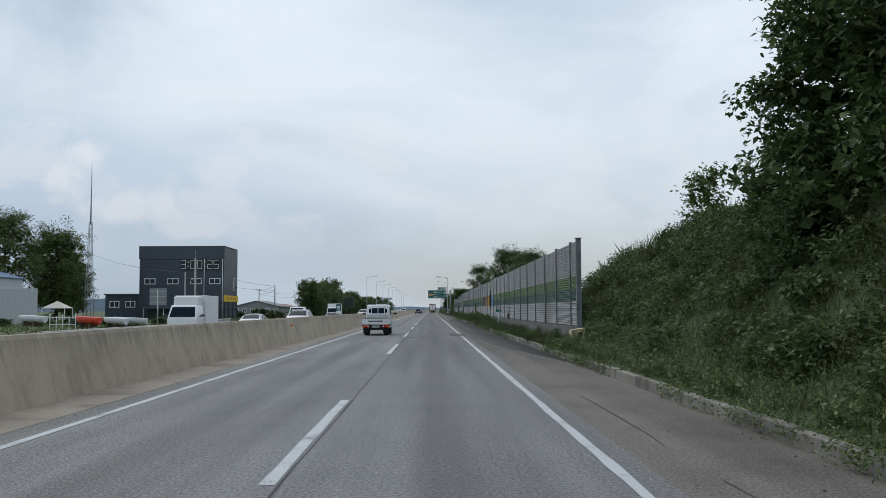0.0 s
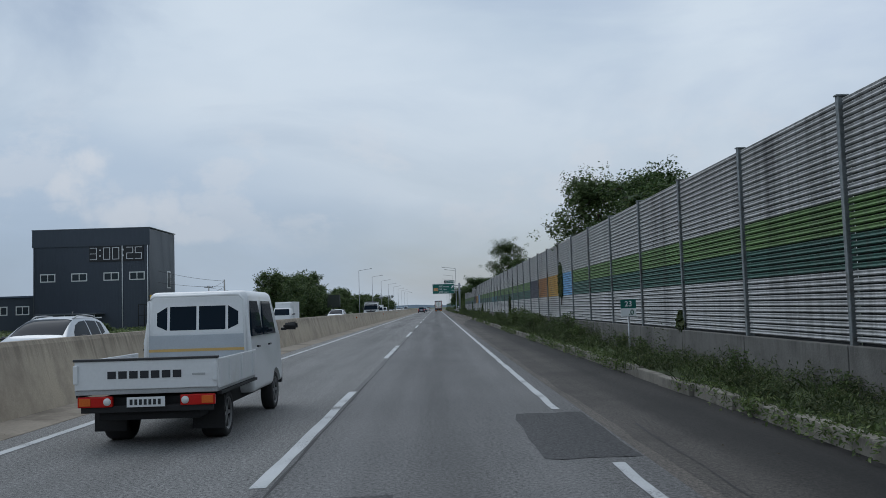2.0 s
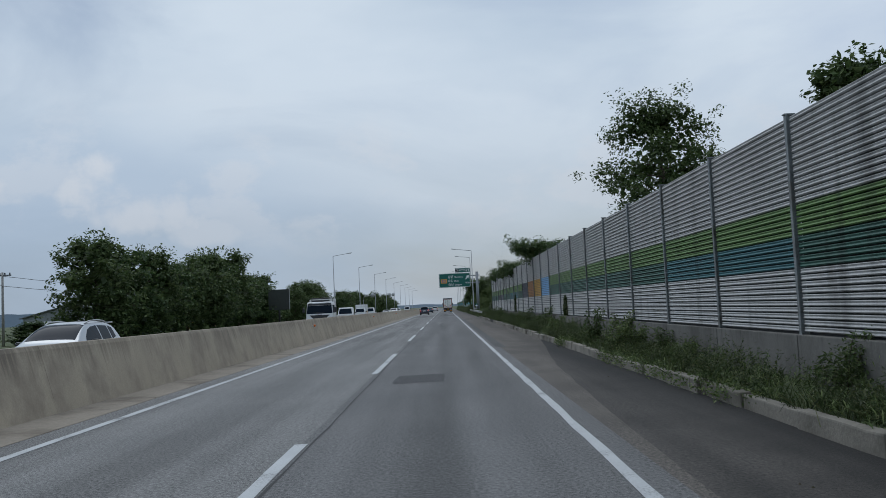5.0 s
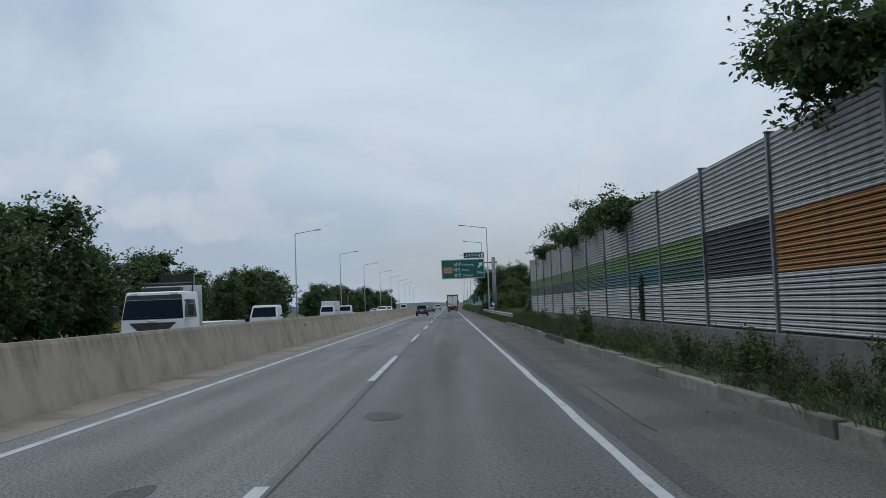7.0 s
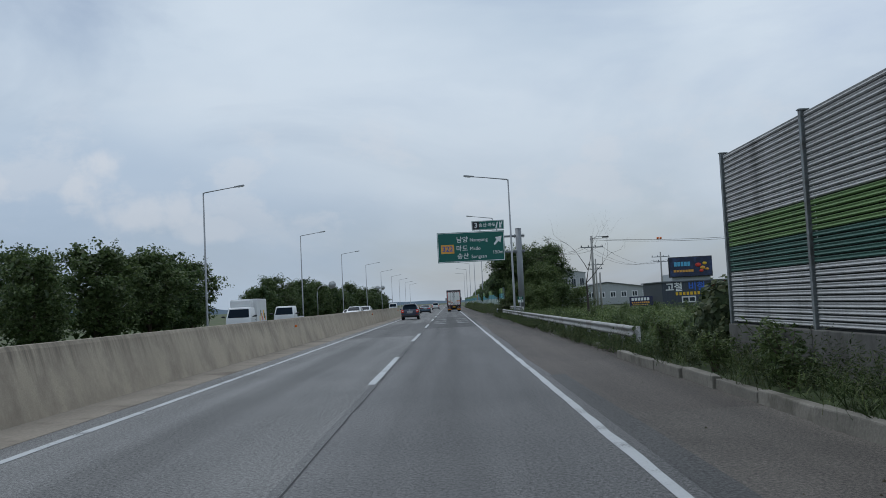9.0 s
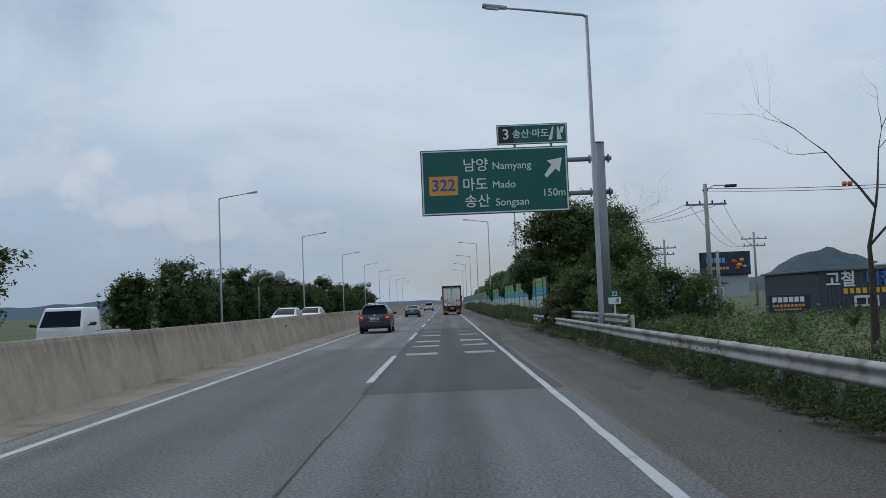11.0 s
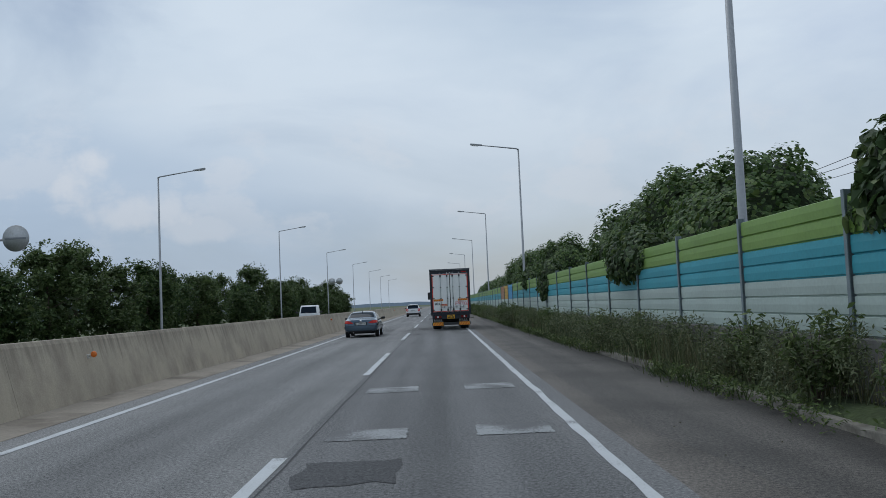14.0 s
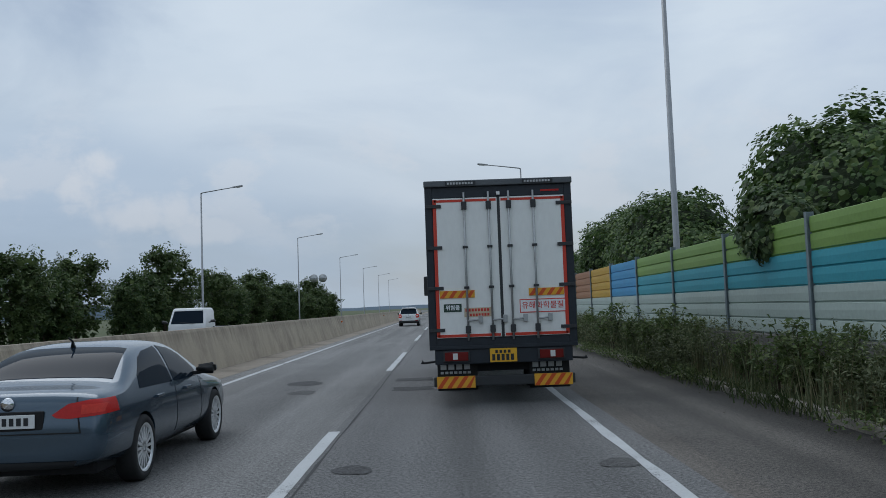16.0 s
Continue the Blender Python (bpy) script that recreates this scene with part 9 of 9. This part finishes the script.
tagged(new("verge_weeds", raw_mesh("verge_weeds", v, f, [LEAF_DUSTY])), "thick grey-green weeds below the low wall", "weeds", kind="stuff")
vs = verge_spots(420, 4.36, 4.7, 300, 430, 0.02, 27, -0.1)
cover("kerb_weeds", "ragged low weeds covering the kerb", vs, 5000, 0.24, 0.008, LEAF_GD, 28, lean=0.7)
v, f = leaf_cloud(rr, [(x, y, 0.14) for x, y, _ in verge_spots(1300, 4.15, 4.6, 4, 140, 0, 31, -0.1)] + [(x, y, 0.16) for x, y, _ in verge_spots(420, 4.3, 4.7, 298, 400, 0, 32, -0.2)], 0.15, 64000, 0.07, droop=-0.1, slim=0.4, squash=0.8)
tagged(new("kerb_creepers", raw_mesh("kerb_creepers", v, f, [LEAF_W])), "small leafy weeds creeping over the kerb", "weeds", kind="stuff")
for n, seed, leaf, stems, leaves, size, slim, k, label in (
        (430, 41, LEAF_GD, 6, 11, 0.085, 0.34, 0.62, "dense dark weeds under the guard rail"),
        (260, 42, LEAF_A, 6, 10, 0.08, 0.30, 0.5, "leafy green weeds spilling from below the guard rail"),
        (200, 43, LEAF_W, 8, 8, 0.14, 0.11, 0.42, "grassy tufts beside the guard rail")):
    vs = [(x, y, 0.0, k * (0.5 + 0.9 * (x - 4.25)) * (1 + 0.5 * noise.noise(Vector((y * 0.5, 1.7, 0))))) for x, y, _ in verge_spots(n, 4.28, 4.95, 214, 278, 0, seed, -0.2)]
    v, f = weed_plants(np.random.default_rng(seed), vs, stems, leaves, size, slim)
    tagged(new("rail_weeds", raw_mesh("rail_weeds", v, f, [leaf])), label, "weeds", kind="stuff")
vs = verge_spots(1100, 4.62, 8.4, 212, 279, 0.05, 10, -0.4)
cover("rail_grass", "long grass under and behind the guard rail", vs, 12000, 0.30, 0.006, LEAF_GD, 11)
v, f = leaf_cloud(rr, [(x, y, 0.22) for x, y, _ in verge_spots(700, 4.75, 5.9, 212, 281, 0, 34, -0.25)], 0.2, 60000, 0.07, droop=-0.1, slim=0.38, squash=1.0)
tagged(new("rail_bramble", raw_mesh("rail_bramble", v, f, [LEAF_A])), "dark brambles under the guard rail", "weeds", kind="stuff")
v, f = leaf_cloud(rr, [(x, y, 0.08 + 0.3 * rr.random()) for x, y, _ in verge_spots(480, 5.0, 12, 214, 280, 0.1, 12, 0.02)], 0.34, 70000, 0.09, droop=0.0, slim=0.45, squash=0.9)
tagged(new("rail_weeds", raw_mesh("rail_weeds", v, f, [LEAF_W])), "dense weeds and brambles beyond the guard rail", "weeds", kind="stuff")
fs = [(x, y, noise.noise(Vector((x * 0.22, y * 0.22, 5)))) for x, y in zip(rr.uniform(8, 45, 2400), rr.uniform(220, 300, 2400))]
v, f = leaf_cloud(rr, [(x, y, -0.05 + 0.7 * max(q, 0)) for x, y, q in fs if q > -0.12], 0.5, 70000, 0.14, droop=0.0, slim=0.5)
tagged(new("field_scrub", raw_mesh("field_scrub", v, f, [LEAF_W])), "weedy scrub on the open ground round the scrap yard", "scrub", kind="stuff")
fs = [(x, y, 0.3) for x, y in zip(rr.uniform(-62, -20, 900), rr.uniform(60, 160, 900))]
v, f = leaf_cloud(rr, [(x, y, 0.08) for x, y, _ in fs], 0.4, 30000, 0.2, droop=0.0, slim=0.5, squash=0.4)
tagged(new("yard_weeds", raw_mesh("yard_weeds", v, f, [LEAF_W])), "low weeds over the ground beside the boat yard", "scrub", kind="stuff")

# single bushes at the foot of the walls
bush = []
for i in range(4):
    q = np.random.default_rng(500 + i)
    t = thing("wayside_bush", (5.0, 84 + 1.8 * i, 0.15), "dark leafy bush growing at the foot of the wall", "bush", "wayside bushes")
    stems = bmesh.new()
    tips = []
    for k in range(11):
        a, rad = q.uniform(0, 6.28), q.uniform(0.08, 0.42)
        tip = (math.cos(a) * rad, math.sin(a) * rad * 1.3, q.uniform(0.35, 0.95))
        tube(stems, [(0, 0, -0.1), (tip[0] * 0.4, tip[1] * 0.4, tip[2] * 0.55), tip], [0.012, 0.008, 0.004], 4, caps=False)
        tips += [tuple(c * u for c in tip) for u in (0.45, 0.65, 0.82, 1.0)]
    part("stalk", stems, BARK, t)
    v, f = leaf_cloud(q, tips, 0.085, 850, 0.10, droop=0.15, slim=0.38)
    ob = new("leaves", raw_mesh("leaves", v, f, [LEAF_A if i % 2 else LEAF_W]))
    ob.parent = t
    bush.append(t)
for y0, y1, n, x0, x1, s0, s1 in ((24, 70, 22, 4.6, 5.4, 0.35, 0.7), (70, 100, 28, 4.5, 5.4, 0.7, 1.2), (100, 212, 46, 4.6, 5.5, 0.6, 1.1), (279, 345, 70, 4.75, 5.35, 0.5, 1.1), (345, 420, 60, 4.6, 5.4, 0.7, 1.3), (214, 276, 34, 4.9, 6.2, 0.4, 0.85), (218, 282, 34, 6.4, 15, 0.4, 0.9)):
    for _ in range(n):
        ob = copy_thing(bush[rr.integers(0, 4) if y0 < 279 else 2 * rr.integers(0, 2)], pose(rr.uniform(x0, x1), rr.uniform(y0, y1), 0.14, 0, 0, rr.uniform(0, 360)))
        s = rr.uniform(s0, s1)
        ob.scale = (s, s, s * rr.uniform(0.85, 1.2))

# ---- pieces of walls and kerbs ----
KERB_ME = []
for s in range(4):
    bm = new_box(0.0, 0.17, 0.005, 1.995, -0.05, 0.22, 0.022)
    bmesh.ops.subdivide_edges(bm, edges=[e for e in bm.edges if abs(e.verts[0].co.y - e.verts[1].co.y) > 1], cuts=5)
    for v in bm.verts:
        q = noise.noise_vector(Vector((v.co.x * 6 + s * 9, v.co.y * 2.2, v.co.z * 6)))
        v.co += Vector((q.x * 0.016, q.y * 0.01, q.z * 0.016 if v.co.z > 0.05 else 0))
    me = bpy.data.meshes.new("kerb_stone")
    bm.to_mesh(me)
    bm.free()
    me.materials.append(KERB)
    KERB_ME.append(me)
KERB_ME.append(KERB_ME[0].copy())
KERB_ME[4].materials.clear()
KERB_ME[4].materials.append(KERB_DARK)
kerb = thing("kerb", (0, 0, 0), "broken grimy concrete kerb along the hard shoulder", "kerb", kind="structure")
rk = np.random.default_rng(77)
for y0, y1, x in ((-20, 214, 4.2), (214, 268, 4.5), (268, 380, 4.58)):
    y = y0
    while y < y1:
        if not (214 <= y < 268 and rk.random() < 0.72):
            dark = 181 < y < 187.5
            ob = new("kerb_stone", KERB_ME[4 if dark else rk.integers(0, 4)])
            ob.parent = kerb
            ob.matrix_basis = pose(x + rk.normal(0, 0.014), y, rk.normal(-0.015, 0.016) - (0.08 if 214 <= y < 268 else 0.09 if y > 294 else 0), 0, rk.normal(0, 1.2), rk.normal(0, 0.7))
        y += 2.0

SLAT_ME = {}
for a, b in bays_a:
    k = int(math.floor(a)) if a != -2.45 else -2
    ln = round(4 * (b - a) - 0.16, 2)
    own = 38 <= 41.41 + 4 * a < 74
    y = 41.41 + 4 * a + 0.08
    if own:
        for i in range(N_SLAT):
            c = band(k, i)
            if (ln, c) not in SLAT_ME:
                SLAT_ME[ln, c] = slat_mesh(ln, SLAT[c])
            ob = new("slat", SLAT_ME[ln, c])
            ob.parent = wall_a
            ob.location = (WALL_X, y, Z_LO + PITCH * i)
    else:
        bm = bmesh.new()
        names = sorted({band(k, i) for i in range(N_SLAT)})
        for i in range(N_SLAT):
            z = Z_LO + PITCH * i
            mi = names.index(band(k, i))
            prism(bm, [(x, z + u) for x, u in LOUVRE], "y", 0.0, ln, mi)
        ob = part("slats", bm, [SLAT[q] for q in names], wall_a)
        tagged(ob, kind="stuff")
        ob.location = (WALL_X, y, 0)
# black sheet behind each bay, painting in the shade of the open slots
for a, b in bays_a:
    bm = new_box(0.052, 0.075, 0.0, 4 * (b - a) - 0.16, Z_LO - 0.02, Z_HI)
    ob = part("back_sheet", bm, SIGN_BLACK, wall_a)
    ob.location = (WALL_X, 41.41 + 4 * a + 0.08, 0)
